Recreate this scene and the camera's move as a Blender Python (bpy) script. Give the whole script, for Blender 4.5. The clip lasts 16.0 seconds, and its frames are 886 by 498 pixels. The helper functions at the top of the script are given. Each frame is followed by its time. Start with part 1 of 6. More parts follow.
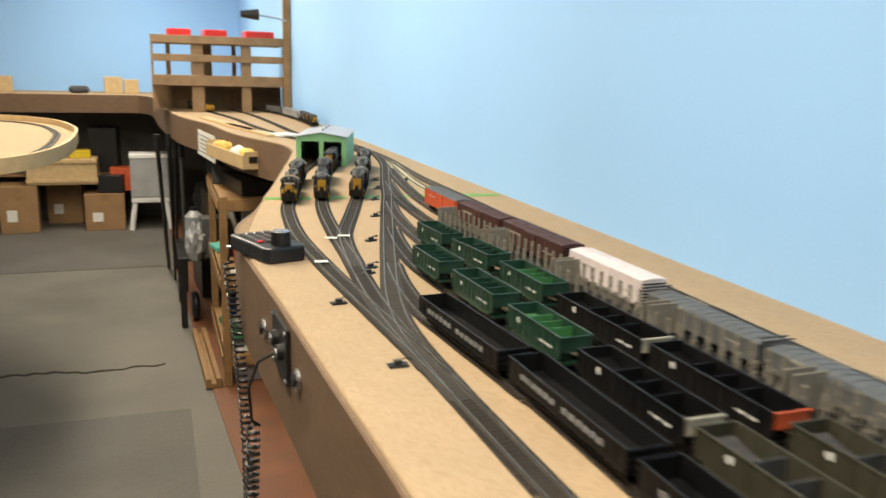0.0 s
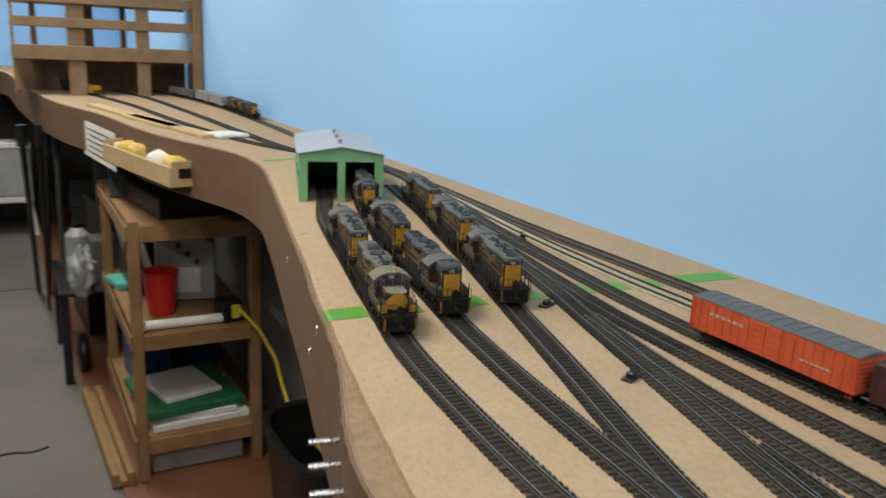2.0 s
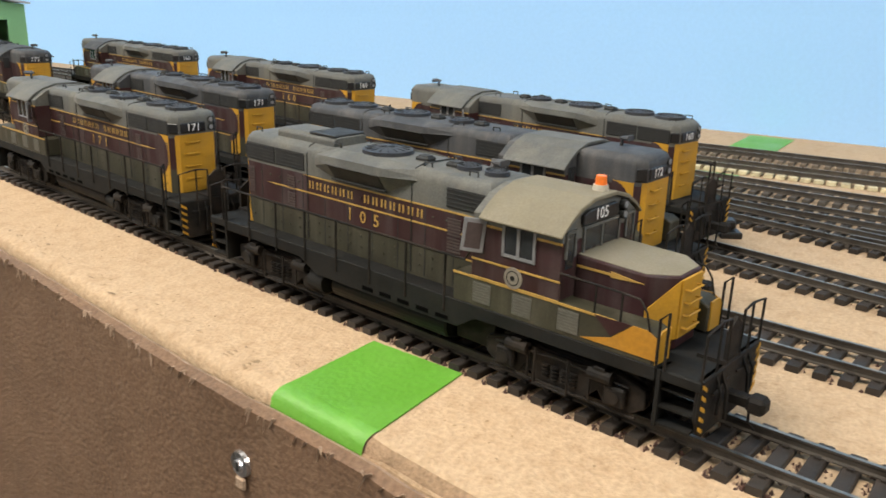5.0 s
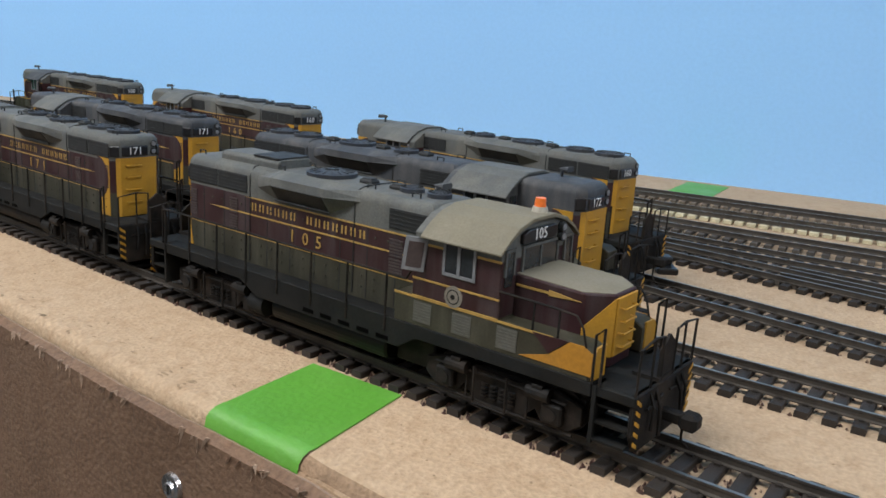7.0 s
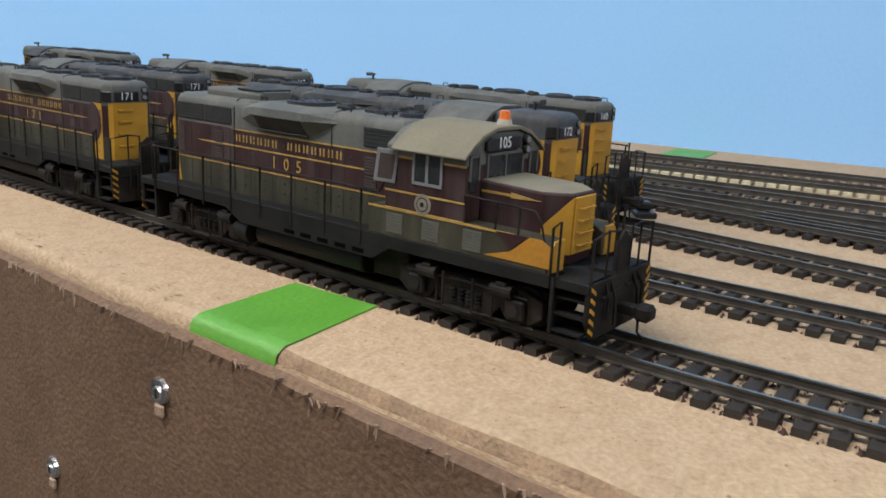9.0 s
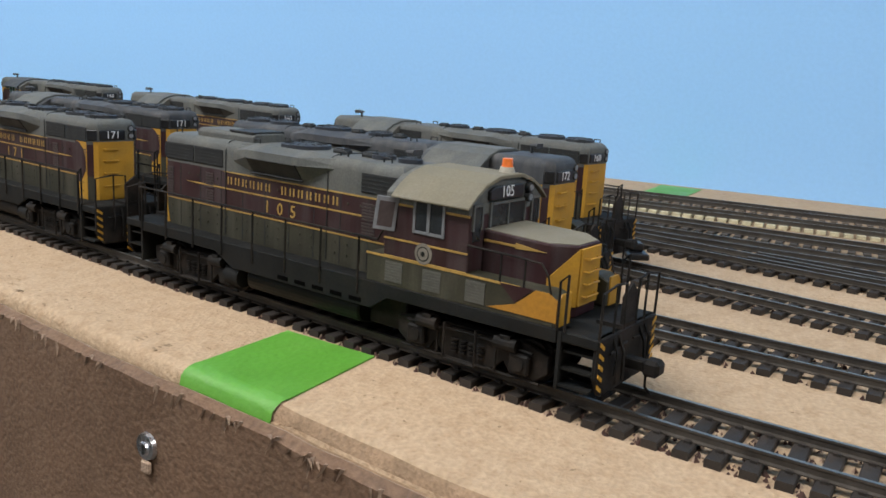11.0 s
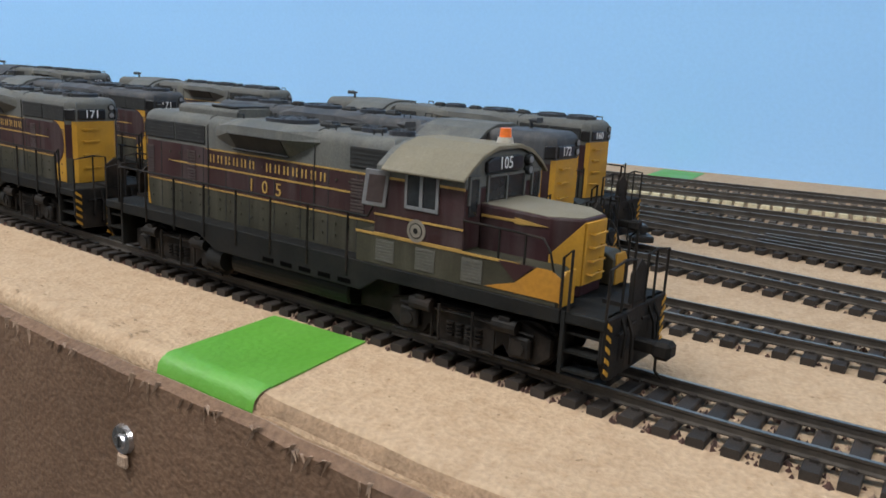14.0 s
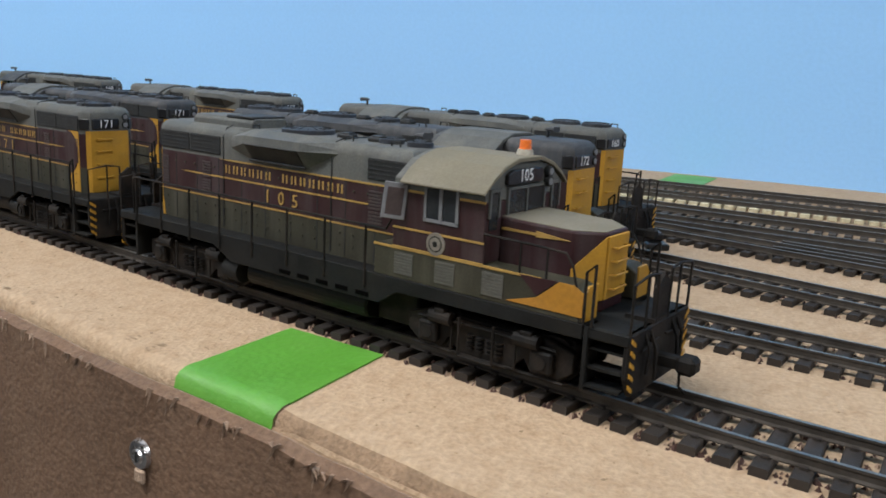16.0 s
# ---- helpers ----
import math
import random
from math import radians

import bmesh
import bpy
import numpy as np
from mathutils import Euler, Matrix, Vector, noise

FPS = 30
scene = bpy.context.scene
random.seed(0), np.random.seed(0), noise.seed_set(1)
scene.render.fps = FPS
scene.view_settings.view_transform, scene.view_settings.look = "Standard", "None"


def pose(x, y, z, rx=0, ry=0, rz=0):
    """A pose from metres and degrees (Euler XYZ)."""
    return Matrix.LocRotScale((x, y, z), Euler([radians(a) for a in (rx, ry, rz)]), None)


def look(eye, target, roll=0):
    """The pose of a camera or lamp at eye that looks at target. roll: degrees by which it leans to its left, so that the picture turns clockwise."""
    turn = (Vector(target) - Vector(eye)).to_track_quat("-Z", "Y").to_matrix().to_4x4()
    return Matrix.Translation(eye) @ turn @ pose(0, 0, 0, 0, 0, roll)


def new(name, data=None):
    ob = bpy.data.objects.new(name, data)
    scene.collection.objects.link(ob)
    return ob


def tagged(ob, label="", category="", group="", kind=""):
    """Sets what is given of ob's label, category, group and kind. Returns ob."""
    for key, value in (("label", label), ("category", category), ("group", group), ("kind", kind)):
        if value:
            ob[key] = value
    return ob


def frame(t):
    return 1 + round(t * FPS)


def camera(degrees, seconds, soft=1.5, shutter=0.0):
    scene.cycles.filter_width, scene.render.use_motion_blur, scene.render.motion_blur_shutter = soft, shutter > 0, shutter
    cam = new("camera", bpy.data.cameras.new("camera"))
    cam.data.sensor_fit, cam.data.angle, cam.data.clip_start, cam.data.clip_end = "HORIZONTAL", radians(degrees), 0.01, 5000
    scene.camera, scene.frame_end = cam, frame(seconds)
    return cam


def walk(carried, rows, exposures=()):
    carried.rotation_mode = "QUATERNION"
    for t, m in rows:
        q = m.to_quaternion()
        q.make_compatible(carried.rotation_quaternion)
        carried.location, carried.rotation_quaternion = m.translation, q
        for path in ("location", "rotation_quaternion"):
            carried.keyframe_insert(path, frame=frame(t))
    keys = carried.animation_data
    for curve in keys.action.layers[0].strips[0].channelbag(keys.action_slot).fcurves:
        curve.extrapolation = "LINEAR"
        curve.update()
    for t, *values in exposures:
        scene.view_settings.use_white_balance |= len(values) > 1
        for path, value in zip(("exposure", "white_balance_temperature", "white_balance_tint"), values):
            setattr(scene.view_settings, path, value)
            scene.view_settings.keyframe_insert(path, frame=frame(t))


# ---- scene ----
cam = camera(57.4, 16.0, soft=1.6, shutter=0.5)
PATH = [
    (0, (0.165, 0.073, 1.438), (0.818, 1.912, 1.002), 1.6),
    (0.5, (0.118, 0.347, 1.436), (0.856, 2.137, 0.933), -0.7),
    (1, (0.145, 0.640, 1.414), (0.918, 2.429, 0.965), 0.2),
    (1.5, (0.154, 0.878, 1.412), (0.926, 2.660, 0.932), 0.9),
    (2, (0.102, 1.100, 1.420), (1.033, 2.803, 0.939), 2.6),
    (2.5, (0.100, 1.239, 1.421), (1.158, 2.847, 0.878), 3.3),
    (3, (0.171, 1.377, 1.416), (1.247, 2.991, 0.927), 1.8),
    (3.5, (0.207, 1.484, 1.399), (1.290, 3.074, 0.854), 1.3),
    (4, (0.202, 1.612, 1.372), (1.579, 2.935, 0.776), 1.3),
    (4.5, (0.206, 1.704, 1.324), (1.770, 2.804, 0.735), -0.7),
    (5, (0.232, 1.729, 1.253), (1.899, 2.654, 0.648), 1.7),
    (7.5, (0.229, 1.723, 1.246), (1.993, 2.54, 0.773), 3.8),
    (8, (0.232, 1.718, 1.244), (2.011, 2.472, 0.726), 4.0),
    (8.5, (0.224, 1.712, 1.232), (1.992, 2.5, 0.728), 3.9),
    (9, (0.219, 1.709, 1.227), (1.967, 2.545, 0.732), 3.0),
    (9.5, (0.22, 1.716, 1.231), (1.98, 2.564, 0.8), 3.4),
    (11.8, (0.227, 1.72, 1.23), (2.023, 2.491, 0.804), 3.9),
    (12, (0.229, 1.722, 1.228), (2.027, 2.488, 0.804), 4.1),
    (12.5, (0.233, 1.724, 1.227), (2.028, 2.491, 0.792), 4.0),
    (13, (0.234, 1.723, 1.222), (2.019, 2.511, 0.779), 3.4),
    (13.5, (0.236, 1.722, 1.22), (2.018, 2.514, 0.779), 3.4),
    (14, (0.235, 1.722, 1.224), (2.018, 2.514, 0.783), 3.1),
    (14.5, (0.233, 1.72, 1.229), (2.016, 2.52, 0.804), 2.7),
    (15, (0.233, 1.717, 1.23), (2.021, 2.518, 0.827), 2.8),
    (15.5, (0.237, 1.719, 1.227), (2.02, 2.527, 0.821), 2.6),
    (16, (0.236, 1.726, 1.226), (2.012, 2.534, 0.79), 2.9),
]
LAMP = 29.0
walk(cam, [(t, look(eye, target, roll)) for t, eye, target, roll in PATH],
     exposures=[(0, 0.48, 7900, 7), (0.5, 0.33, 7600, 7), (1.0, 0.43, 7900, 6), (1.5, 0.27, 7400, 6), (2.0, -0.12, 6700, 6), (2.5, -0.02, 6300, 7), (3.5, -0.06, 6500, 9), (4.0, -0.08, 6500, 10), (4.5, 0.45, 6700, 10), (5.0, 0.46, 7000, 10), (5.4, 0.3, 6700, 10), (7.5, 0.0, 6050, 10), (9.5, 0.05, 6200, 10), (16, 0.0, 6050, 10)])

# ---- world and light ----
world = bpy.data.worlds.new("world")
world.use_nodes = True
scene.world = world
world.node_tree.nodes["Background"].inputs[0].default_value = (0.75, 0.87, 1.0, 1)
world.node_tree.nodes["Background"].inputs[1].default_value = 0.25

D = 1.15          # top of the layout deck
TIE = D + 0.0021  # top of the ties
RAIL = D + 0.0048 # top of the rails
WALL = 0.93       # face of the long blue wall
CEIL = 2.6
BACK = 8.1        # face of the far wall


# ---- materials ----
def mat(name, col, rough=0.6, metal=0.0, scale=60, var=0.2, fine=900, grain=0.12, bump=0.08, dirt=None, rand=0.0, rvar=0.1, spec=0.5, streak=None):
    """Two scales of variation in object space, fine relief, an optional second tone in patches."""
    m = bpy.data.materials.new(name)
    m.use_nodes = True
    nt = m.node_tree
    bs = nt.nodes["Principled BSDF"]
    link = nt.links.new
    tc = nt.nodes.new("ShaderNodeTexCoord")

    def noise_node(s, detail=4.0):
        n = nt.nodes.new("ShaderNodeTexNoise")
        n.inputs["Scale"].default_value = s
        n.inputs["Detail"].default_value = detail
        link(tc.outputs["Object"], n.inputs["Vector"])
        return n

    def mix(kind, a, b, f):
        n = nt.nodes.new("ShaderNodeMix")
        n.data_type, n.blend_type = "RGBA", kind
        for v, i in ((a, 6), (b, 7), (f, 0)):
            if hasattr(v, "is_output"):
                link(v, n.inputs[i])
            elif i == 0:
                n.inputs[0].default_value = v
            else:
                n.inputs[i].default_value = (*v, 1)
        return n.outputs[2]

    def remap(v, a, b, lo, hi):
        n = nt.nodes.new("ShaderNodeMapRange")
        link(v, n.inputs[0])
        for i, x in enumerate((a, b, lo, hi)):
            n.inputs[i + 1].default_value = x
        return n.outputs[0]

    n1, n2 = noise_node(scale), noise_node(fine, 3.0)
    lo = [max(c * (1 - var), 0) for c in col]
    hi = [min(c * (1 + var), 1) for c in col]
    out = mix("MIX", lo, hi, remap(n1.outputs[0], 0.3, 0.7, 0, 1))
    if dirt:
        tone, amount, dscale = dirt
        n3 = noise_node(dscale, 6.0)
        out = mix("MIX", out, tone, remap(n3.outputs[0], 0.45, 0.7, 0, amount))
    if streak:
        tone, amount, sscale = streak
        sm = nt.nodes.new("ShaderNodeMapping")
        sm.inputs["Scale"].default_value = (1.0, 1.0, 0.12)
        link(tc.outputs["Object"], sm.inputs[0])
        n4 = noise_node(sscale, 5.0)
        link(sm.outputs[0], n4.inputs["Vector"])
        out = mix("MIX", out, tone, remap(n4.outputs[0], 0.48, 0.68, 0, amount))
    g = nt.nodes.new("ShaderNodeCombineColor")
    gv = remap(n2.outputs[0], 0.3, 0.7, 1 - grain, 1 + grain)
    for i in range(3):
        link(gv, g.inputs[i])
    out = mix("MULTIPLY", out, g.outputs[0], 1.0)
    if rand:
        oi = nt.nodes.new("ShaderNodeObjectInfo")
        g2 = nt.nodes.new("ShaderNodeCombineColor")
        rv = remap(oi.outputs["Random"], 0, 1, 1 - rand, 1 + rand)
        for i in range(3):
            link(rv, g2.inputs[i])
        out = mix("MULTIPLY", out, g2.outputs[0], 1.0)
    link(out, bs.inputs["Base Color"])
    link(remap(n1.outputs[0], 0.3, 0.7, max(rough - rvar, 0.03), min(rough + rvar, 1)), bs.inputs["Roughness"])
    bs.inputs["Metallic"].default_value = metal
    bs.inputs["Specular IOR Level"].default_value = spec
    if bump:
        b = nt.nodes.new("ShaderNodeBump")
        b.inputs["Strength"].default_value = bump
        b.inputs["Distance"].default_value = 1.0 / fine
        link(n2.outputs[0], b.inputs["Height"])
        link(b.outputs[0], bs.inputs["Normal"])
    return m


def glow(name, col, strength):
    m = bpy.data.materials.new(name)
    m.use_nodes = True
    bs = m.node_tree.nodes["Principled BSDF"]
    bs.inputs["Emission Color"].default_value = (*col, 1)
    bs.inputs["Emission Strength"].default_value = strength
    return m


M_WALL = mat("blue_wall_paint", (0.31, 0.58, 0.95), 0.75, scale=1.2, var=0.04, fine=300, grain=0.02, bump=0.05)
M_CEIL = mat("white_ceiling_paint", (0.78, 0.77, 0.74), 0.8, scale=2, var=0.04, fine=200, grain=0.03)
M_LOWWALL = mat("pale_grey_wall", (0.312, 0.318, 0.324), 0.8, scale=3, var=0.08, fine=200, grain=0.04, dirt=((0.22, 0.21, 0.2), 0.4, 5))
# Low far wall: shade under the far deck is put into this dark colour
M_LOWSHADE = mat("shaded_low_wall", (0.10, 0.095, 0.09), 0.85, scale=3, var=0.2, fine=100, grain=0.08, dirt=((0.05, 0.05, 0.05), 0.5, 4))
M_FLOOR = mat("concrete", (0.1632, 0.153, 0.1326), 0.8, scale=2.5, var=0.14, fine=120, grain=0.10, bump=0.15, dirt=((0.09, 0.085, 0.075), 0.6, 1.3))
M_FLOOR2 = mat("dark_concrete", (0.1178, 0.1116, 0.1023), 0.8, scale=2.5, var=0.14, fine=120, grain=0.10, bump=0.15, dirt=((0.075, 0.07, 0.062), 0.55, 1.6))
M_REDFLOOR = mat("red_brown_floor", (0.1875, 0.0713, 0.0338), 0.6, scale=4, var=0.2, fine=150, grain=0.1, dirt=((0.13, 0.07, 0.045), 0.5, 6))
M_CRACK = mat("crack_filler", (0.05, 0.04, 0.03), 0.9)
M_DECK = mat("homasote_board", (0.412, 0.302, 0.198), 0.9, scale=14, var=0.05, fine=700, grain=0.14, bump=0.6, dirt=((0.30, 0.2, 0.118), 0.5, 230), spec=0.2)
M_FASCIA = mat("hardboard_fascia", (0.145, 0.0866, 0.053), 0.75, scale=30, var=0.14, fine=600, grain=0.22, bump=0.35, dirt=((0.185, 0.118, 0.075), 0.45, 110), spec=0.3)
M_LIP = mat("torn_board_edge", (0.315, 0.2268, 0.1638), 0.95, scale=160, var=0.22, fine=1300, grain=0.2, bump=0.6, spec=0.1)
# Bare board, its brown deepened partly to carry the shade in the gap
M_LEDGE = mat("shaded_bare_board", (0.27, 0.185, 0.118), 0.95, scale=120, var=0.2, fine=900, grain=0.18, bump=0.6, spec=0.1)
M_PLY = mat("pale_plywood", (0.51, 0.357, 0.187), 0.6, scale=25, var=0.12, fine=300, grain=0.1)
M_PINE = mat("pine_lumber", (0.2728, 0.155, 0.0651), 0.6, scale=18, var=0.2, fine=260, grain=0.14, dirt=((0.17, 0.09, 0.04), 0.4, 12))
M_RACK = mat("weathered_lumber", (0.248, 0.152, 0.08), 0.7, scale=14, var=0.2, fine=200, grain=0.12)
M_TIE = mat("black_plastic_tie", (0.021, 0.016, 0.0125), 0.7, scale=300, var=0.35, fine=2500, grain=0.25, bump=0.2, dirt=((0.04, 0.028, 0.022), 0.5, 220), rand=0.2)
M_PALETIE = mat("pale_wood_tie", (0.47, 0.42, 0.28), 0.8, scale=200, var=0.25, fine=1500, grain=0.2)
M_BROWNTIE = mat("faded_brown_tie", (0.115, 0.09, 0.066), 0.8, scale=200, var=0.25, fine=1500, grain=0.2)
M_GREYTIE = mat("plain_grey_tie", (0.055, 0.048, 0.041), 0.8, scale=200, var=0.3, fine=1500, grain=0.2)
M_RAILSIDE = mat("dull_rail_side", (0.062, 0.053, 0.044), 0.6, 0.4, scale=120, var=0.3)
M_RAILTOP = mat("nickel_rail_head", (0.29, 0.275, 0.245), 0.44, 1.0, scale=60, var=0.25)
# Tape: the paler second tone paints highlights on its wrinkles
M_TAPE = mat("green_masking_tape", (0.096, 0.29, 0.03), 0.5, scale=45, var=0.1, fine=500, grain=0.04, bump=0.15, dirt=((0.13, 0.33, 0.05), 0.4, 50))
M_STEEL = mat("bright_steel", (0.62, 0.62, 0.64), 0.28, 1.0, scale=200, var=0.1)
M_BLACK = mat("black_plastic", (0.009, 0.009, 0.01), 0.4, scale=90, var=0.3)
M_NAVY = mat("dark_throttle_plastic", (0.010, 0.0115, 0.016), 0.42, scale=90, var=0.15, fine=1500, bump=0.15)
M_BUTTON = mat("grey_rubber_button", (0.075, 0.066, 0.07), 0.6)
M_REDBTN = mat("red_button", (0.7, 0.03, 0.04), 0.4)
M_WHITE = mat("white_plastic", (0.72, 0.72, 0.72), 0.5, scale=20, var=0.05)
M_PAPER = mat("white_paper", (0.70, 0.69, 0.65), 0.8, scale=30, var=0.08)
M_CARD = mat("brown_cardboard", (0.288, 0.168, 0.084), 0.85, scale=8, var=0.12, fine=300, grain=0.06)
M_DARKGAP = mat("dark_interior", (0.03, 0.03, 0.032), 0.9)
M_SHED = mat("light_green_styrene", (0.20, 0.44, 0.22), 0.55, scale=40, var=0.05, fine=700, grain=0.03)
M_SHEDROOF = mat("blue_grey_sheet_roof", (0.34, 0.37, 0.43), 0.5, scale=50, var=0.07, fine=700, grain=0.04)

DUST = (0.115, 0.105, 0.085)
M_MAROON = mat("weathered_maroon_paint", (0.025, 0.0058, 0.0072), 0.6, scale=90, var=0.2, fine=1600, grain=0.12, dirt=((0.045, 0.026, 0.024), 0.45, 120), spec=0.35, streak=((0.062, 0.05, 0.052), 0.5, 170))
M_OLIVE = mat("weathered_grey_green_paint", (0.034, 0.0325, 0.0205), 0.65, scale=110, var=0.2, fine=1600, grain=0.14, dirt=((0.036, 0.031, 0.022), 0.5, 130), spec=0.3, streak=((0.085, 0.078, 0.058), 0.5, 190))
M_GREY = mat("dusty_grey_paint", (0.0906, 0.0945, 0.0906), 0.7, scale=90, var=0.2, fine=1500, grain=0.14, dirt=(DUST, 0.4, 110), spec=0.3, streak=((0.15, 0.145, 0.125), 0.45, 150))
M_DGREY = mat("dark_grey_paint", (0.0432, 0.0467, 0.0528), 0.65, scale=90, var=0.2, fine=1500, grain=0.12, dirt=((0.075, 0.073, 0.072), 0.4, 120), spec=0.3, streak=((0.11, 0.105, 0.1), 0.5, 160))
M_TAN = mat("dust_coated_roof", (0.1739, 0.1571, 0.115), 0.85, scale=80, var=0.1, fine=1500, grain=0.08, dirt=((0.22, 0.20, 0.16), 0.4, 90), spec=0.15)
M_YELLOW = mat("weathered_yellow_paint", (0.41, 0.215, 0.0145), 0.55, scale=100, var=0.12, fine=1500, grain=0.08, dirt=((0.30, 0.17, 0.04), 0.35, 130))
M_ORANGE = mat("amber_yellow_paint", (0.36, 0.168, 0.0135), 0.55, scale=100, var=0.12, dirt=((0.30, 0.15, 0.03), 0.35, 130))
M_GOLD = mat("gold_lettering", (0.36, 0.225, 0.055), 0.55, scale=300, var=0.15)
M_FRAME = mat("grimy_black_frame", (0.0085, 0.0078, 0.0072), 0.75, scale=140, var=0.3, fine=1800, grain=0.2, bump=0.2, dirt=((0.04, 0.030, 0.023), 0.55, 130), spec=0.2)
M_SILL = mat("grimy_grey_sill", (0.0115, 0.0122, 0.0122), 0.7, scale=140, var=0.25, fine=1800, grain=0.15, dirt=((0.018, 0.016, 0.013), 0.5, 150), spec=0.12)
M_GRILLE = mat("dark_grille", (0.0126, 0.0139, 0.0143), 0.7, scale=200, var=0.2, fine=2200, grain=0.3)
M_LOUVRE = mat("pale_louvre", (0.078, 0.076, 0.064), 0.6, scale=200, var=0.12)
M_MLOUVRE = mat("faded_maroon_louvre", (0.0504, 0.0357, 0.0344), 0.6, scale=200, var=0.12)
M_GLASS = mat("dark_window", (0.026, 0.029, 0.032), 0.2, scale=100, var=0.2, bump=0)
M_WFRAME = mat("pale_window_frame", (0.17, 0.175, 0.185), 0.5)
M_BEACON = mat("orange_beacon", (0.85, 0.19, 0.03), 0.35)
M_TANKGREEN = mat("dark_green_tank", (0.004, 0.0055, 0.004), 0.45, scale=100, var=0.3, spec=0.15)
M_HOLE = mat("dark_slot", (0.002, 0.002, 0.002), 0.95, spec=0.02)
M_FAN = mat("dark_blue_grey_fan", (0.022, 0.026, 0.035), 0.6, scale=200, var=0.2, dirt=((0.07, 0.068, 0.062), 0.5, 160))
# Black ties lightened in colour for the glare and stronger light over the yard
M_YARDTIE = mat("lightened_black_tie", (0.046, 0.039, 0.032), 0.75, scale=250, var=0.35, fine=2000, grain=0.25, dirt=((0.07, 0.055, 0.042), 0.5, 180))
M_HGREEN = mat("hopper_green_paint", (0.006, 0.036, 0.021), 0.5, scale=80, var=0.2, dirt=((0.02, 0.05, 0.035), 0.4, 90))
M_HGREEN2 = mat("bright_hopper_interior", (0.035, 0.16, 0.055), 0.6, scale=80, var=0.2)
M_CARBLACK = mat("black_car_paint", (0.0049, 0.0049, 0.0059), 0.5, scale=80, var=0.3, dirt=((0.008, 0.008, 0.008), 0.4, 90), spec=0.2)
M_BOXORANGE = mat("orange_red_boxcar_paint", (0.55, 0.085, 0.028), 0.6, scale=70, var=0.1, dirt=((0.30, 0.06, 0.03), 0.45, 60))
M_BOXBROWN = mat("oxide_brown_boxcar_paint", (0.0638, 0.0195, 0.0158), 0.6, scale=70, var=0.15, dirt=((0.05, 0.03, 0.027), 0.4, 80))
M_BOXWHITE = mat("white_car_paint", (0.70, 0.62, 0.62), 0.5, scale=70, var=0.08)
M_STAKE = mat("grey_weathered_wood", (0.1875, 0.1688, 0.1387), 0.85, scale=200, var=0.2, fine=1500, grain=0.15, dirt=((0.15, 0.13, 0.105), 0.5, 160))
M_CREAM = mat("cream_end_paint", (0.396, 0.3672, 0.3024), 0.6, scale=120, var=0.12)
M_GREYCAR = mat("grey_car_paint", (0.096, 0.099, 0.102), 0.6, scale=80, var=0.15)
M_SILVER = mat("dull_silver_paint", (0.33, 0.34, 0.36), 0.5, 0.3, scale=80, var=0.15)
M_RED = mat("red_plastic", (0.62, 0.025, 0.02), 0.35, scale=20, var=0.08)
M_GREENBOOK = mat("green_cover", (0.015, 0.13, 0.045), 0.5)
M_BLUEBOX = mat("blue_plastic", (0.03, 0.07, 0.22), 0.4)
M_CLEAR = mat("translucent_grey_bin", (0.336, 0.344, 0.352), 0.35, scale=8, var=0.12)
M_YCABLE = mat("yellow_cable_jacket", (0.62, 0.46, 0.03), 0.5)
M_YCLOTH = mat("yellow_sponge", (0.66, 0.46, 0.13), 0.9, scale=60, var=0.12)
M_TEAL = mat("teal_packaging", (0.10, 0.42, 0.36), 0.5)


# ---- mesh helpers ----
def part(name, bm, material, parent=None, label=""):
    me = bpy.data.meshes.new(name)
    bmesh.ops.recalc_face_normals(bm, faces=bm.faces)
    bm.to_mesh(me)
    bm.free()
    for x in (material if isinstance(material, (list, tuple)) else [material]):
        me.materials.append(x)
    ob = new(name, me)
    if parent:
        ob.parent = parent
    if label:
        ob["label"] = label
    return ob


def smooth(ob, angle=40):
    for p in ob.data.polygons:
        p.use_smooth = True
    ob.data.set_sharp_from_angle(angle=radians(angle))
    return ob


def thing(name, m, label, category, group="", kind=""):
    ob = new(name)
    ob.empty_display_size = 0.01
    ob.matrix_world = m
    return tagged(ob, label, category, group, kind)


def box(bm, x0, x1, y0, y1, z0, z1, bev=0.0, seg=1, s=1.0, slot=0):
    vs = [bm.verts.new((x * s, y * s, z * s)) for x in (x0, x1) for y in (y0, y1) for z in (z0, z1)]
    fs = [bm.faces.new([vs[i] for i in q]) for q in ((0, 1, 3, 2), (4, 6, 7, 5), (0, 4, 5, 1), (2, 3, 7, 6), (0, 2, 6, 4), (1, 5, 7, 3))]
    for f in fs:
        f.material_index = slot
    if bev:
        es = list({e for f in fs for e in f.edges})
        bmesh.ops.bevel(bm, geom=es, offset=bev * s, segments=seg, affect="EDGES", profile=0.5)
    return fs


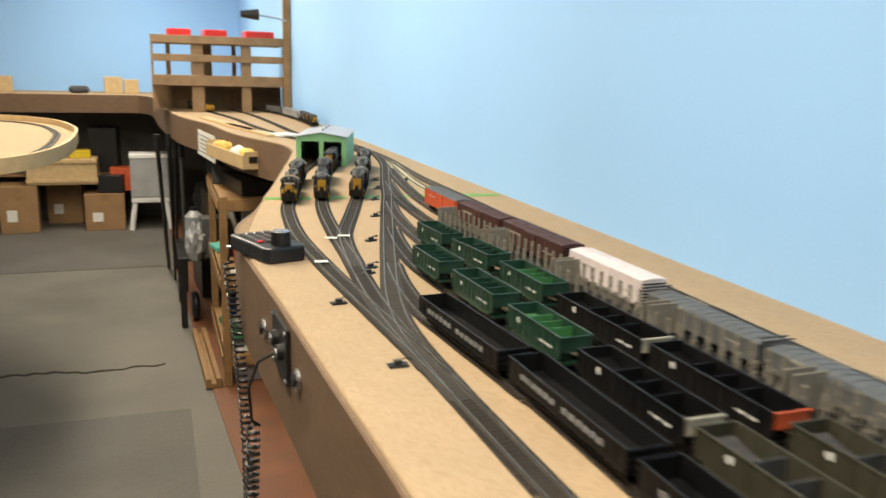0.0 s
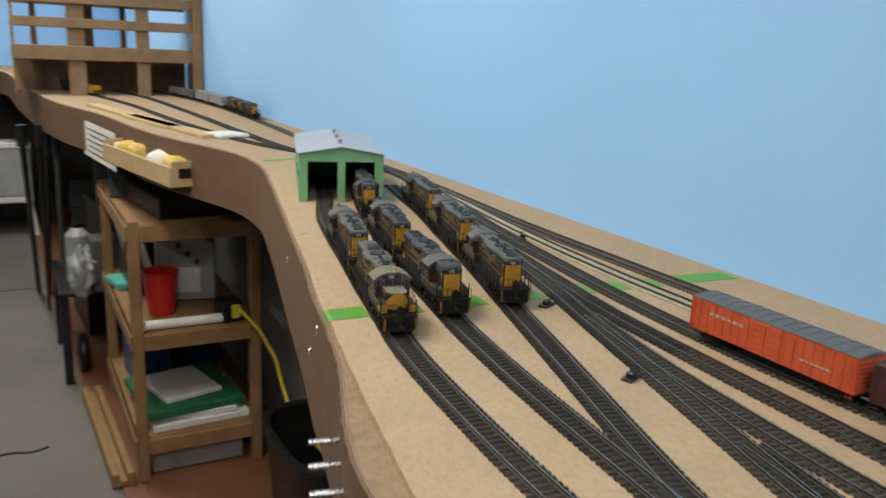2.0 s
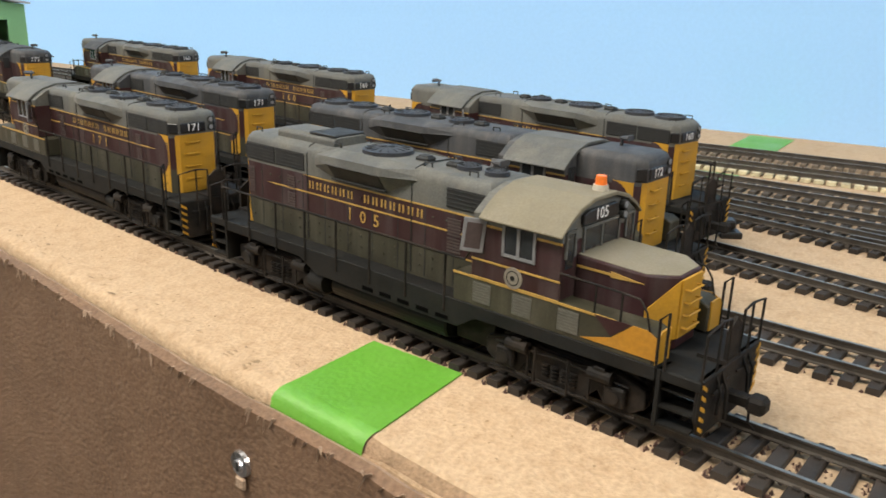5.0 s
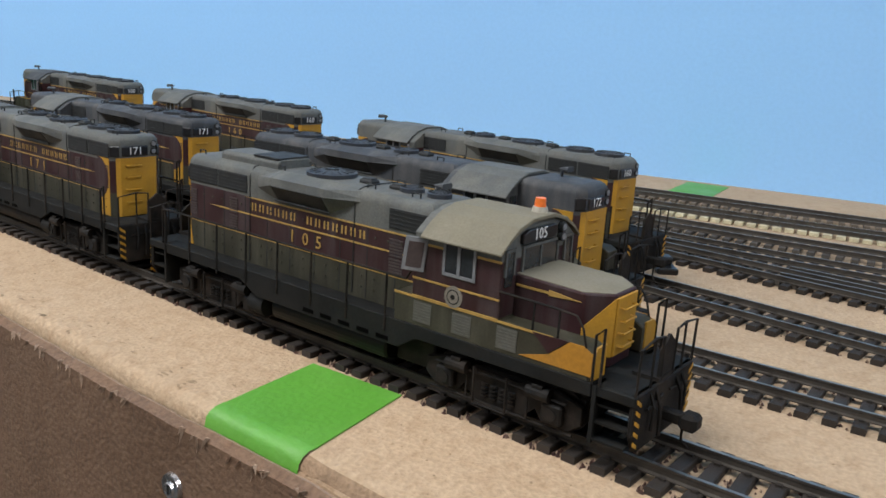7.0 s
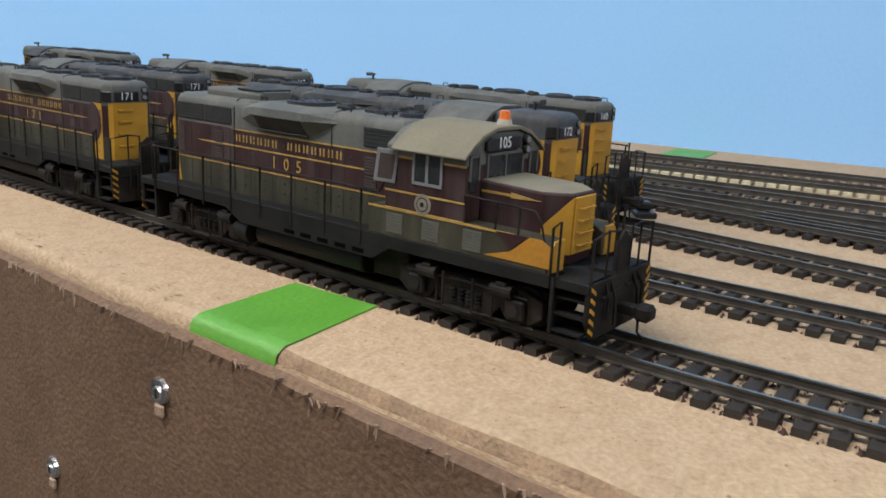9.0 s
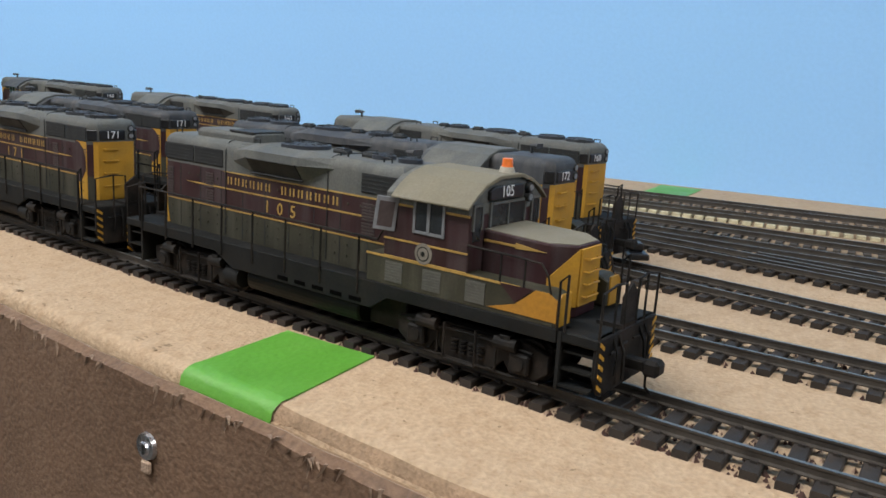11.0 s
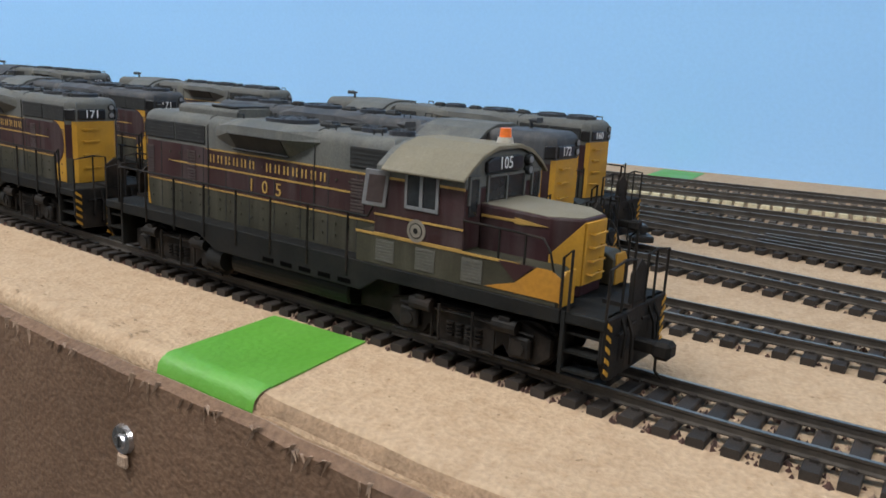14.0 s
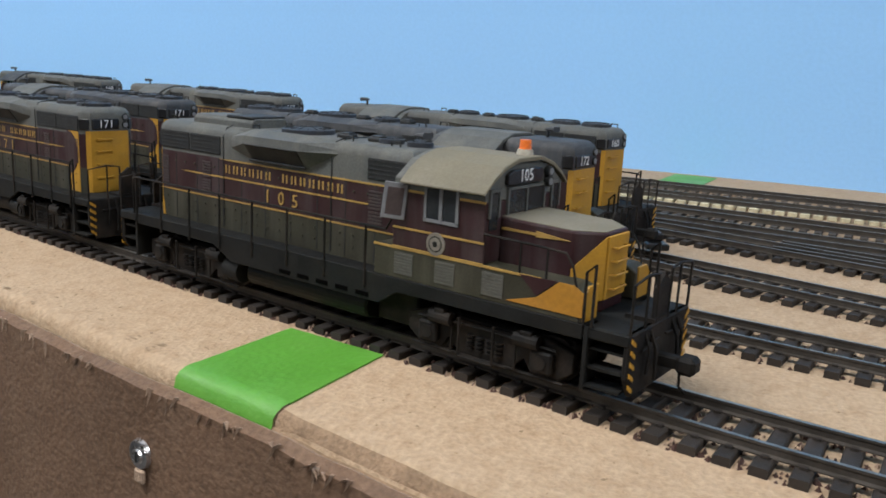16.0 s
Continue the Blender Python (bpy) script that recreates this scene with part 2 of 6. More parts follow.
def prism(bm, pts, axis, a, b, bev=0.0, s=1.0, slot=0, seg=1):
    """A polygon in the two other axes, drawn out along axis from a to b."""
    def at(p, q):
        u, v = p
        return {"x": (q, u, v), "y": (u, q, v), "z": (u, v, q)}[axis]
    lo = [bm.verts.new(Vector(at(p, a)) * s) for p in pts]
    hi = [bm.verts.new(Vector(at(p, b)) * s) for p in pts]
    fs = [bm.faces.new(lo), bm.faces.new(hi[::-1])]
    n = len(pts)
    for i in range(n):
        fs.append(bm.faces.new((lo[i], hi[i], hi[(i + 1) % n], lo[(i + 1) % n])))
    for f in fs:
        f.material_index = slot
    if bev:
        es = list({e for f in fs for e in f.edges})
        bmesh.ops.bevel(bm, geom=es, offset=bev * s, segments=seg, affect="EDGES", profile=0.5)


def cyl(bm, c, r, h, axis="z", n=16, r2=None, s=1.0):
    r2 = r if r2 is None else r2
    rot = {"z": Matrix.Identity(4), "x": Matrix.Rotation(radians(90), 4, "Y"), "y": Matrix.Rotation(radians(-90), 4, "X")}[axis]
    bmesh.ops.create_cone(bm, cap_ends=True, segments=n, radius1=r * s, radius2=r2 * s, depth=h * s,
                          matrix=Matrix.Translation(Vector(c) * s) @ rot)


def tube(bm, pts, r, n=5, s=1.0):
    """A wire through the points."""
    pts = [Vector(p) * s for p in pts]
    rings = []
    for i, p in enumerate(pts):
        d = (pts[min(i + 1, len(pts) - 1)] - pts[max(i - 1, 0)]).normalized()
        u = d.orthogonal().normalized() if not rings else (rings[-1][1] - d * rings[-1][1].dot(d)).normalized()
        v = d.cross(u)
        rings.append(([bm.verts.new(p + (u * math.cos(k * math.tau / n) + v * math.sin(k * math.tau / n)) * r * s) for k in range(n)], u))
    for (a, _), (b, _) in zip(rings, rings[1:]):
        for k in range(n):
            bm.faces.new((a[k], a[(k + 1) % n], b[(k + 1) % n], b[k]))
    bm.faces.new(rings[0][0][::-1])
    bm.faces.new(rings[-1][0])


def solid(name, material, parent, *args, **kw):
    bm = bmesh.new()
    box(bm, *args, **kw)
    return part(name, bm, material, parent)


def text_part(name, txt, size, material, parent, m, depth=0.00008):
    """Lettering in the built-in font, centred on m, as a mesh."""
    cu = bpy.data.curves.new("lettering", "FONT")
    cu.body, cu.size, cu.align_x, cu.align_y, cu.extrude = txt, size, "CENTER", "CENTER", depth
    cu.resolution_u = 2
    tmp = bpy.data.objects.new("lettering_tmp", cu)
    scene.collection.objects.link(tmp)
    dg = bpy.context.evaluated_depsgraph_get()
    me = bpy.data.meshes.new_from_object(tmp.evaluated_get(dg))
    bpy.data.objects.remove(tmp)
    me.materials.clear()
    me.materials.append(material)
    ob = new(name, me)
    ob.parent = parent
    ob.matrix_local = m
    return ob


def spline(pts, step=0.01):
    """Even samples along a smooth curve through the points."""
    P = [Vector((*p[:2], 0)) for p in pts]
    P = [P[0] * 2 - P[1]] + P + [P[-1] * 2 - P[-2]]
    fine = []
    for i in range(1, len(P) - 2):
        a, b, c, d = P[i - 1:i + 3]
        for k in range(24):
            t = k / 24
            fine.append(0.5 * ((2 * b) + (c - a) * t + (2 * a - 5 * b + 4 * c - d) * t * t + (3 * b - a - 3 * c + d) * t ** 3))
    fine.append(P[-2])
    out, left = [fine[0]], step
    for a, b in zip(fine, fine[1:]):
        seg = (b - a).length
        pos = 0.0
        while seg - pos >= left:
            pos += left
            out.append(a.lerp(b, pos / seg))
            left = step
        left -= seg - pos
    return out


def tangents(c):
    return [(c[min(i + 1, len(c) - 1)] - c[max(i - 1, 0)]).normalized() for i in range(len(c))]


# ---- room ----
solid("floor", M_FLOOR, None, -3.6, WALL + 0.12, -1.7, BACK + 0.1, -0.1, 0.0)
tagged(bpy.data.objects["floor"], "worn grey concrete garage floor", "floor", kind="structure")
bm = bmesh.new()
box(bm, -3.6, 0.245, 2.2, 3.43, 0.0, 0.004)
box(bm, -3.6, 0.245, 6.03, BACK, 0.0, 0.004)
tagged(part("floor_slab", bm, M_FLOOR2), "darker grey concrete slabs beside the joints", "floor", kind="structure")
bm = bmesh.new()
edge = [(0.46, -1.6), (0.44, 1.0), (0.40, 2.66), (0.355, 3.45), (0.30, 4.6), (0.245, 5.95), (0.22, BACK)]
prism(bm, edge + [(WALL, BACK), (WALL, -1.6)], "z", 0.0, 0.008)
tagged(part("floor_strip", bm, M_REDFLOOR), "red-brown painted floor strip under the layout", "floor", kind="structure")
bm = bmesh.new()
rc = random.Random(4)
x, y = -0.62, 4.06
while x < 0.13:
    x2, y2 = x + rc.uniform(0.02, 0.05), y + rc.uniform(-0.03, 0.03)
    w = rc.uniform(0.006, 0.018)
    prism(bm, [(x, y), (x2, y2), (x2, y2 + w), (x, y + w)], "z", 0.0, 0.0045)
    x, y = x2, y2
tagged(part("floor_crack", bm, M_CRACK), "dark jagged crack in the concrete floor", "crack", kind="structure")

tagged(solid("wall_east", M_WALL, None, WALL, WALL + 0.12, -1.7, BACK + 0.1, D - 0.03, CEIL), "smooth sky-blue painted wall", "wall", kind="structure")
tagged(solid("wall_east_low", M_LOWWALL, None, WALL, WALL + 0.12, -1.7, BACK + 0.1, 0, D - 0.03), "pale grey wall below the layout", "wall", kind="structure")
# lower far wall, its dark tone standing in for shade
tagged(solid("wall_north_low", M_LOWSHADE, None, -3.6, WALL, BACK - 0.004, BACK + 0.1, 0.0, D - 0.03), "far wall below the shelf, coloured dark for the shade there", "wall", kind="structure")
tagged(solid("wall_north", M_WALL, None, -3.6, WALL, BACK, BACK + 0.1, D - 0.03, CEIL), "sky-blue painted far wall", "wall", kind="structure")
tagged(solid("wall_west", M_LOWWALL, None, -3.7, -3.6, -1.7, BACK + 0.1, 0, CEIL), "plain pale wall across the room", "wall", kind="structure")
tagged(solid("wall_south", M_LOWWALL, None, -3.6, WALL + 0.12, -1.8, -1.7, 0, CEIL), "plain pale wall behind", "wall", kind="structure")
tagged(solid("ceiling", M_CEIL, None, -3.7, WALL + 0.12, -1.8, BACK + 0.1, CEIL, CEIL + 0.1), "white painted ceiling", "ceiling", kind="structure")

for i, (lx, ly) in enumerate(((-0.15, 0.2), (-0.15, 2.4), (-0.15, 4.6), (-0.15, 6.6), (-2.2, 3.4))):
    f = thing("ceiling_light", pose(lx, ly, CEIL - 0.07), "white fluorescent ceiling fitting with two tubes", "ceiling light", "ceiling lights")
    solid("housing", M_WHITE, f, -0.12, 0.12, -0.62, 0.62, 0.03, 0.07, bev=0.01)
    for dx in (-0.05, 0.05):
        bm = bmesh.new()
        cyl(bm, (dx, 0, 0.012), 0.014, 1.18, "y", 10)
        part("tube", bm, glow("tube_light", (1.0, 0.95, 0.86), 6.0) if i == 0 and dx < 0 else bpy.data.materials["tube_light"], f)
    la = bpy.data.lights.new("tube_lamp", "AREA")
    la.shape, la.size, la.size_y, la.energy, la.color = "RECTANGLE", 0.3, 1.3, LAMP, (1.0, 0.965, 0.91)
    ob = new("tube_lamp", la)
    ob.location = (lx, ly, CEIL - 0.10)

# ---- layout deck and fascia ----
EDGE = spline([(0.335, -1.4), (0.327, 0.2), (0.320, 0.55), (0.310, 0.8), (0.301, 1.05), (0.291, 1.25), (0.288, 1.38), (0.307, 1.5), (0.337, 1.66),
               (0.362, 1.78), (0.374, 1.83), (0.386, 1.89), (0.398, 1.94), (0.425, 2.05), (0.467, 2.24), (0.503, 2.4), (0.560, 2.66), (0.600, 2.87), (0.602, 3.06), (0.565, 3.22), (0.51, 3.40),
               (0.455, 3.66), (0.40, 4.13), (0.30, 4.60), (0.24, 5.1), (0.18, 6.0), (0.14, 7.0), (0.05, 7.35), (-0.2, 7.42), (-3.5, 7.42)], 0.01)
ET = tangents(EDGE)


def side(i, off):
    """A point off metres out from the deck's edge, on the aisle's side."""
    p, t = EDGE[i], ET[i]
    return p + Vector((-t.y, t.x, 0)) * off


def stand_off(y):
    """How far the fascia stands clear of the deck where it bows out."""
    if not 1.36 < y < 1.76:
        return 0.0
    f = (1.76 - y) / 0.21 if y > 1.55 else (y - 1.36) / 0.19
    return 0.021 * f * f * (3 - 2 * f)


LIPS = ((-0.005, 0), (-0.003, -0.0004), (-0.0014, -0.0013), (-0.0004, -0.0027), (0.0, -0.0055), (0.0, -0.024))
rg = random.Random(21)
rd = random.Random(2)
jag = [rd.uniform(-0.0003, 0.0003) for _ in EDGE]
bm = bmesh.new()
rows = []
for i, p in enumerate(EDGE):
    ref = (WALL, min(p.y, BACK)) if p.y < 7.30 else (max(p.x, -3.5) if p.x < 0 else WALL, BACK)
    broken = 1.45 < p.y < 1.822
    g = rg.uniform(0.0, 0.0016)
    prof = ((-0.0030 - g * 0.6, 0), (-0.0016 - g * 0.6, -0.0006), (-0.0008 - g * 0.6, -0.0016), (-0.0004 - g * 0.4, -0.0026), (0.0, -0.0034), (0.0, -0.024)) if broken else LIPS
    pr = [(*side(i, o).xy, D + z) for o, z in prof]
    rows.append([bm.verts.new(v) for v in ((*ref, D - 0.024), (*ref, D), *pr)])
for a, b in zip(rows, rows[1:]):
    for k in range(len(a)):
        f = bm.faces.new((a[k], b[k], b[(k + 1) % len(a)], a[(k + 1) % len(a)]))
        f.material_index = 1 if k in (3, 4, 5) and 1.45 < a[2].co.y < 1.822 else 0
tagged(smooth(part("deck", bm, [M_DECK, M_LEDGE]), 50), "tan fibreboard layout deck with rough edges", "layout deck", kind="structure")

bm = bmesh.new()
rows = []
for i in range(len(EDGE)):
    top = D - 0.0036 + jag[i]
    q = [side(i, o + stand_off(EDGE[i].y)) for o in (0.0008, 0.0008, 0.0026, 0.0052, 0.0052)]
    zz = (D - 0.15, top - 0.001, top, top - 0.0016, D - 0.15)
    rows.append([bm.verts.new((p.x, p.y, z)) for p, z in zip(q, zz)])
for a, b in zip(rows, rows[1:]):
    for k in range(5):
        f = bm.faces.new((a[k], b[k], b[(k + 1) % 5], a[(k + 1) % 5]))
        f.material_index = 1 if k == 1 else 0
tagged(part("fascia", bm, [M_FASCIA, M_LIP]), "brown hardboard fascia bent along the deck edge", "fascia", kind="structure")

# rough ledge in the gap behind the bowed fascia
bm = bmesh.new()
rows = []
for i, p in enumerate(EDGE):
    if 1.35 < p.y < 1.84:
        g = stand_off(p.y)
        a, b = side(i, -0.001), side(i, g + 0.0006)
        rows.append([bm.verts.new(v) for v in ((*a.xy, D - 0.0036 + jag[i]), (*b.xy, D - 0.0052 + jag[i]), (*b.xy, D - 0.024), (*a.xy, D - 0.024))])
for a, b in zip(rows, rows[1:]):
    for k in range(4):
        bm.faces.new((a[k], b[k], b[(k + 1) % 4], a[(k + 1) % 4]))
for r in (rows[0], rows[-1]):
    bm.faces.new(r)
tagged(part("deck_ledge", bm, M_LEDGE), "rough board ledge behind the bowed fascia, browned partly for shade", "ledge", kind="structure")

# torn fibres along the top of the fascia
bm = bmesh.new()
rf = random.Random(9)
near = [i for i, p in enumerate(EDGE) if 1.55 < p.y < 2.5]
for _ in range(260):
    i = rf.choice(near)
    p = side(i, 0.0046 + stand_off(EDGE[i].y)) + ET[i] * rf.uniform(-0.01, 0.01)
    o = side(i, 1.0) - EDGE[i]
    l, w = rf.uniform(0.001, 0.0045), rf.uniform(0.0002, 0.0006)
    z = D - 0.0046 + rf.uniform(-0.0008, 0.0008)
    q = p + o * rf.uniform(0.0008, 0.002) + ET[i] * rf.uniform(-0.002, 0.002)
    t = ET[i] * w
    vs = [bm.verts.new(v) for v in ((*(p - t).xy, z), (*(p + t).xy, z), (*(q + t * 0.3).xy, z - l), (*(p + o * 0.0012).xy, z + 0.0003))]
    for k in ((0, 1, 2), (0, 3, 1), (1, 3, 2), (0, 2, 3)):
        bm.faces.new([vs[n] for n in k])
tagged(part("torn_fibres", bm, M_LIP), "frayed paper fibres hanging off the fascia edge", "fibres", kind="stuff")

# wooden frame under the deck
bm = bmesh.new()
for y in (0.0, 0.45, 0.9, 1.35, 1.9, 2.4, 2.9, 3.4, 4.2, 5.0, 5.8):
    x0 = min((abs(p.y - y), p.x) for p in EDGE)[1] + 0.03
    box(bm, x0, WALL - 0.002, y - 0.019, y + 0.019, D - 0.115, D - 0.026)
tagged(part("deck_joists", bm, M_PINE), "pine joists carrying the layout deck", "joists", kind="structure")

# ---- tracks ----
TRACKS = {
    "main": [(0.43, -0.9), (0.42, 0.0), (0.413, 0.5), (0.410, 0.75), (0.403, 0.9), (0.395, 1.05), (0.388, 1.2), (0.384, 1.38), (0.388, 1.5),
             (0.398, 1.62), (0.4105, 1.72), (0.428, 1.804), (0.454, 1.925), (0.487, 2.07), (0.504, 2.15), (0.537, 2.284), (0.582, 2.415), (0.63, 2.55), (0.66, 2.65)],
    "second": [(0.408, 0.78), (0.409, 0.9), (0.414, 1.02), (0.424, 1.14), (0.436, 1.27), (0.446, 1.4), (0.458, 1.53), (0.469, 1.63), (0.484, 1.735), (0.496, 1.80),
               (0.515, 1.9), (0.537, 2.0), (0.565, 2.12), (0.600, 2.25), (0.643, 2.39), (0.69, 2.52), (0.73, 2.64)],
    "third": [(0.431, 1.2), (0.445, 1.32), (0.462, 1.42), (0.481, 1.49), (0.508, 1.58), (0.535, 1.67), (0.56, 1.755), (0.579, 1.82), (0.603, 1.9), (0.637, 2.02),
              (0.672, 2.15), (0.708, 2.28), (0.74, 2.42), (0.77, 2.55)],
    "ladder": [(0.411, 0.70), (0.414, 0.85), (0.424, 0.95), (0.446, 1.06), (0.482, 1.2), (0.524, 1.36), (0.570, 1.53), (0.613, 1.69), (0.652, 1.83), (0.700, 2.02),
               (0.742, 2.18), (0.785, 2.34), (0.820, 2.5), (0.845, 2.7), (0.84, 2.95)],
    "wall_track": [(0.80, -0.9), (0.805, 0.5), (0.81, 1.0), (0.814, 1.5), (0.818, 1.8), (0.822, 2.1), (0.834, 2.3), (0.852, 2.55), (0.855, 2.8), (0.845, 3.2),
                   (0.862, 3.7), (0.87, 4.3), (0.83, 4.9), (0.70, 5.6), (0.5, 6.2)],
    "hidden_track": [(0.758, -0.9), (0.760, 0.5), (0.764, 1.2), (0.767, 1.72), (0.772, 1.9), (0.788, 2.1), (0.818, 2.32), (0.845, 2.5)],
    "box_track": [(0.722, -0.9), (0.720, 0.6), (0.717, 0.95), (0.712, 1.2), (0.703, 1.4), (0.699, 1.56), (0.704, 1.68), (0.714, 1.8), (0.737, 1.98), (0.765, 2.16), (0.80, 2.32)],
    "stake_track": [(0.67, -0.9), (0.664, 0.6), (0.652, 1.1), (0.641, 1.35), (0.645, 1.5), (0.652, 1.62), (0.663, 1.75), (0.690, 1.92), (0.716, 2.06)],
    "hopper_track": [(0.617, -0.9), (0.612, 0.5), (0.607, 0.8), (0.599, 1.05), (0.585, 1.2), (0.579, 1.32), (0.588, 1.46), (0.605, 1.6), (0.632, 1.74)],
    "near_hopper_track": [(0.548, -0.9), (0.540, 0.5), (0.533, 0.75), (0.526, 0.95), (0.519, 1.1), (0.520, 1.2), (0.535, 1.33), (0.558, 1.46)],
    "gondola_track": [(0.485, -0.9), (0.478, 0.5), (0.471, 0.7), (0.461, 0.85), (0.456, 0.95), (0.466, 1.08), (0.486, 1.2)],
    "far_track": [(0.842, 2.7), (0.79, 2.9), (0.74, 3.1), (0.72, 3.5), (0.70, 4.2), (0.66, 4.9), (0.56, 5.5), (0.4, 6.0)],
    "far_siding": [(0.835, 2.78), (0.76, 3.02), (0.67, 3.3), (0.60, 3.8), (0.54, 4.5), (0.44, 5.1), (0.3, 5.6)],
}
CURVE = {k: spline(v, 0.0072) for k, v in TRACKS.items()}
HEAD = [(-0.0012, 0), (0.0012, 0), (0.0012, 0.0003), (0.00035, 0.0006), (0.00035, 0.0019), (0.00055, 0.0021), (0.00055, 0.0027),
        (-0.00055, 0.0027), (-0.00055, 0.0021), (-0.00035, 0.0019), (-0.00035, 0.0006), (-0.0012, 0.0003)]


def lay_rail(c, off, z0):
    bm = bmesh.new()
    tn = tangents(c)
    rings = []
    for p, t in zip(c, tn):
        s = Vector((-t.y, t.x, 0))
        rings.append([bm.verts.new(p + s * (off + u) + Vector((0, 0, z0 + v))) for u, v in HEAD])
    n = len(HEAD)
    for a, b in zip(rings, rings[1:]):
        for k in range(n):
            f = bm.faces.new((a[k], a[(k + 1) % n], b[(k + 1) % n], b[k]))
            f.material_index = 1 if k in (6,) else 0
    bm.faces.new(rings[0][::-1])
    bm.faces.new(rings[-1])
    return bm


def tie_bm(bm, m):
    """One sleeper with chamfered upper edges and four rail spikes."""
    vs = []
    for x, z in ((-0.0019, 0), (0.0019, 0), (0.0019, 0.0018), (0.0016, 0.0021), (-0.0016, 0.0021), (-0.0019, 0.0018)):
        vs.append([bm.verts.new(m @ Vector((x, y, z))) for y in (-0.0150, 0.0150)])
    bm.faces.new([v[0] for v in vs][::-1])
    bm.faces.new([v[1] for v in vs])
    for i in range(6):
        bm.faces.new((vs[i][0], vs[i][1], vs[(i + 1) % 6][1], vs[(i + 1) % 6][0]))


bm = bmesh.new()
tie_bm(bm, Matrix.Identity(4))
for y in (-0.0098, -0.0067, 0.0067, 0.0098):
    box(bm, -0.0008, 0.0008, y - 0.0006, y + 0.0006, 0.0019, 0.0027)
bmesh.ops.recalc_face_normals(bm, faces=bm.faces)
TIE_MESH = bpy.data.meshes.new("tie")
bm.to_mesh(TIE_MESH)
bm.free()
TIE_MESH.materials.append(M_TIE)
NEAR_TIES = {"main": (1.58, 1.98), "second": (1.6, 1.86), "third": (1.6, 1.86), "ladder": (1.6, 1.82), "stake_track": (1.62, 1.80)}
LATE_TIES = []
for n, (name, c) in enumerate(CURVE.items()):
    lift = n * 0.00006
    tr = thing("model_track", Matrix.Translation((0, 0, 0)), "model railway track with dark ties and dull nickel rails", "model track", "yard tracks")
    for off in (-0.0083, 0.0083):
        part("rail", lay_rail(c, off, TIE + lift), [M_RAILSIDE, M_RAILTOP], tr)
    bm = bmesh.new()
    lo, hi = NEAR_TIES.get(name, (9, 9))
    rt = random.Random(n)
    for p, t in zip(c, tangents(c)):
        m = Matrix.Translation((p.x, p.y, D + lift)) @ Matrix.Rotation(math.atan2(t.y, t.x) + rt.uniform(-0.03, 0.03), 4, "Z")
        if lo < p.y < hi:
            LATE_TIES.append((tr, m))
        else:
            tie_bm(bm, m @ Matrix.Diagonal((1.35, 1, 1, 1)) if name == "hidden_track" else m)
    tagged(part("tie_bed", bm, {"hidden_track": M_PALETIE, "wall_track": M_BROWNTIE, "box_track": M_GREYTIE, "stake_track": M_YARDTIE, "hopper_track": M_YARDTIE, "ladder": M_YARDTIE}.get(name, M_TIE), tr), kind="stuff")


def on(track, y, z=RAIL):
    """The pose on a track at y, its x axis along the rails towards smaller y."""
    c = CURVE[track]
    i = min(range(1, len(c) - 1), key=lambda k: abs(c[k].y - y))
    p, t = c[i].lerp(c[i + 1], 0), (c[i - 2 if i > 1 else 0] - c[min(i + 2, len(c) - 1)]).normalized()
    dy = y - p.y
    p = p + t * (dy / t.y)
    return pose(p.x, p.y, z, 0, 0, math.degrees(math.atan2(t.y, t.x)))


# ---- rolling stock (built in millimetres, x forward, z from the rail top) ----
S = 0.001


def wheelset(parent, x, r=5.6, inner=False):
    bm = bmesh.new()
    for y in (-8.3, 8.3):
        cyl(bm, (x, y, r), r, 2.2, "y", 18, s=S)
        cyl(bm, (x, y * 0.87, r), r + 0.7, 0.6, "y", 18, s=S)
    cyl(bm, (x, 0, r), 1.2, 16, "y", 8, s=S)
    return smooth(part("wheelset", bm, M_FRAME, parent))


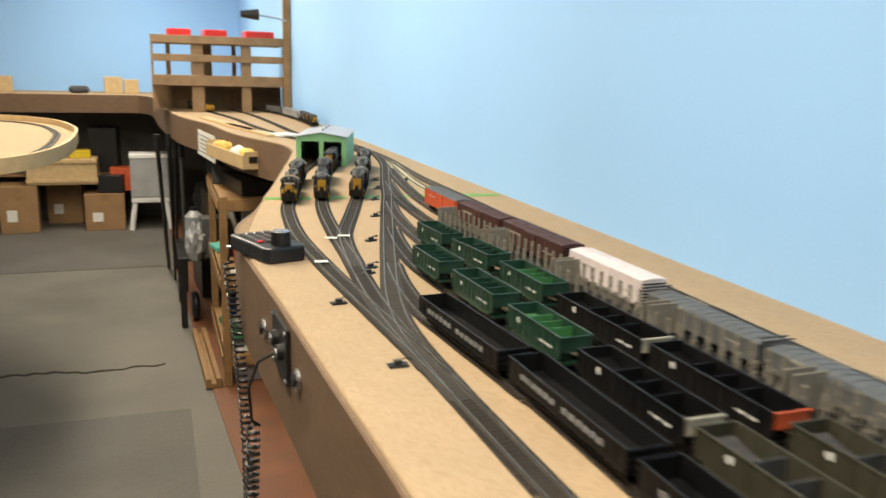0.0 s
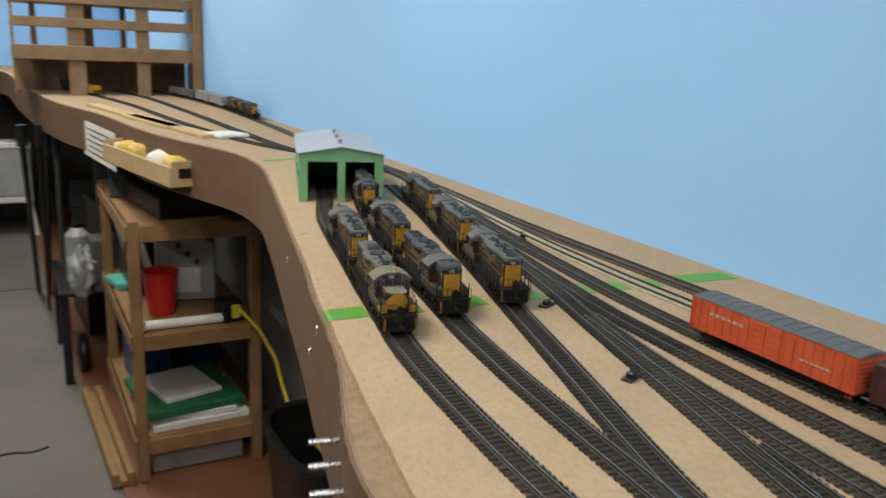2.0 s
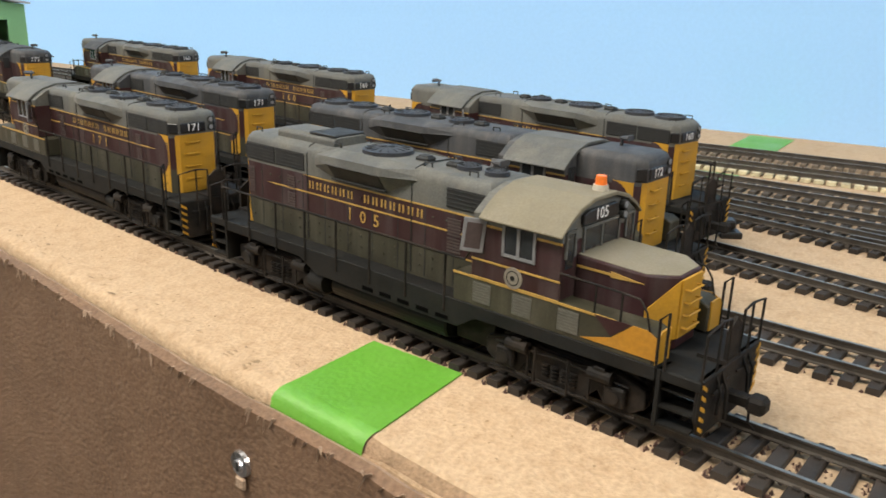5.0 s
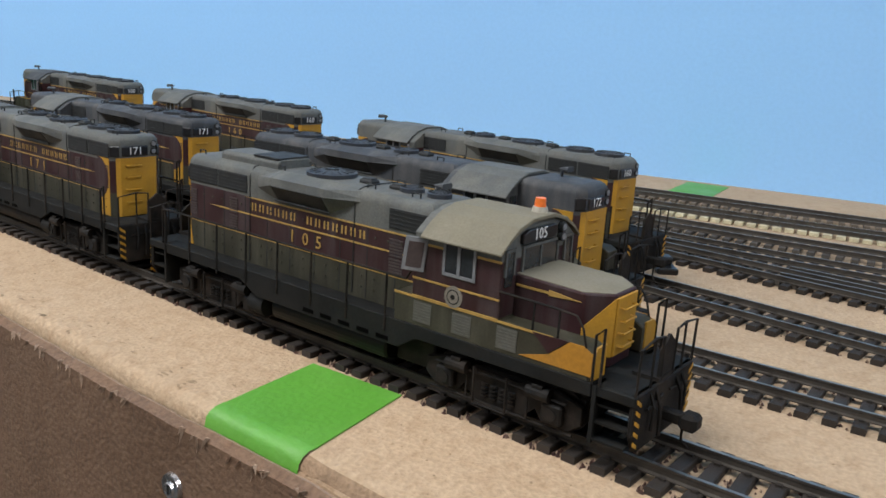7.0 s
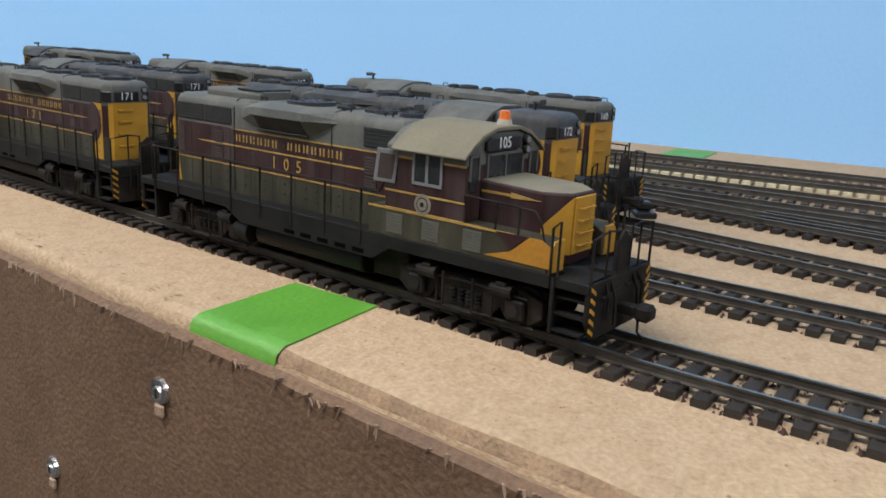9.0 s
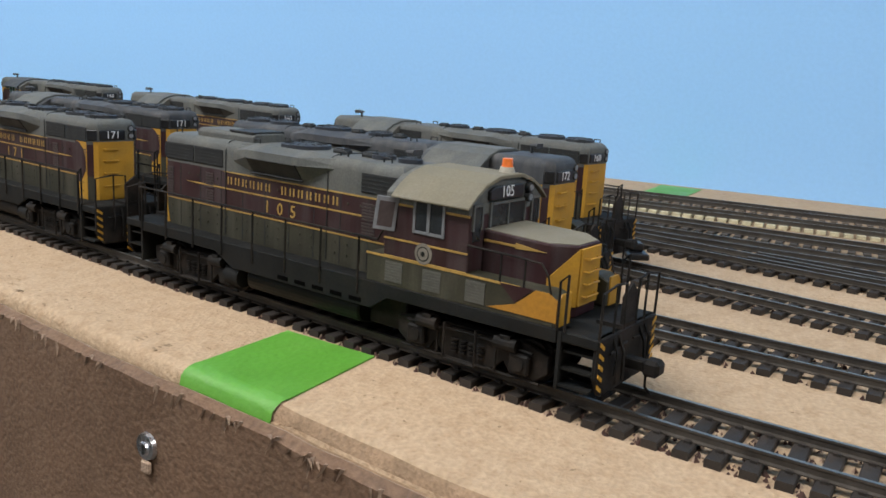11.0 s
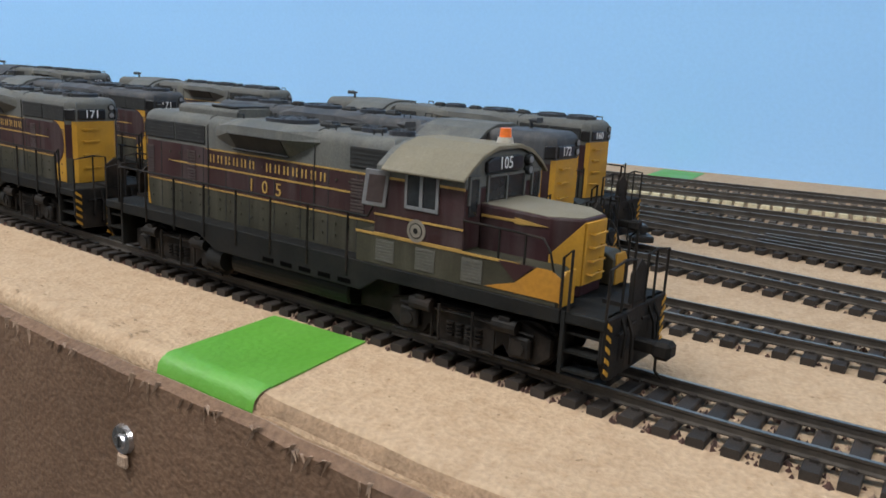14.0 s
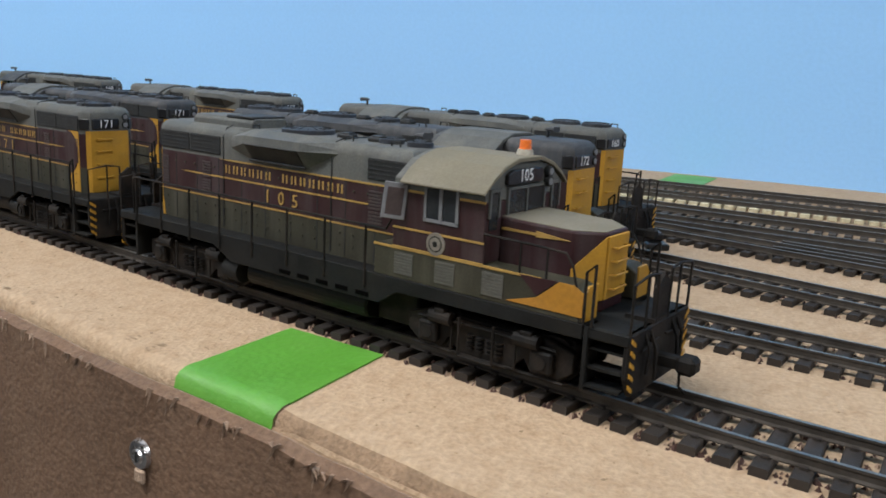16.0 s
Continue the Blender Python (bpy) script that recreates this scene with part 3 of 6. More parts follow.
def loco_truck(parent, x):
    bm = bmesh.new()
    box(bm, x - 22, x + 22, -9, 9, 6.5, 9.5, s=S)
    tr = part("truck", bm, M_FRAME, parent)
    for sy in (-1, 1):
        bm = bmesh.new()
        prof = [(-24, 9.5), (-24, 5.0), (-20.5, 2.4), (-13, 2.4), (-11, 6.0), (-7.5, 2.0), (7.5, 2.0), (11, 6.0), (13, 2.4), (20.5, 2.4), (24, 5.0), (24, 9.5), (15, 12.0), (6, 10.4), (-6, 10.4), (-15, 12.0)]
        y0, y1 = sorted((sy * 12.4, sy * 14.2))
        prism(bm, [(x + u, v) for u, v in prof], "y", y0, y1, s=S, bev=0.25)
        part("side_frame", bm, M_FRAME, tr)
        for dx in (-16.5, 16.5):
            bm = bmesh.new()
            box(bm, x + dx - 2.9, x + dx + 2.9, sy * 15.1 - 1.1, sy * 15.1 + 1.1, 3.6, 8.8, 0.5, s=S)
            cyl(bm, (x + dx, sy * 16.2, 6.2), 1.7, 0.8, "y", 10, s=S)
            part("journal_box", bm, M_FRAME, tr)
        for dx in (-4.2, -1.4, 1.4, 4.2):
            bm = bmesh.new()
            for k in range(4):
                cyl(bm, (x + dx, sy * 14.2, 4.2 + k * 1.05), 1.15, 0.5, "z", 8, s=S)
            part("spring", bm, M_FRAME, tr)
        bm = bmesh.new()
        for dx in (-9.3, 9.3):
            tube(bm, [(x + dx, sy * 15.4, 10.5), (x + dx, sy * 15.4, 2.6), (x + dx + (2.5 if dx < 0 else -2.5), sy * 15.4, 2.6)], 0.35, 5, s=S)
        tube(bm, [(x - 6.5, sy * 16.4, 12), (x - 6.5, sy * 16.4, 2.2), (x + 3.5, sy * 16.4, 2.2), (x + 3.5, sy * 16.4, 12)], 0.4, 5, s=S)
        tube(bm, [(x - 22, sy * 14.6, 2.0), (x + 22, sy * 14.6, 2.0)], 0.4, 5, s=S)
        tube(bm, [(x - 20, sy * 15.2, 9.6), (x, sy * 15.0, 10.2), (x + 20, sy * 15.2, 9.6)], 0.35, 5, s=S)
        part("brake_rigging", bm, M_FRAME, tr)
        for dx in (-12.5, 12.5):
            bm = bmesh.new()
            cyl(bm, (x + dx, sy * 15.6, 10.6), 1.8, 6.5, "x", 12, s=S)
            box(bm, x + dx - 1.6, x + dx + 1.6, sy * 15.6 - 1.2, sy * 15.6 + 1.2, 11.8, 13.0, 0.2, s=S)
            part("brake_cylinder", bm, M_FRAME, tr)
    for dx in (-16.5, 16.5):
        wheelset(tr, x + dx)
    return tr


CUT = 3.0  # chamfer on the upright corners of a hood end


def hood_bm(x0, x1, hw, z0, z1, r, cut_lo, cut_hi):
    """A length of hood with chamfered end corners and, where r is given, a rounded upper edge."""
    lo = [(x0 + CUT, -hw), (x0, -hw + CUT), (x0, hw - CUT), (x0 + CUT, hw)] if cut_lo else [(x0, -hw), (x0, hw)]
    hi = [(x1 - CUT, hw), (x1, hw - CUT), (x1, -hw + CUT), (x1 - CUT, -hw)] if cut_hi else [(x1, hw), (x1, -hw)]
    bm = bmesh.new()
    prism(bm, lo + hi, "z", z0, z1, s=S)
    if r:
        top = [e for e in bm.edges if all(v.co.z > (z1 - 0.01) * S for v in e.verts)]
        bmesh.ops.bevel(bm, geom=top, offset=r * S, segments=5, affect="EDGES", profile=0.5)
    return bm


def bars(parent, txt, x0, x1, z, h, y, sgn):
    """Illegible gold lettering as small upright bars, one cluster to a letter."""
    bm = bmesh.new()
    n = len(txt)
    w = (x1 - x0) / n
    for i, ch in enumerate(txt):
        if ch == " ":
            continue
        a = x0 + i * w
        for u, v, q0, q1 in ((0.12, 0.28, 0, 1), (0.54, 0.70, 0, 1)):
            yy = sorted((y, y + sgn * 0.12))
            box(bm, a + u * w, a + v * w, yy[0], yy[1], z + q0 * h, z + q1 * h, s=S)
    return part("lettering", bm, M_GOLD, parent)


def grab(bm, a, b, out):
    a, b, o = Vector(a), Vector(b), Vector(out)
    tube(bm, [a, a + o, b + o, b], 0.28, 5, s=S)


bm = bmesh.new()
box(bm, -0.28, 0.28, -0.2, 0.2, -0.25, 0.25, s=S)
LATCH_MESH = bpy.data.meshes.new("latch")
bm.to_mesh(LATCH_MESH)
bm.free()
LATCH_MESH.materials.append(M_OLIVE)


def loco(m, number, low_nose=False, lead="short", roof=None, label="", beacon=False, hood=None):
    """A first-generation road switcher. x runs towards the short hood; lead turns the long hood forward."""
    if lead == "long":
        m = m @ Matrix.Rotation(math.pi, 4, "Z")
    L = thing("model_locomotive", m, label, "locomotive", "parked locomotives")
    roof, hood = roof or M_DGREY, hood or M_DGREY
    # frame, walkway and side sill
    bm = bmesh.new()
    box(bm, -95, 95, -17, 17, 15.2, 18, 0.4, s=S)
    box(bm, -90, 90, -6, 6, 11, 15.4, s=S)
    part("frame", bm, M_SILL, L)
    for sy in (-1, 1):
        bm = bmesh.new()
        y0, y1 = sorted((sy * 16.6, sy * 17.5))
        prism(bm, [(-84, 18.3), (84, 18.3), (84, 14.8), (31, 14.8), (25, 10.4), (-35, 10.4), (-43, 14.8), (-84, 14.8)], "y", y0, y1, s=S, bev=0.2)
        sl = part("side_sill", bm, M_SILL, L)
        for k in range(5):
            bm = bmesh.new()
            box(bm, -13 + k * 7.5, -8.5 + k * 7.5, sy * 17.5 - 0.15, sy * 17.5 + 0.15, 11.3, 12.5, s=S)
            part("slot", bm, M_HOLE, sl)
    bm = bmesh.new()
    prism(bm, [(-13.5, 11.5), (13.5, 11.5), (15.4, 9.0), (15.6, 6.6), (14.4, 4.2), (10, 2.8), (-10, 2.8), (-14.4, 4.2), (-15.6, 6.6), (-15.4, 9.0)], "x", -30, 19, 0.6, s=S)
    part("fuel_tank", bm, M_TANKGREEN if low_nose else M_FRAME, L)
    # dark block added so the gap beside the tank reads as shadow
    bm = bmesh.new()
    box(bm, 19, 33, -10.5, 10.5, 3.6, 15.4, 0.4, s=S)
    part("equipment_box", bm, M_FRAME, L)
    for y in (-13.6, -6, 6, 13.6):
        bm = bmesh.new()
        cyl(bm, (-36.5, y, 7.0), 3.5, 7, "x", 18, s=S)
        smooth(part("air_tank", bm, M_SILL, L))
    for x in (-57, 57):
        loco_truck(L, x)
    # long hood in three painted bands
    hw = 10.6
    for nm, z0, z1, r, mt in (("hood_base", 18, 27.6, 0, M_OLIVE), ("hood_band", 27.6, 40.2, 0, M_MAROON), ("hood_top", 40.2, 50.2, 3.4, hood)):
        smooth(part(nm, hood_bm(-82, 29.5, hw, z0, z1, r, True, False), mt, L), 35)
    for sy in (-1, 1):
        ys = sorted((sy * hw, sy * (hw + 0.14)))
        for z, x0, x1 in ((27.5, -80, 29), (34.4, -68, 29), (40.0, -49, 29)):
            bm = bmesh.new()
            prism(bm, [(x0, z), (x0 + 6, z - 0.24), (x1, z - 0.24), (x1, z + 0.24), (x0 + 6, z + 0.24)], "y", ys[0], ys[1], s=S)
            part("stripe", bm, M_GOLD, L)
        for x in (-46.5, 0.5):
            bm = bmesh.new()
            tube(bm, [(x, sy * (hw + 0.1), 19), (x, sy * (hw + 0.1), 47), (x, sy * (hw - 1.5), 49.8), (x, sy * (hw - 4), 50.5), (x, 0, 50.6)], 0.22, 5, s=S)
            part("panel_joint", bm, M_GRILLE, L)
        # doors, hinges and louvres
        for x in (-71, -60, -49, -38, -27, -16, -5, 6, 17):
            y2 = sorted((sy * (hw - 0.1), sy * (hw + 0.09)))
            bm = bmesh.new()
            box(bm, x - 0.14, x + 0.14, y2[0], y2[1], 18.6, 40.0, s=S)
            part("door_seam", bm, M_GRILLE, L)
        for x in range(-76, 28, 5):
            for z in (21.6, 24.9, 37.2):
                lt = new("latch", LATCH_MESH)
                lt.parent = L
                lt.matrix_local = Matrix.Translation((x * S, sy * (hw + 0.1) * S, z * S))
        for x0, x1, z0, z1 in ((-78.6, -75, 29.4, 33.2), (-78.6, -75, 34.2, 38.2), (-57, -52.8, 27.8, 32.6), (-57, -52.8, 33.6, 38.6), (14.5, 19.5, 28.4, 32.2), (14.5, 19.5, 33.2, 37.8)):
            bm = bmesh.new()
            y2 = sorted((sy * hw, sy * (hw + 0.22)))
            z = z0
            while z < z1:
                box(bm, x0, x1, y2[0], y2[1], z, z + 0.55, s=S)
                z += 0.9
            part("louvre_panel", bm, M_MLOUVRE, L)
        # radiator grilles and the dynamic brake blister
        for x0, x1 in ((-79, -63.6), (-63, -48), (14, 29)):
            bm = bmesh.new()
            y2 = sorted((sy * hw, sy * (hw + 0.25)))
            box(bm, x0, x1, y2[0], y2[1], 41.2, 47.0, 0.1, s=S)
            for k in range(5):
                y3 = sorted((sy * hw, sy * (hw + 0.4)))
                box(bm, x0, x1, y3[0], y3[1], 41.6 + k * 1.15, 41.9 + k * 1.15, s=S)
            part("radiator_grille", bm, M_GRILLE, L)
        bm = bmesh.new()
        full = ((9.0, 41.4), (10.8, 41.4), (14.2, 46.4), (13.9, 48.8), (9.0, 50.6))
        flat = ((9.0, 44.0), (10.5, 44.0), (10.55, 46.6), (10.2, 47.6), (9.0, 49.6))
        rings = [[bm.verts.new(Vector((x, sy * y, z)) * S) for y, z in sec] for x, sec in ((-43, flat), (-33, full), (-9, full), (3, flat))]
        for a, b in zip(rings, rings[1:]):
            for k in range(5):
                bm.faces.new((a[k], a[(k + 1) % 5], b[(k + 1) % 5], b[k]))
        bm.faces.new(rings[0])
        bm.faces.new(rings[-1][::-1])
        bl = part("brake_blister", bm, hood, L)
        bm = bmesh.new()
        prism(bm, [(sy * 10.9, 41.9), (sy * 14.15, 46.5), (sy * 14.5, 46.3), (sy * 11.25, 41.7)], "x", -32, -10, s=S)
        part("blister_grille", bm, M_GRILLE, bl)
        bm = bmesh.new()
        tube(bm, [(-33, sy * 11.6, 41.5), (-9, sy * 11.6, 41.5)], 0.4, 5, s=S)
        part("grille_sill", bm, M_GRILLE, bl)
        for txt, x0, x1, z, h in ((("------ -------"), -46, 6, 36.0, 2.5),):
            bars(L, txt, x0, x1, z, h, sy * hw, sy)
        o = sy * (hw + 0.16)
        mm = Matrix.Translation((-20 * S, o * S, 31.0 * S)) @ Euler((radians(90), 0, 0 if sy < 0 else math.pi)).to_matrix().to_4x4()
        text_part("road_number", "  ".join(number), 5.6 * S, M_GOLD, L, mm)
    # roof fans, stacks and hatches
    for x, r in (((-20, 8.0), (13, 3.6), (23, 3.6)) if low_nose else ((-72, 6.3), (-57, 6.3), (-28, 7.6), (-2, 5.0))):
        bm = bmesh.new()
        cyl(bm, (x, 0, 50.7), r, 1.4, "z", 24, s=S)
        cyl(bm, (x, 0, 51.7), r * 0.97, 0.7, "z", 24, r2=r * 0.45, s=S)
        fan = smooth(part("roof_fan", bm, M_FAN, L), 30)
        bm = bmesh.new()
        for k in range(8):
            a = k * math.pi / 8
            c, sn = math.cos(a) * r * 0.9, math.sin(a) * r * 0.9
            tube(bm, [(x - c, -sn, 51.75), (x, 0, 52.15), (x + c, sn, 51.75)], 0.15, 4, s=S)
        tagged(part("fan_grille", bm, M_GRILLE, fan), kind="stuff")
    if low_nose:
        bm = bmesh.new()
        prism(bm, [(-7.2, 49.9), (7.2, 49.9), (7.2, 52.0), (5.8, 53.0), (-5.8, 53.0), (-7.2, 52.0)], "x", -66, -37, 0.3, s=S)
        ht = part("radiator_hatch", bm, M_GREY, L)
        bm = bmesh.new()
        box(bm, -50, -37.5, -6.6, 6.6, 52.9, 53.6, 0.2, s=S)
        part("hatch_cover", bm, M_GRILLE, ht)
    for x in ((-4, 8) if low_nose else (-42, -14, 8)):
        bm = bmesh.new()
        box(bm, x - 2.6, x + 2.6, -2.0, 2.0, 50, 51.4, 0.4, s=S)
        box(bm, x - 1.9, x + 1.9, -1.4, 1.4, 51.2, 51.8, 0.2, s=S)
        part("exhaust_pipe", bm, M_GRILLE, L)
    for x in (-77, -36, 3, 20):
        for y in (-6.5, 6.5):
            bm = bmesh.new()
            grab(bm, (x - 1.5, y, 49.6), (x + 1.5, y, 49.6), (0, 0, 1.9))
            part("lift_ring", bm, M_GRILLE, L)
    # cab
    cab_side = [(-17.4, 18.2), (17.4, 18.2), (17.4, 44.2), (11.4, 48.4), (5, 50.2), (-5, 50.2), (-11.4, 48.4), (-17.4, 44.2)]
    for z0, z1, mt, nm in ((18.2, 26.6, M_OLIVE, "cab_base"), (26.6, 41.2, M_MAROON, "cab_body")):
        bm = bmesh.new()
        box(bm, 29, 57, -17.4, 17.4, z0, z1, 0.3, s=S)
        part(nm, bm, mt, L)
    bm = bmesh.new()
    prism(bm, [(-17.4, 41.2), (17.4, 41.2)] + cab_side[2:], "x", 29.2, 57, 0.25, s=S)
    part("cab_upper", bm, hood, L)
    bm = bmesh.new()
    over = [(19.4, 43.0), (15.8, 45.9), (11.5, 48.5), (5.2, 50.3), (-5.2, 50.3), (-11.5, 48.5), (-15.8, 45.9), (-19.4, 43.0), (-19.7, 43.6), (-16.0, 46.6), (-11.7, 49.3), (-5.4, 51.1), (5.4, 51.1), (11.7, 49.3), (16.0, 46.6), (19.7, 43.6)]
    prism(bm, over, "x", 32.5, 57.9, 0.2, s=S)
    part("cab_roof", bm, roof, L)
    for sy in (-1, 1):
        bm = bmesh.new()
        y2 = sorted((sy * 17.3, sy * 17.75))
        for x0, x1 in ((39.0, 39.8), (43.6, 44.6), (48.6, 49.4)):
            box(bm, x0, x1, y2[0], y2[1], 34.8, 43.2, s=S)
        for z in (34.4, 43.0):
            box(bm, 39.0, 49.4, y2[0], y2[1], z, z + 0.8, s=S)
        wf = part("window_frame", bm, M_WFRAME, L)
        bm = bmesh.new()
        y2 = sorted((sy * 17.3, sy * 17.55))
        box(bm, 39.4, 49, y2[0], y2[1], 35.0, 43.1, s=S)
        part("window_pane", bm, M_GLASS, wf)
        bm = bmesh.new()
        y2 = sorted((sy * 17.4, sy * 17.6))
        for z in (31.6, 26.6):
            box(bm, 29.2, 57, y2[0], y2[1], z - 0.25, z + 0.25, s=S)
        for x0, x1 in ((29.2, 38.8), (49.6, 57)):
            box(bm, x0, x1, y2[0], y2[1], 40.9, 41.5, s=S)
        part("stripes", bm, M_GOLD, L)
        bm = bmesh.new()
        cyl(bm, (43, sy * 17.55, 29.2), 2.85, 0.3, "y", 22, s=S)
        hd = part("herald", bm, M_STAKE, L)
        for nm, r, dy, mt in (("herald_band", 2.0, 0.06, M_SILL), ("herald_disc", 1.7, 0.12, M_STAKE), ("herald_centre", 0.7, 0.18, M_SILL)):
            bm = bmesh.new()
            cyl(bm, (43, sy * (17.55 + dy), 29.2), r, 0.3, "y", 20, s=S)
            part(nm, bm, mt, hd)
        # mirror-like wind deflector behind the cab window
        bm = bmesh.new()
        box(bm, -3.0, 3.0, -0.2, 0.2, -4.6, 4.6, 0.15, s=S)
        wd = part("wind_deflector", bm, M_WFRAME, L)
        wd.matrix_local = Matrix.Translation((31.2 * S, sy * 19.6 * S, 38.6 * S)) @ Matrix.Rotation(radians(-sy * 38), 4, "Z") @ Matrix.Rotation(radians(6), 4, "Y")
        bm = bmesh.new()
        box(bm, -2.1, 2.1, -0.28, 0.28, -3.6, 3.4, 0.1, s=S)
        part("deflector_pane", bm, M_MLOUVRE, wd)
        bm = bmesh.new()
        tube(bm, [(33.0, sy * 17.4, 35.5), (31.2, sy * 19.4, 35.5)], 0.3, 5, s=S)
        part("deflector_bracket", bm, M_FRAME, L)
        # battery box below the cab
        bm = bmesh.new()
        y2 = sorted((sy * 10, sy * 17.35))
        prism(bm, [(23, 18.2), (83.6, 18.2), (83.6, 25.0), (81, 26.4), (23, 26.4)], "y", y2[0], y2[1], 0.3, s=S)
        bb = part("battery_box", bm, M_OLIVE, L)
        for x in (30, 43, 57):
            bm = bmesh.new()
            y3 = sorted((sy * 17.3, sy * 17.6))
            box(bm, x, x + 6.0, sorted((sy * 17.3, sy * 17.48))[0], sorted((sy * 17.3, sy * 17.48))[1], 19.5, 25.2, s=S)
            for k in range(7):
                box(bm, x, x + 6.0, y3[0], y3[1], 19.6 + k * 0.8, 20.1 + k * 0.8, s=S)
            part("louvre", bm, M_LOUVRE, bb)
        bm = bmesh.new()
        y3 = sorted((sy * 17.3, sy * 17.55))
        box(bm, 23, 73, y3[0], y3[1], 26.0, 26.6, s=S)
        part("box_stripe", bm, M_GOLD, bb)
        if low_nose:
            bm = bmesh.new()
            prism(bm, [(64, 19.6), (83.7, 19.6), (83.7, 25.1), (81.2, 26.5), (77.5, 26.5), (72, 21.9)], "y", y3[0], y3[1], s=S)
            part("yellow_chevron", bm, M_ORANGE, bb)
            bm = bmesh.new()
            prism(bm, [(67.2, 26.5), (72, 22.3), (77.0, 26.5)], "y", *sorted((sy * 17.2, sy * 17.62)), s=S)
            part("maroon_panel", bm, M_MAROON, bb)
    # short hood
    if low_nose:
        # plan with cut corners, top falling towards the front
        plan = [(57, -10.8), (76.5, -10.8), (82.5, -5.4), (82.5, 5.4), (76.5, 10.8), (57, 10.8)]
        bm = bmesh.new()
        prism(bm, plan, "z", 18.2, 36, 0.0, s=S)
        for v in bm.verts:
            if v.co.z > 30 * S:
                v.co.z = (37.4 - (v.co.x / S - 57) * 0.03) * S
        bmesh.ops.bevel(bm, geom=list(bm.edges), offset=0.5 * S, segments=2, affect="EDGES", profile=0.5)
        part("nose", bm, M_MAROON, L)
        bm = bmesh.new()
        prism(bm, [(57 + (x - 57) * 0.97, y * 0.95) for x, y in plan], "z", 20, 36, 0.0, s=S)
        for v in bm.verts:
            v.co.z = (37.55 - (v.co.x / S - 57) * 0.03) * S + (0.0 if v.co.z > 30 * S else -0.8 * S)
        part("nose_top", bm, M_TAN, L)
        bm = bmesh.new()
        box(bm, 82.3, 83.0, -5.3, 5.3, 21.0, 35.9, 0.2, s=S)
        part("nose_front", bm, M_YELLOW, L)
        for sy in (-1, 1):
            bm = bmesh.new()
            prism(bm, [(-3.95, 21.0), (3.95, 21.0), (3.95, 35.9), (-3.95, 28.2)], "x", -0.1, 0.3, s=S)
            if sy > 0:
                for v in bm.verts:
                    v.co.y = -v.co.y
            cn = part("nose_corner", bm, M_YELLOW, L)
            cn.matrix_local = Matrix.Translation((79.5 * S, sy * 8.1 * S, 0)) @ Matrix.Rotation(sy * math.atan2(6.0, 5.4), 4, "Z")
            bm = bmesh.new()
            prism(bm, [(sy * 10.9, 18.4), (sy * 17.2, 18.4), (sy * 17.2, 24.6), (sy * 15.6, 26.4), (sy * 10.9, 26.4)], "x", 83.4, 84.0, 0.15, s=S)
            part("box_front", bm, M_YELLOW, L)
        bm = bmesh.new()
        for sy in (-1, 1):
            y3 = sorted((sy * 10.8, sy * 11.0))
            box(bm, 57.5, 67, y3[0], y3[1], 34.4, 35.0, s=S)
            prism(bm, [(67, 34.0), (76, 34.5), (67, 35.5)], "y", y3[0], y3[1], s=S)
        part("nose_stripe", bm, M_GOLD, L)
        fx, fz = 83.2, (23, 27, 31)
        nbx, nby, nbz, nbw = 57.3, 9.0, 47.3, 9.5
        for y0, y1 in ((-15.9, -12.6), (-8.2, -0.5), (0.5, 8.2), (12.6, 15.9)):
            bm = bmesh.new()
            box(bm, 56.9, 57.35, y0, y1, 37.8 if y1 - y0 > 5 else 34.5, 43.6, 0.15, s=S)
            part("front_window", bm, M_GLASS, L)
        bm = bmesh.new()
        for y in (-16.2, -12.3, -8.5, 0, 8.5, 12.3, 16.2):
            bm = bmesh.new()
            box(bm, 56.9, 57.6, y - 0.35, y + 0.35, 37.4, 44.2, s=S)
            part("window_post", bm, M_GREY, L)
        bm = bmesh.new()
        for y0 in (-7.8, 12.0, -16.5):
            box(bm, 56.9, 57.6, y0, y0 + (15.6 if y0 == -7.8 else 4.5), 43.5, 44.2, s=S)
        part("window_rail", bm, M_GREY, L)
    else:
        for nm, z0, z1, r, mt in (("short_hood_base", 18, 27.6, 0, M_OLIVE), ("short_hood_band", 27.6, 40.2, 0, M_MAROON), ("short_hood_top", 40.2, 50.2, 3.4, hood)):
            smooth(part(nm, hood_bm(57, 82, hw, z0, z1, r, False, True), mt, L), 35)
        for y0, y1 in ((-15.6, -11.6), (11.6, 15.6)):
            bm = bmesh.new()
            box(bm, 56.9, 57.35, y0, y1, 36.5, 43.6, 0.15, s=S)
            part("front_window", bm, M_GLASS, L)
    if low_nose:
        for z in (44.4, 47.0):
            bm = bmesh.new()
            cyl(bm, (57.9, 9.2, z), 1.35, 1.4, "x", 14, s=S)
            hl = part("headlight", bm, M_GRILLE, L)
            bm = bmesh.new()
            cyl(bm, (58.6, 9.2, z), 0.9, 0.3, "x", 12, s=S)
            part("lens", bm, M_WFRAME, hl)
    # yellow hood ends with number boards
    ends = [(-1, -82.0)] + ([] if low_nose else [(1, 82.0)])
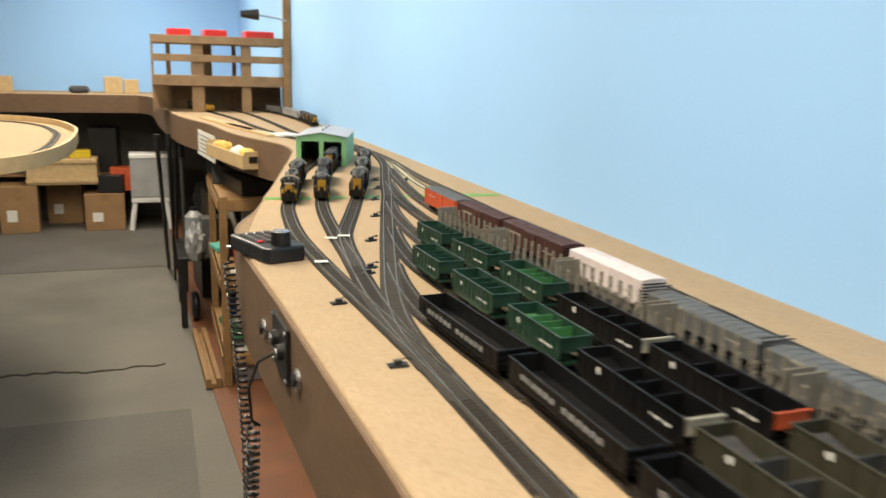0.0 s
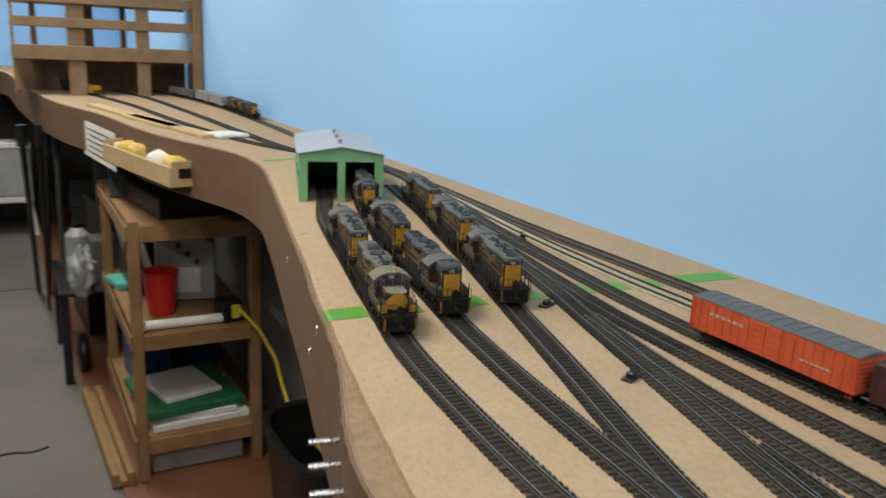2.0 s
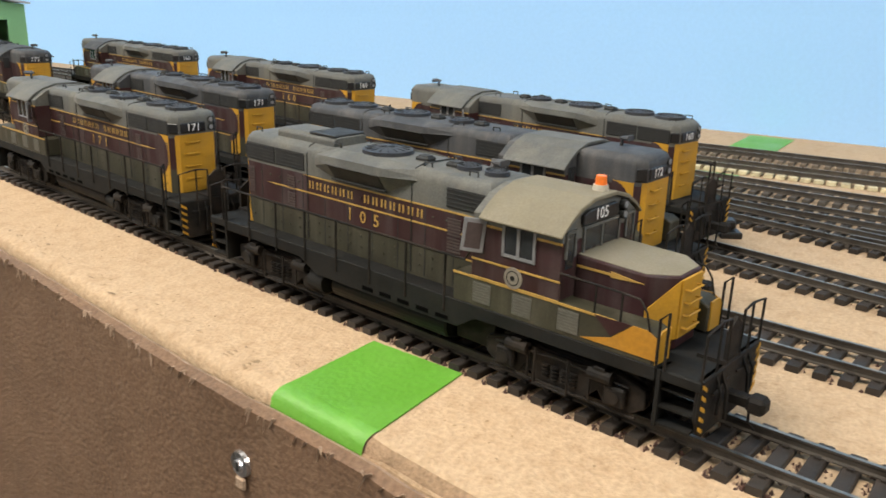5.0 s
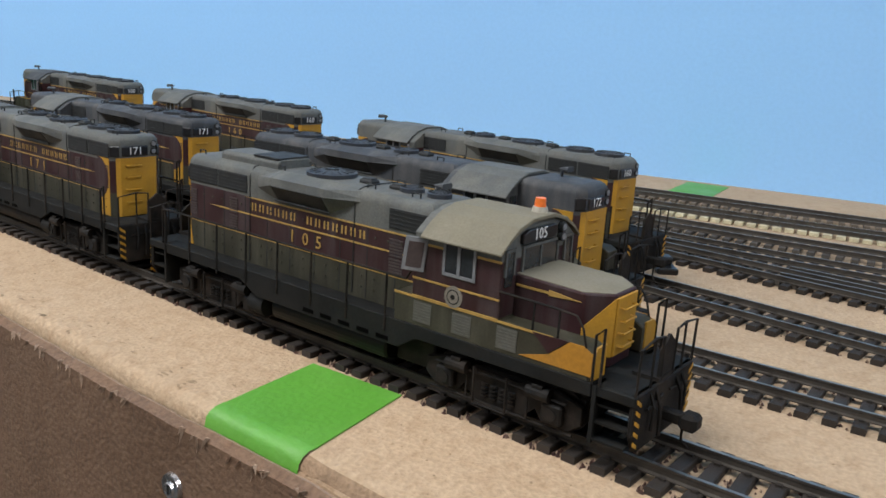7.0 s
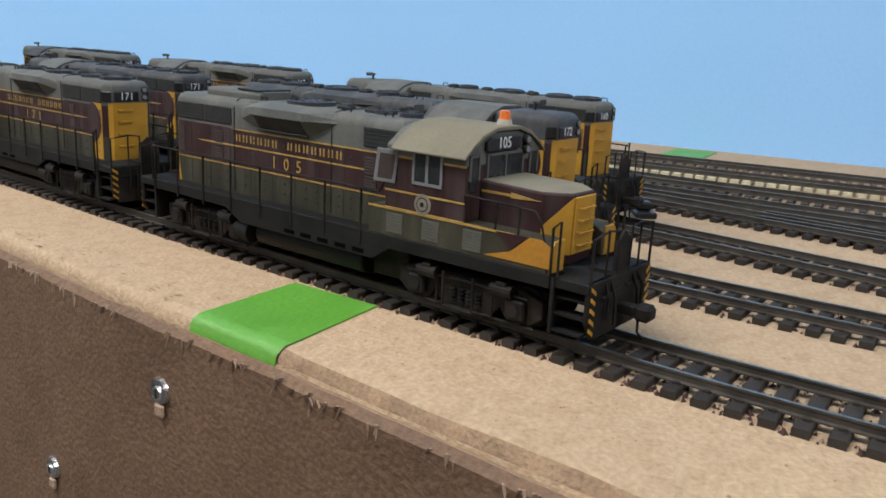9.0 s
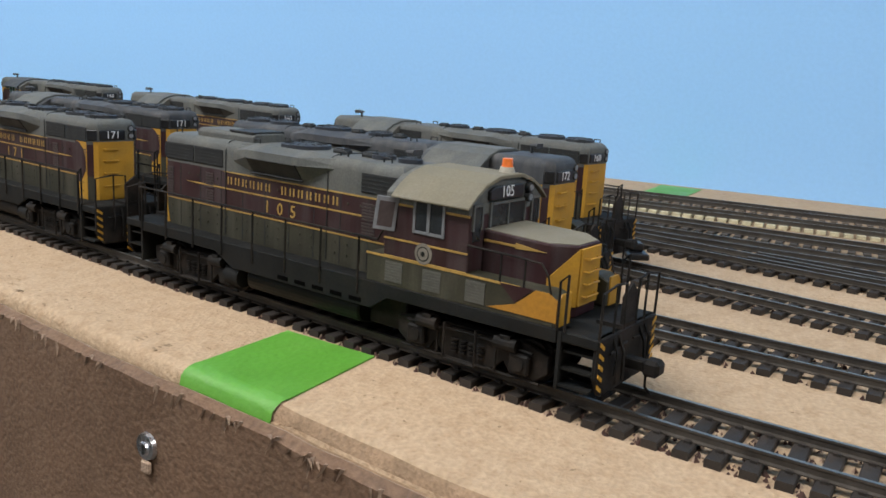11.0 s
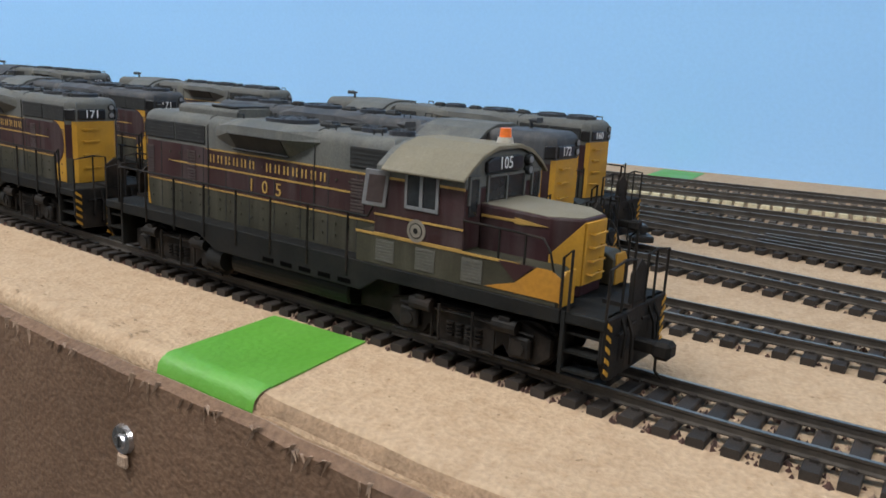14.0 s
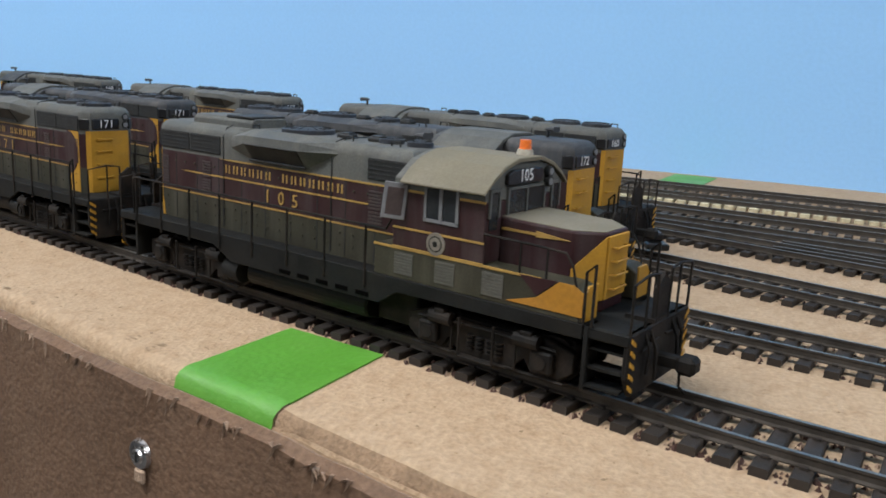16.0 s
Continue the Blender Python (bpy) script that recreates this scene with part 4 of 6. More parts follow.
    for d, x in ends:
        bm = bmesh.new()
        x2 = sorted((x - d * 0.2, x + d * 0.7))
        wide = 10.75
        prism(bm, [(x - d * 3.3, -wide), (x + d * 0.15, -wide + 3.2), (x + d * 0.15, wide - 3.2), (x - d * 3.3, wide), (x - d * 4.0, wide - 1), (x - d * 4.0, 1 - wide)], "z", 18.2, 41.4, s=S)
        ye = part("yellow_end", bm, M_YELLOW, L)
        for sy in (-1, 1):
            bm = bmesh.new()
            y3 = sorted((sy * 10.5, sy * 10.78))
            back = 2.0 if low_nose else 7.5
            prism(bm, [(x - d * (3.3 + back), 18.3), (x - d * 3.3, 18.3), (x - d * 3.3, 41.3), (x - d * (3.3 + back), 41.3)] if not low_nose else [(x - d * 4.6, 18.3), (x - d * 3.3, 18.3), (x - d * 3.3, 25)], "y", y3[0], y3[1], s=S)
            part("yellow_flank", bm, M_YELLOW, ye)
            if not low_nose:
                bm = bmesh.new()
                edge = [(x - d * (10.8 - 7.0 * math.cos((k / 12 - 0.5) * math.pi)), 33.0 + 8.2 * math.sin((k / 12 - 0.5) * math.pi)) for k in range(13)]
                prism(bm, edge + [(x - d * 11, 41.25), (x - d * 11, 24.7)], "y", *sorted((sy * 10.5, sy * 10.95)), s=S)
                part("maroon_roundel", bm, M_MAROON, ye)
        for z in (24, 29, 34, 38.5):
            bm = bmesh.new()
            grab(bm, (x, -d * 5.4, z), (x, d * 0.6, z), (d * 1.4, 0, 0))
            part("grab_iron", bm, M_YELLOW, ye)
        for z in (43.6, 46.6):
            bm = bmesh.new()
            cyl(bm, (x - d * 0.2, d * 6.6, z), 1.35, 1.4, "x", 14, s=S)
            hl = part("headlight", bm, M_GRILLE, L)
            bm = bmesh.new()
            cyl(bm, (x + d * 0.55, d * 6.6, z), 0.95, 0.2, "x", 12, s=S)
            part("lens", bm, M_WFRAME, hl)
        bm = bmesh.new()
        box(bm, -0.6, 0.6, -5.6, 5.6, -2.0, 2.0, 0.4, s=S)
        nb = part("number_board", bm, M_BLACK, L)
        nb.matrix_local = Matrix.Translation((x * S, -d * 1.4 * S, 44.0 * S)) @ Matrix.Rotation(0 if d > 0 else math.pi, 4, "Z")
        for q in (-1, 1):
            bm = bmesh.new()
            box(bm, -0.5, 0.5, -1.9, 1.9, -2.0, 2.0, 0.3, s=S)
            sb = part("side_board", bm, M_BLACK, L)
            sb.matrix_local = Matrix.Translation(((x - d * 1.4) * S, q * 9.3 * S, 44.0 * S)) @ Matrix.Rotation(d * q * radians(45), 4, "Z")
        text_part("number", number, 4.2 * S, M_WHITE, nb, Matrix.Translation((0.65 * S, 0, 0)) @ Euler((radians(90), 0, radians(90))).to_matrix().to_4x4())
    if low_nose:
        bm = bmesh.new()
        prism(bm, [(-7.6, -1.9), (7.6, -1.9), (8.0, -1.5), (8.0, 1.2), (7.6, 1.6), (-5.6, 1.6), (-8.0, 0.6), (-8.0, -1.5)], "x", -0.6, 0.6, 0.2, s=S)
        nb = part("number_board", bm, M_BLACK, L)
        nb.matrix_local = Matrix.Translation((57.6 * S, -2.2 * S, 46.7 * S))
        text_part("number", number, 4.3 * S, M_WHITE, nb, Matrix.Translation((0.65 * S, 0, 0)) @ Euler((radians(90), 0, radians(90))).to_matrix().to_4x4())
        for z in (23.6, 26.8, 30, 33.2):
            bm = bmesh.new()
            grab(bm, (83.0, -3.6, z), (83.0, 2.6, z), (1.4, 0, 0))
            part("grab_iron", bm, M_YELLOW, L)
    if beacon:
        bm = bmesh.new()
        cyl(bm, (54, 3.2, 51.6), 2.3, 1.8, "z", 14, r2=1.9, s=S)
        bc = part("beacon", bm, M_CREAM, L)
        bm = bmesh.new()
        cyl(bm, (54, 3.2, 53.6), 1.6, 2.4, "z", 14, r2=1.4, s=S)
        smooth(part("lens", bm, M_BEACON, bc, "orange beacon lens"))
    # horn and bell
    hx = 20 if low_nose else 66
    bm = bmesh.new()
    cyl(bm, (hx, 3, 51.6), 0.6, 3, "z", 8, s=S)
    for dy in (-1.4, 0, 1.4):
        cyl(bm, (hx + 1.5, 3 + dy, 53.0), 0.35, 3.5, "x", 8, r2=1.0, s=S)
    part("horn", bm, M_DGREY, L)
    # ends: pilot, steps, coupler, handrails
    for d in (-1, 1):
        bm = bmesh.new()
        x2 = sorted((d * 93.5, d * 95.2))
        prism(bm, [(-16.5, 18), (16.5, 18), (16.5, 8), (13.5, 3.2), (-13.5, 3.2), (-16.5, 8)], "x", x2[0], x2[1], 0.3, s=S)
        pl = part("pilot", bm, M_FRAME, L)
        bm = bmesh.new()
        x2 = sorted((d * 94.5, d * 101))
        box(bm, x2[0], x2[1], -1.5, 1.5, 7.6, 10.4, 0.4, s=S)
        x2 = sorted((d * 100, d * 104.5))
        box(bm, x2[0], x2[1], -2.8, 2.2, 7.0, 11.2, 0.9, s=S)
        tube(bm, [(d * 100, 1, 8), (d * 100, 1.4, 3), (d * 101.5, 2.2, 1.2)], 0.35, 5, s=S)
        part("coupler", bm, M_FRAME, L)
        for sy in (-1, 1):
            for z, k in ((4.2, 0), (8.4, 0.6), (12.6, 1.2)):
                bm = bmesh.new()
                x2 = sorted((d * (85.2), d * 93.4))
                y2 = sorted((sy * (12 - k), sy * (17.0 - k)))
                box(bm, x2[0], x2[1], y2[0], y2[1], z, z + 0.6, s=S)
                part("step", bm, M_SILL, pl)
            bm = bmesh.new()
            x2 = sorted((d * 84.4, d * 85.3))
            y2 = sorted((sy * 11.5, sy * 17.3))
            box(bm, x2[0], x2[1], y2[0], y2[1], 3.6, 18, s=S)
            part("step_side", bm, M_SILL, pl)
            for k in range(5):
                bm = bmesh.new()
                z = 4.5 + k * 2.6
                prism(bm, [(sy * 14.2, z), (sy * 16.4, z + 1.5), (sy * 16.4, z + 2.5), (sy * 14.2, z + 1.0)], "x", *sorted((d * 95.15, d * 95.4)), s=S)
                part("hazard_stripe", bm, M_YELLOW, pl)
            bm = bmesh.new()
            tube(bm, [(d * 84, sy * 17.2, 18), (d * 84, sy * 17.4, 30), (d * 86, sy * 17.2, 32), (d * 86, sy * 17.2, 18)], 0.36, 5, s=S)
            tube(bm, [(d * 94.6, sy * 16.4, 8), (d * 94.8, sy * 16.4, 29), (d * 94.8, sy * 9, 30), (d * 94.8, sy * 4, 29.4), (d * 94.8, sy * 3.4, 18)], 0.36, 5, s=S)
            tube(bm, [(d * 94.8, sy * 9, 30), (d * 94.8, sy * 9, 18)], 0.32, 5, s=S)
            tube(bm, [(d * 95.0, sy * 6, 17), (d * 96.8, sy * 6.2, 13), (d * 97.2, sy * 6.6, 6)], 0.5, 5, s=S)
            tube(bm, [(d * 95.0, sy * 9, 17), (d * 96.6, sy * 9.4, 13.5), (d * 96.4, sy * 9.8, 8)], 0.4, 5, s=S)
            tube(bm, [(d * 95.4, sy * 2, 14.5), (d * 96, sy * 12, 13.8)], 0.35, 5, s=S)
            part("end_handrail", bm, M_FRAME, L)
        bm = bmesh.new()
        box(bm, *sorted((d * 88, d * 95)), -4.5, 4.5, 18, 19, s=S)
        prism(bm, [(-4, 18), (4, 18), (4, 26), (0, 29), (-4, 26)], "x", *sorted((d * 94.0, d * 94.8)), s=S)
        part("drop_step", bm, M_FRAME, L)
    for sy in (-1, 1):
        bm = bmesh.new()
        xs = [-84, -70, -55, -40, -25, -10, 5, 20]
        tube(bm, [(-86, sy * 17.2, 30)] + [(x, sy * 17.5, 30.5) for x in xs] + [(27, sy * 17.6, 30.5), (29, sy * 17.7, 33.5)], 0.34, 5, s=S)
        part("handrail", bm, M_FRAME, L)
        for x in xs:
            bm = bmesh.new()
            tube(bm, [(x, sy * 17.7, 13.8), (x, sy * 17.6, 22), (x, sy * 17.5, 30.6)], 0.36, 5, s=S)
            part("stanchion", bm, M_FRAME, L)
        if low_nose:
            bm = bmesh.new()
            tube(bm, [(56.8, sy * 17.3, 34.0), (72, sy * 17.2, 33.6), (78.5, sy * 17.2, 33.2), (80.5, sy * 17.2, 30.5), (82.5, sy * 17.2, 23), (83, sy * 17.2, 17.6)], 0.3, 5, s=S)
            tube(bm, [(67, sy * 17.2, 33.6), (67, sy * 17.2, 26)], 0.3, 5, s=S)
            tube(bm, [(74, sy * 17.2, 33.4), (74, sy * 17.2, 26)], 0.3, 5, s=S)
            part("nose_handrail", bm, M_FRAME, L)
    return L


ROAD = "maroon and grey model diesel locomotive, "
loco(on("main", 1.846), "105", low_nose=True, roof=M_TAN, hood=M_GREY, beacon=True, label=ROAD + "low nose, orange beacon")
loco(on("main", 2.053), "171", lead="long", roof=M_GREY, hood=M_GREY, label=ROAD + "yellow end, coupled behind")
loco(on("second", 1.875), "172", roof=M_GREY, label=ROAD + "high yellow short hood")
loco(on("second", 2.083), "171", lead="long", roof=M_GREY, label=ROAD + "grey angular cab roof")
loco(on("second", 2.352), "172", roof=M_DGREY, label=ROAD + "half inside green shed")
loco(on("third", 1.882), "160", lead="long", roof=M_GREY, hood=M_GREY, label=ROAD + "yellow end, pale roof")
loco(on("third", 2.088), "160", lead="long", roof=M_GREY, hood=M_GREY, label=ROAD + "middle of three")
loco(on("third", 2.294), "160", lead="long", roof=M_DGREY, hood=M_GREY, label=ROAD + "beside the green shed")


# ---- freight cars ----
def car_truck(parent, x):
    bm = bmesh.new()
    box(bm, x - 2, x + 2, -10, 10, 4.6, 8, s=S)
    tr = part("truck", bm, M_FRAME, parent)
    for sy in (-1, 1):
        bm = bmesh.new()
        prism(bm, [(x - 13, 7), (x - 13, 4), (x - 5, 2.4), (x + 5, 2.4), (x + 13, 4), (x + 13, 7), (x + 5, 8.6), (x - 5, 8.6)], "y", *sorted((sy * 10.6, sy * 12.6)), s=S)
        part("side_frame", bm, M_FRAME, tr)
    for dx in (-10, 10):
        wheelset(tr, x + dx, 4.8)


def couplers(parent, L):
    for d in (-1, 1):
        bm = bmesh.new()
        box(bm, *sorted((d * (L / 2 - 1), d * (L / 2 + 7))), -1.8, 1.8, 7.4, 10.6, 0.5, s=S)
        part("coupler", bm, M_FRAME, parent)


def hopper(m, L=104, H=37.5, paint=None, inside=None, label="", end=None):
    """An open hopper: ribbed hollow body with sloped floors, on two trucks."""
    paint, inside = paint or M_HGREEN, inside or M_HGREEN
    C = thing("hopper_car", m, label, "hopper car", "yard freight cars")
    h, w, zb = L / 2, 17.4, 10.0
    for sy in (-1, 1):
        bm = bmesh.new()
        prism(bm, [(-h, 16), (-h + 16, zb), (h - 16, zb), (h, 16), (h, H), (-h, H)], "y", *sorted((sy * (w - 0.9), sy * w)), s=S)
        box(bm, -h, h, *sorted((sy * (w - 1.0), sy * (w + 0.9))), H - 1.6, H + 0.2, 0.2, s=S)
        box(bm, -h + 12, h - 12, *sorted((sy * (w - 0.2), sy * (w + 0.7))), zb - 0.2, zb + 1.6, s=S)
        part("side", bm, paint, C)
        n = max(5, int(L / 13))
        for k in range(n + 1):
            x = -h + 1.2 + k * (L - 2.4) / n
            bm = bmesh.new()
            box(bm, x - 0.7, x + 0.7, *sorted((sy * w, sy * (w + 0.9))), 15.5 if 0 < k < n else 12, H - 1.4, s=S)
            part("rib", bm, paint, C)
        bm = bmesh.new()
        cyl(bm, (-h + 0.23 * L if sy < 0 else h - 0.23 * L, sy * (w + 0.12), 28), 3.4, 0.24, "y", 18, s=S)
        for k in range(4):
            box(bm, h - 44 + k * 7, h - 39 + k * 7, *sorted((sy * w, sy * (w + 0.2))), 21, 23.5, s=S)
        tagged(part("marking", bm, M_WHITE, C), kind="stuff")
    for d in (-1, 1):
        bm = bmesh.new()
        box(bm, *sorted((d * (h - 0.9), d * h)), -w, w, 22, H, s=S)
        box(bm, *sorted((d * (h - 1.2), d * (h + 0.8))), -w - 0.6, w + 0.6, H - 2, H + 0.1, 0.2, s=S)
        part("end_wall", bm, end if (end and d > 0) else paint, C)
        bm = bmesh.new()
        prism(bm, [(d * (h - 1), 24), (d * (h - 1), 25), (d * 10, 10), (d * 10, 9)], "y", -w + 0.9, w - 0.9, s=S)
        part("slope_sheet", bm, inside, C)
        bm = bmesh.new()
        for y in (-12, -6, 6, 12):
            tube(bm, [(d * (h - 0.5), y, 23), (d * (h - 1), y, 11)], 0.5, 5, s=S)
        box(bm, *sorted((d * (h - 3), d * h)), -w, w, 9, 12, s=S)
        part("end_frame", bm, paint, C)
        car_truck(C, d * (h - 18))
    for x in (-h * 0.36, 0, h * 0.36):
        bm = bmesh.new()
        prism(bm, [(x - 0.6, 12), (x + 0.6, 12), (x + 0.6, H - 3), (x - 0.6, H - 3)], "y", -w + 0.9, w - 0.9, s=S)
        part("cross_brace", bm, inside, C)
    bm = bmesh.new()
    box(bm, -h + 8, h - 8, -3, 3, 8, 11, s=S)
    for x in (-14, 14):
        prism(bm, [(x - 9, 11), (x + 9, 11), (x + 4, 4), (x - 4, 4)], "y", -12, 12, s=S)
    part("hopper_bays", bm, paint, C)
    couplers(C, L)
    return C


def gondola(m, L=190, H=30, paint=None, label=""):
    """A long low open car with ribbed sides and a lettered panel."""
    paint = paint or M_CARBLACK
    C = thing("gondola_car", m, label, "gondola car", "yard freight cars")
    h, w = L / 2, 17.2
    for sy in (-1, 1):
        bm = bmesh.new()
        box(bm, -h, h, *sorted((sy * (w - 0.9), sy * w)), 11, H, s=S)
        box(bm, -h, h, *sorted((sy * (w - 1.1), sy * (w + 0.9))), H - 1.6, H + 0.2, 0.25, s=S)
        box(bm, -h, h, *sorted((sy * (w - 0.2), sy * (w + 0.6))), 10.4, 12, s=S)
        part("side", bm, paint, C)
        for k in range(15):
            bm = bmesh.new()
            x = -h + 1.5 + k * (L - 3) / 14
            box(bm, x - 0.7, x + 0.7, *sorted((sy * w, sy * (w + 0.9))), 11, H - 1, s=S)
            part("rib", bm, paint, C)
        bm = bmesh.new()
        for k in range(13):
            if k != 6:
                x = -h * 0.72 + k * h * 1.44 / 13
                box(bm, x, x + 5.2, *sorted((sy * (w + 0.1), sy * (w + 1.0))), 17.5, 22.5, s=S)
        tagged(part("lettering", bm, M_SILVER, C), kind="stuff")
    for d in (-1, 1):
        bm = bmesh.new()
        box(bm, *sorted((d * (h - 0.9), d * h)), -w, w, 11, H, s=S)
        for z in (16, 22, H - 1):
            box(bm, *sorted((d * h, d * (h + 0.9))), -w, w, z - 0.8, z + 0.8, s=S)
        part("end_wall", bm, paint, C)
        car_truck(C, d * (h - 24))
    bm = bmesh.new()
    box(bm, -h + 1, h - 1, -w + 1, w - 1, 10, 12, s=S)
    part("car_floor", bm, paint, C)
    couplers(C, L)
    return C


def boxcar(m, L=176, paint=None, label="", roof=None, end=None, H=45):
    """A ribbed boxcar with sliding door, pitched roof, ladders and running gear."""
    paint = paint or M_BOXBROWN
    C = thing("box_car", m, label, "boxcar", "yard freight cars")
    h, w = L / 2, 17.6
    bm = bmesh.new()
    box(bm, -h, h, -w, w, 11, H - 3, 0.3, s=S)
    part("body", bm, paint, C)
    bm = bmesh.new()
    prism(bm, [(-w - 0.5, H - 3), (w + 0.5, H - 3), (w + 0.5, H - 2.2), (0, H), (-w - 0.5, H - 2.2)], "x", -h - 0.4, h + 0.4, 0.2, s=S)
    rf = part("roof", bm, roof or paint, C)
    n = 14
    for k in range(n + 1):
        x = -h + 1 + k * (L - 2) / n
        bm = bmesh.new()
        prism(bm, [(-w, H - 2.6), (w, H - 2.6), (w, H - 1.8), (0, H + 0.5), (-w, H - 1.8)], "x", x - 0.5, x + 0.5, s=S)
        part("roof_rib", bm, roof or paint, rf)
    for sy in (-1, 1):
        bm = bmesh.new()
        box(bm, -17, 17, *sorted((sy * w, sy * (w + 1.1))), 11.6, H - 3.6, 0.3, s=S)
        dr = part("sliding_door", bm, paint, C)
        bm = bmesh.new()
        for z in (16, 22, 28, 34):
            box(bm, -16, 16, *sorted((sy * (w + 1), sy * (w + 1.5))), z, z + 0.8, s=S)
        tube(bm, [(0, sy * (w + 1.6), 13), (0, sy * (w + 1.6), H - 5)], 0.4, 5, s=S)
        part("door_ribs", bm, paint, dr)
        for k in range(8):
            for d in (-1, 1):
                x = d * (20 + k * (h - 21) / 7.2)
                bm = bmesh.new()
                box(bm, x - 0.5, x + 0.5, *sorted((sy * w, sy * (w + 0.6))), 11.5, H - 3.4, s=S)
                part("rib", bm, paint, C)
        bm = bmesh.new()
        for k in range(6):
            box(bm, -h * 0.72 + k * 7, -h * 0.72 + k * 7 + 4.6, *sorted((sy * (w + 0.55), sy * (w + 0.75))), 30, 33, s=S)
            box(bm, h * 0.42 + k * 5, h * 0.42 + k * 5 + 3.2, *sorted((sy * (w + 0.55), sy * (w + 0.75))), 22, 24, s=S)
        tagged(part("lettering", bm, M_CREAM, C), kind="stuff")
        bm = bmesh.new()
        for x in (-h + 1.5, -h + 6, h - 6, h - 1.5):
            tube(bm, [(x, sy * (w + 1), 7), (x, sy * (w + 1), H - 4)], 0.3, 4, s=S)
        for z in range(8, int(H) - 5, 5):
            for x in (-h + 1.5, h - 6):
                tube(bm, [(x, sy * (w + 1), z), (x + 4.5, sy * (w + 1), z)], 0.3, 4, s=S)
        tagged(part("ladder", bm, paint, C), kind="stuff")
    for d in (-1, 1):
        bm = bmesh.new()
        for k in range(7):
            box(bm, *sorted((d * h, d * (h + 0.8))), -w + 1, w - 1, 13 + k * 4, 15 + k * 4, 0.3, s=S)
        part("end_ribs", bm, end if (end and d > 0) else paint, C)
        car_truck(C, d * (h - 24))
    bm = bmesh.new()
    box(bm, -h, h, -3, 3, 7, 11.2, s=S)
    part("underframe", bm, M_FRAME, C)
    couplers(C, L)
    return C


def stake_car(m, L=196, label=""):
    """A bulkhead flat car with rows of upright stakes along both sides."""
    C = thing("stake_car", m, label, "flat car", "yard freight cars")
    h, w = L / 2, 17.0
    bm = bmesh.new()
    box(bm, -h, h, -w, w, 11, 13.5, 0.3, s=S)
    box(bm, -h, h, -4, 4, 6.5, 11, s=S)
    part("car_deck", bm, M_FRAME, C)
    for d in (-1, 1):
        bm = bmesh.new()
        box(bm, *sorted((d * (h - 1.2), d * (h - 0.2))), -w + 0.5, w - 0.5, 13, 45.5, s=S)
        bk = part("bulkhead", bm, M_STAKE, C)
        for k in range(7):
            y = -w + 0.3 + k * 4.9
            bm = bmesh.new()
            box(bm, *sorted((d * (h - 2.2), d * h)), y, y + 4.6, 13, 46.5, 0.2, s=S)
            part("plank", bm, M_STAKE, bk)
        bm = bmesh.new()
        for y in (-w, w):
            prism(bm, [(d * (h - 1), 13.5), (d * (h - 11), 13.5), (d * (h - 1), 44)], "y", y - 0.6, y + 0.6, s=S)
        tagged(part("brace", bm, M_STAKE, bk), kind="stuff")
        car_truck(C, d * (h - 25))
    for sy in (-1, 1):
        for k in range(9):
            x = -h + 14 + k * (L - 28) / 8
            bm = bmesh.new()
            box(bm, x - 3.4, x - 1.6, *sorted((sy * (w - 0.6), sy * (w + 0.8))), 11, 43, 0.2, s=S)
            box(bm, x + 1.6, x + 3.4, *sorted((sy * (w - 0.6), sy * (w + 0.8))), 11, 43, 0.2, s=S)
            for z in (20, 30, 40):
                box(bm, x - 3.0, x + 3.0, *sorted((sy * (w - 0.4), sy * (w + 0.5))), z, z + 2, s=S)
            part("stake", bm, M_STAKE, C)
    couplers(C, L)
    return C


boxcar(on("box_track", 1.558), 180, M_BOXORANGE, "orange-red model boxcar with faded paint", roof=M_GREYCAR)
boxcar(on("box_track", 1.368), 178, M_BOXBROWN, "dark oxide-brown model boxcar")
boxcar(on("box_track", 1.170), 200, M_BOXBROWN, "long dark oxide-brown model boxcar", end=M_CARBLACK)
boxcar(on("box_track", 0.960), 176, M_BOXWHITE, "pinkish white model boxcar with a black end", end=M_CARBLACK)
boxcar(on("box_track", 0.765), 190, M_GREYCAR, "dusty grey model boxcar", H=34)
boxcar(on("box_track", 0.565), 190, M_GREYCAR, "dusty grey model boxcar", H=34)
for y in (1.292, 1.086, 0.880, 0.674, 0.468, 0.262):
    stake_car(on("stake_track", y), 196, "grey-brown bulkhead flat car with wooden stakes")
G = "dark green model hopper car with white markings"
hopper(on("hopper_track", 1.262), 104, label=G)
hopper(on("hopper_track", 1.120), 112, label=G)
hopper(on("hopper_track", 0.965), 120, label=G, inside=M_HGREEN2)
hopper(on("hopper_track", 0.785), 166, 36, M_CARBLACK, M_CARBLACK, "black model hopper car with a cream end", M_CREAM)
hopper(on("hopper_track", 0.608), 166, 36, M_CARBLACK, M_CARBLACK, "black model hopper car with an orange-red end", M_BOXORANGE)
hopper(on("hopper_track", 0.425), 166, 36, M_OLIVE, M_DGREY, "olive-brown model hopper car, dark inside")
hopper(on("near_hopper_track", 1.092), 106, label=G)
hopper(on("near_hopper_track", 0.937), 120, label=G)
hopper(on("near_hopper_track", 0.780), 116, label=G, inside=M_HGREEN2)
hopper(on("near_hopper_track", 0.615), 160, 36, M_CARBLACK, M_CARBLACK, "black model hopper car with a cream end", M_CREAM)
hopper(on("near_hopper_track", 0.44), 166, 36, M_OLIVE, M_DGREY, "olive-brown model hopper car, dark inside")
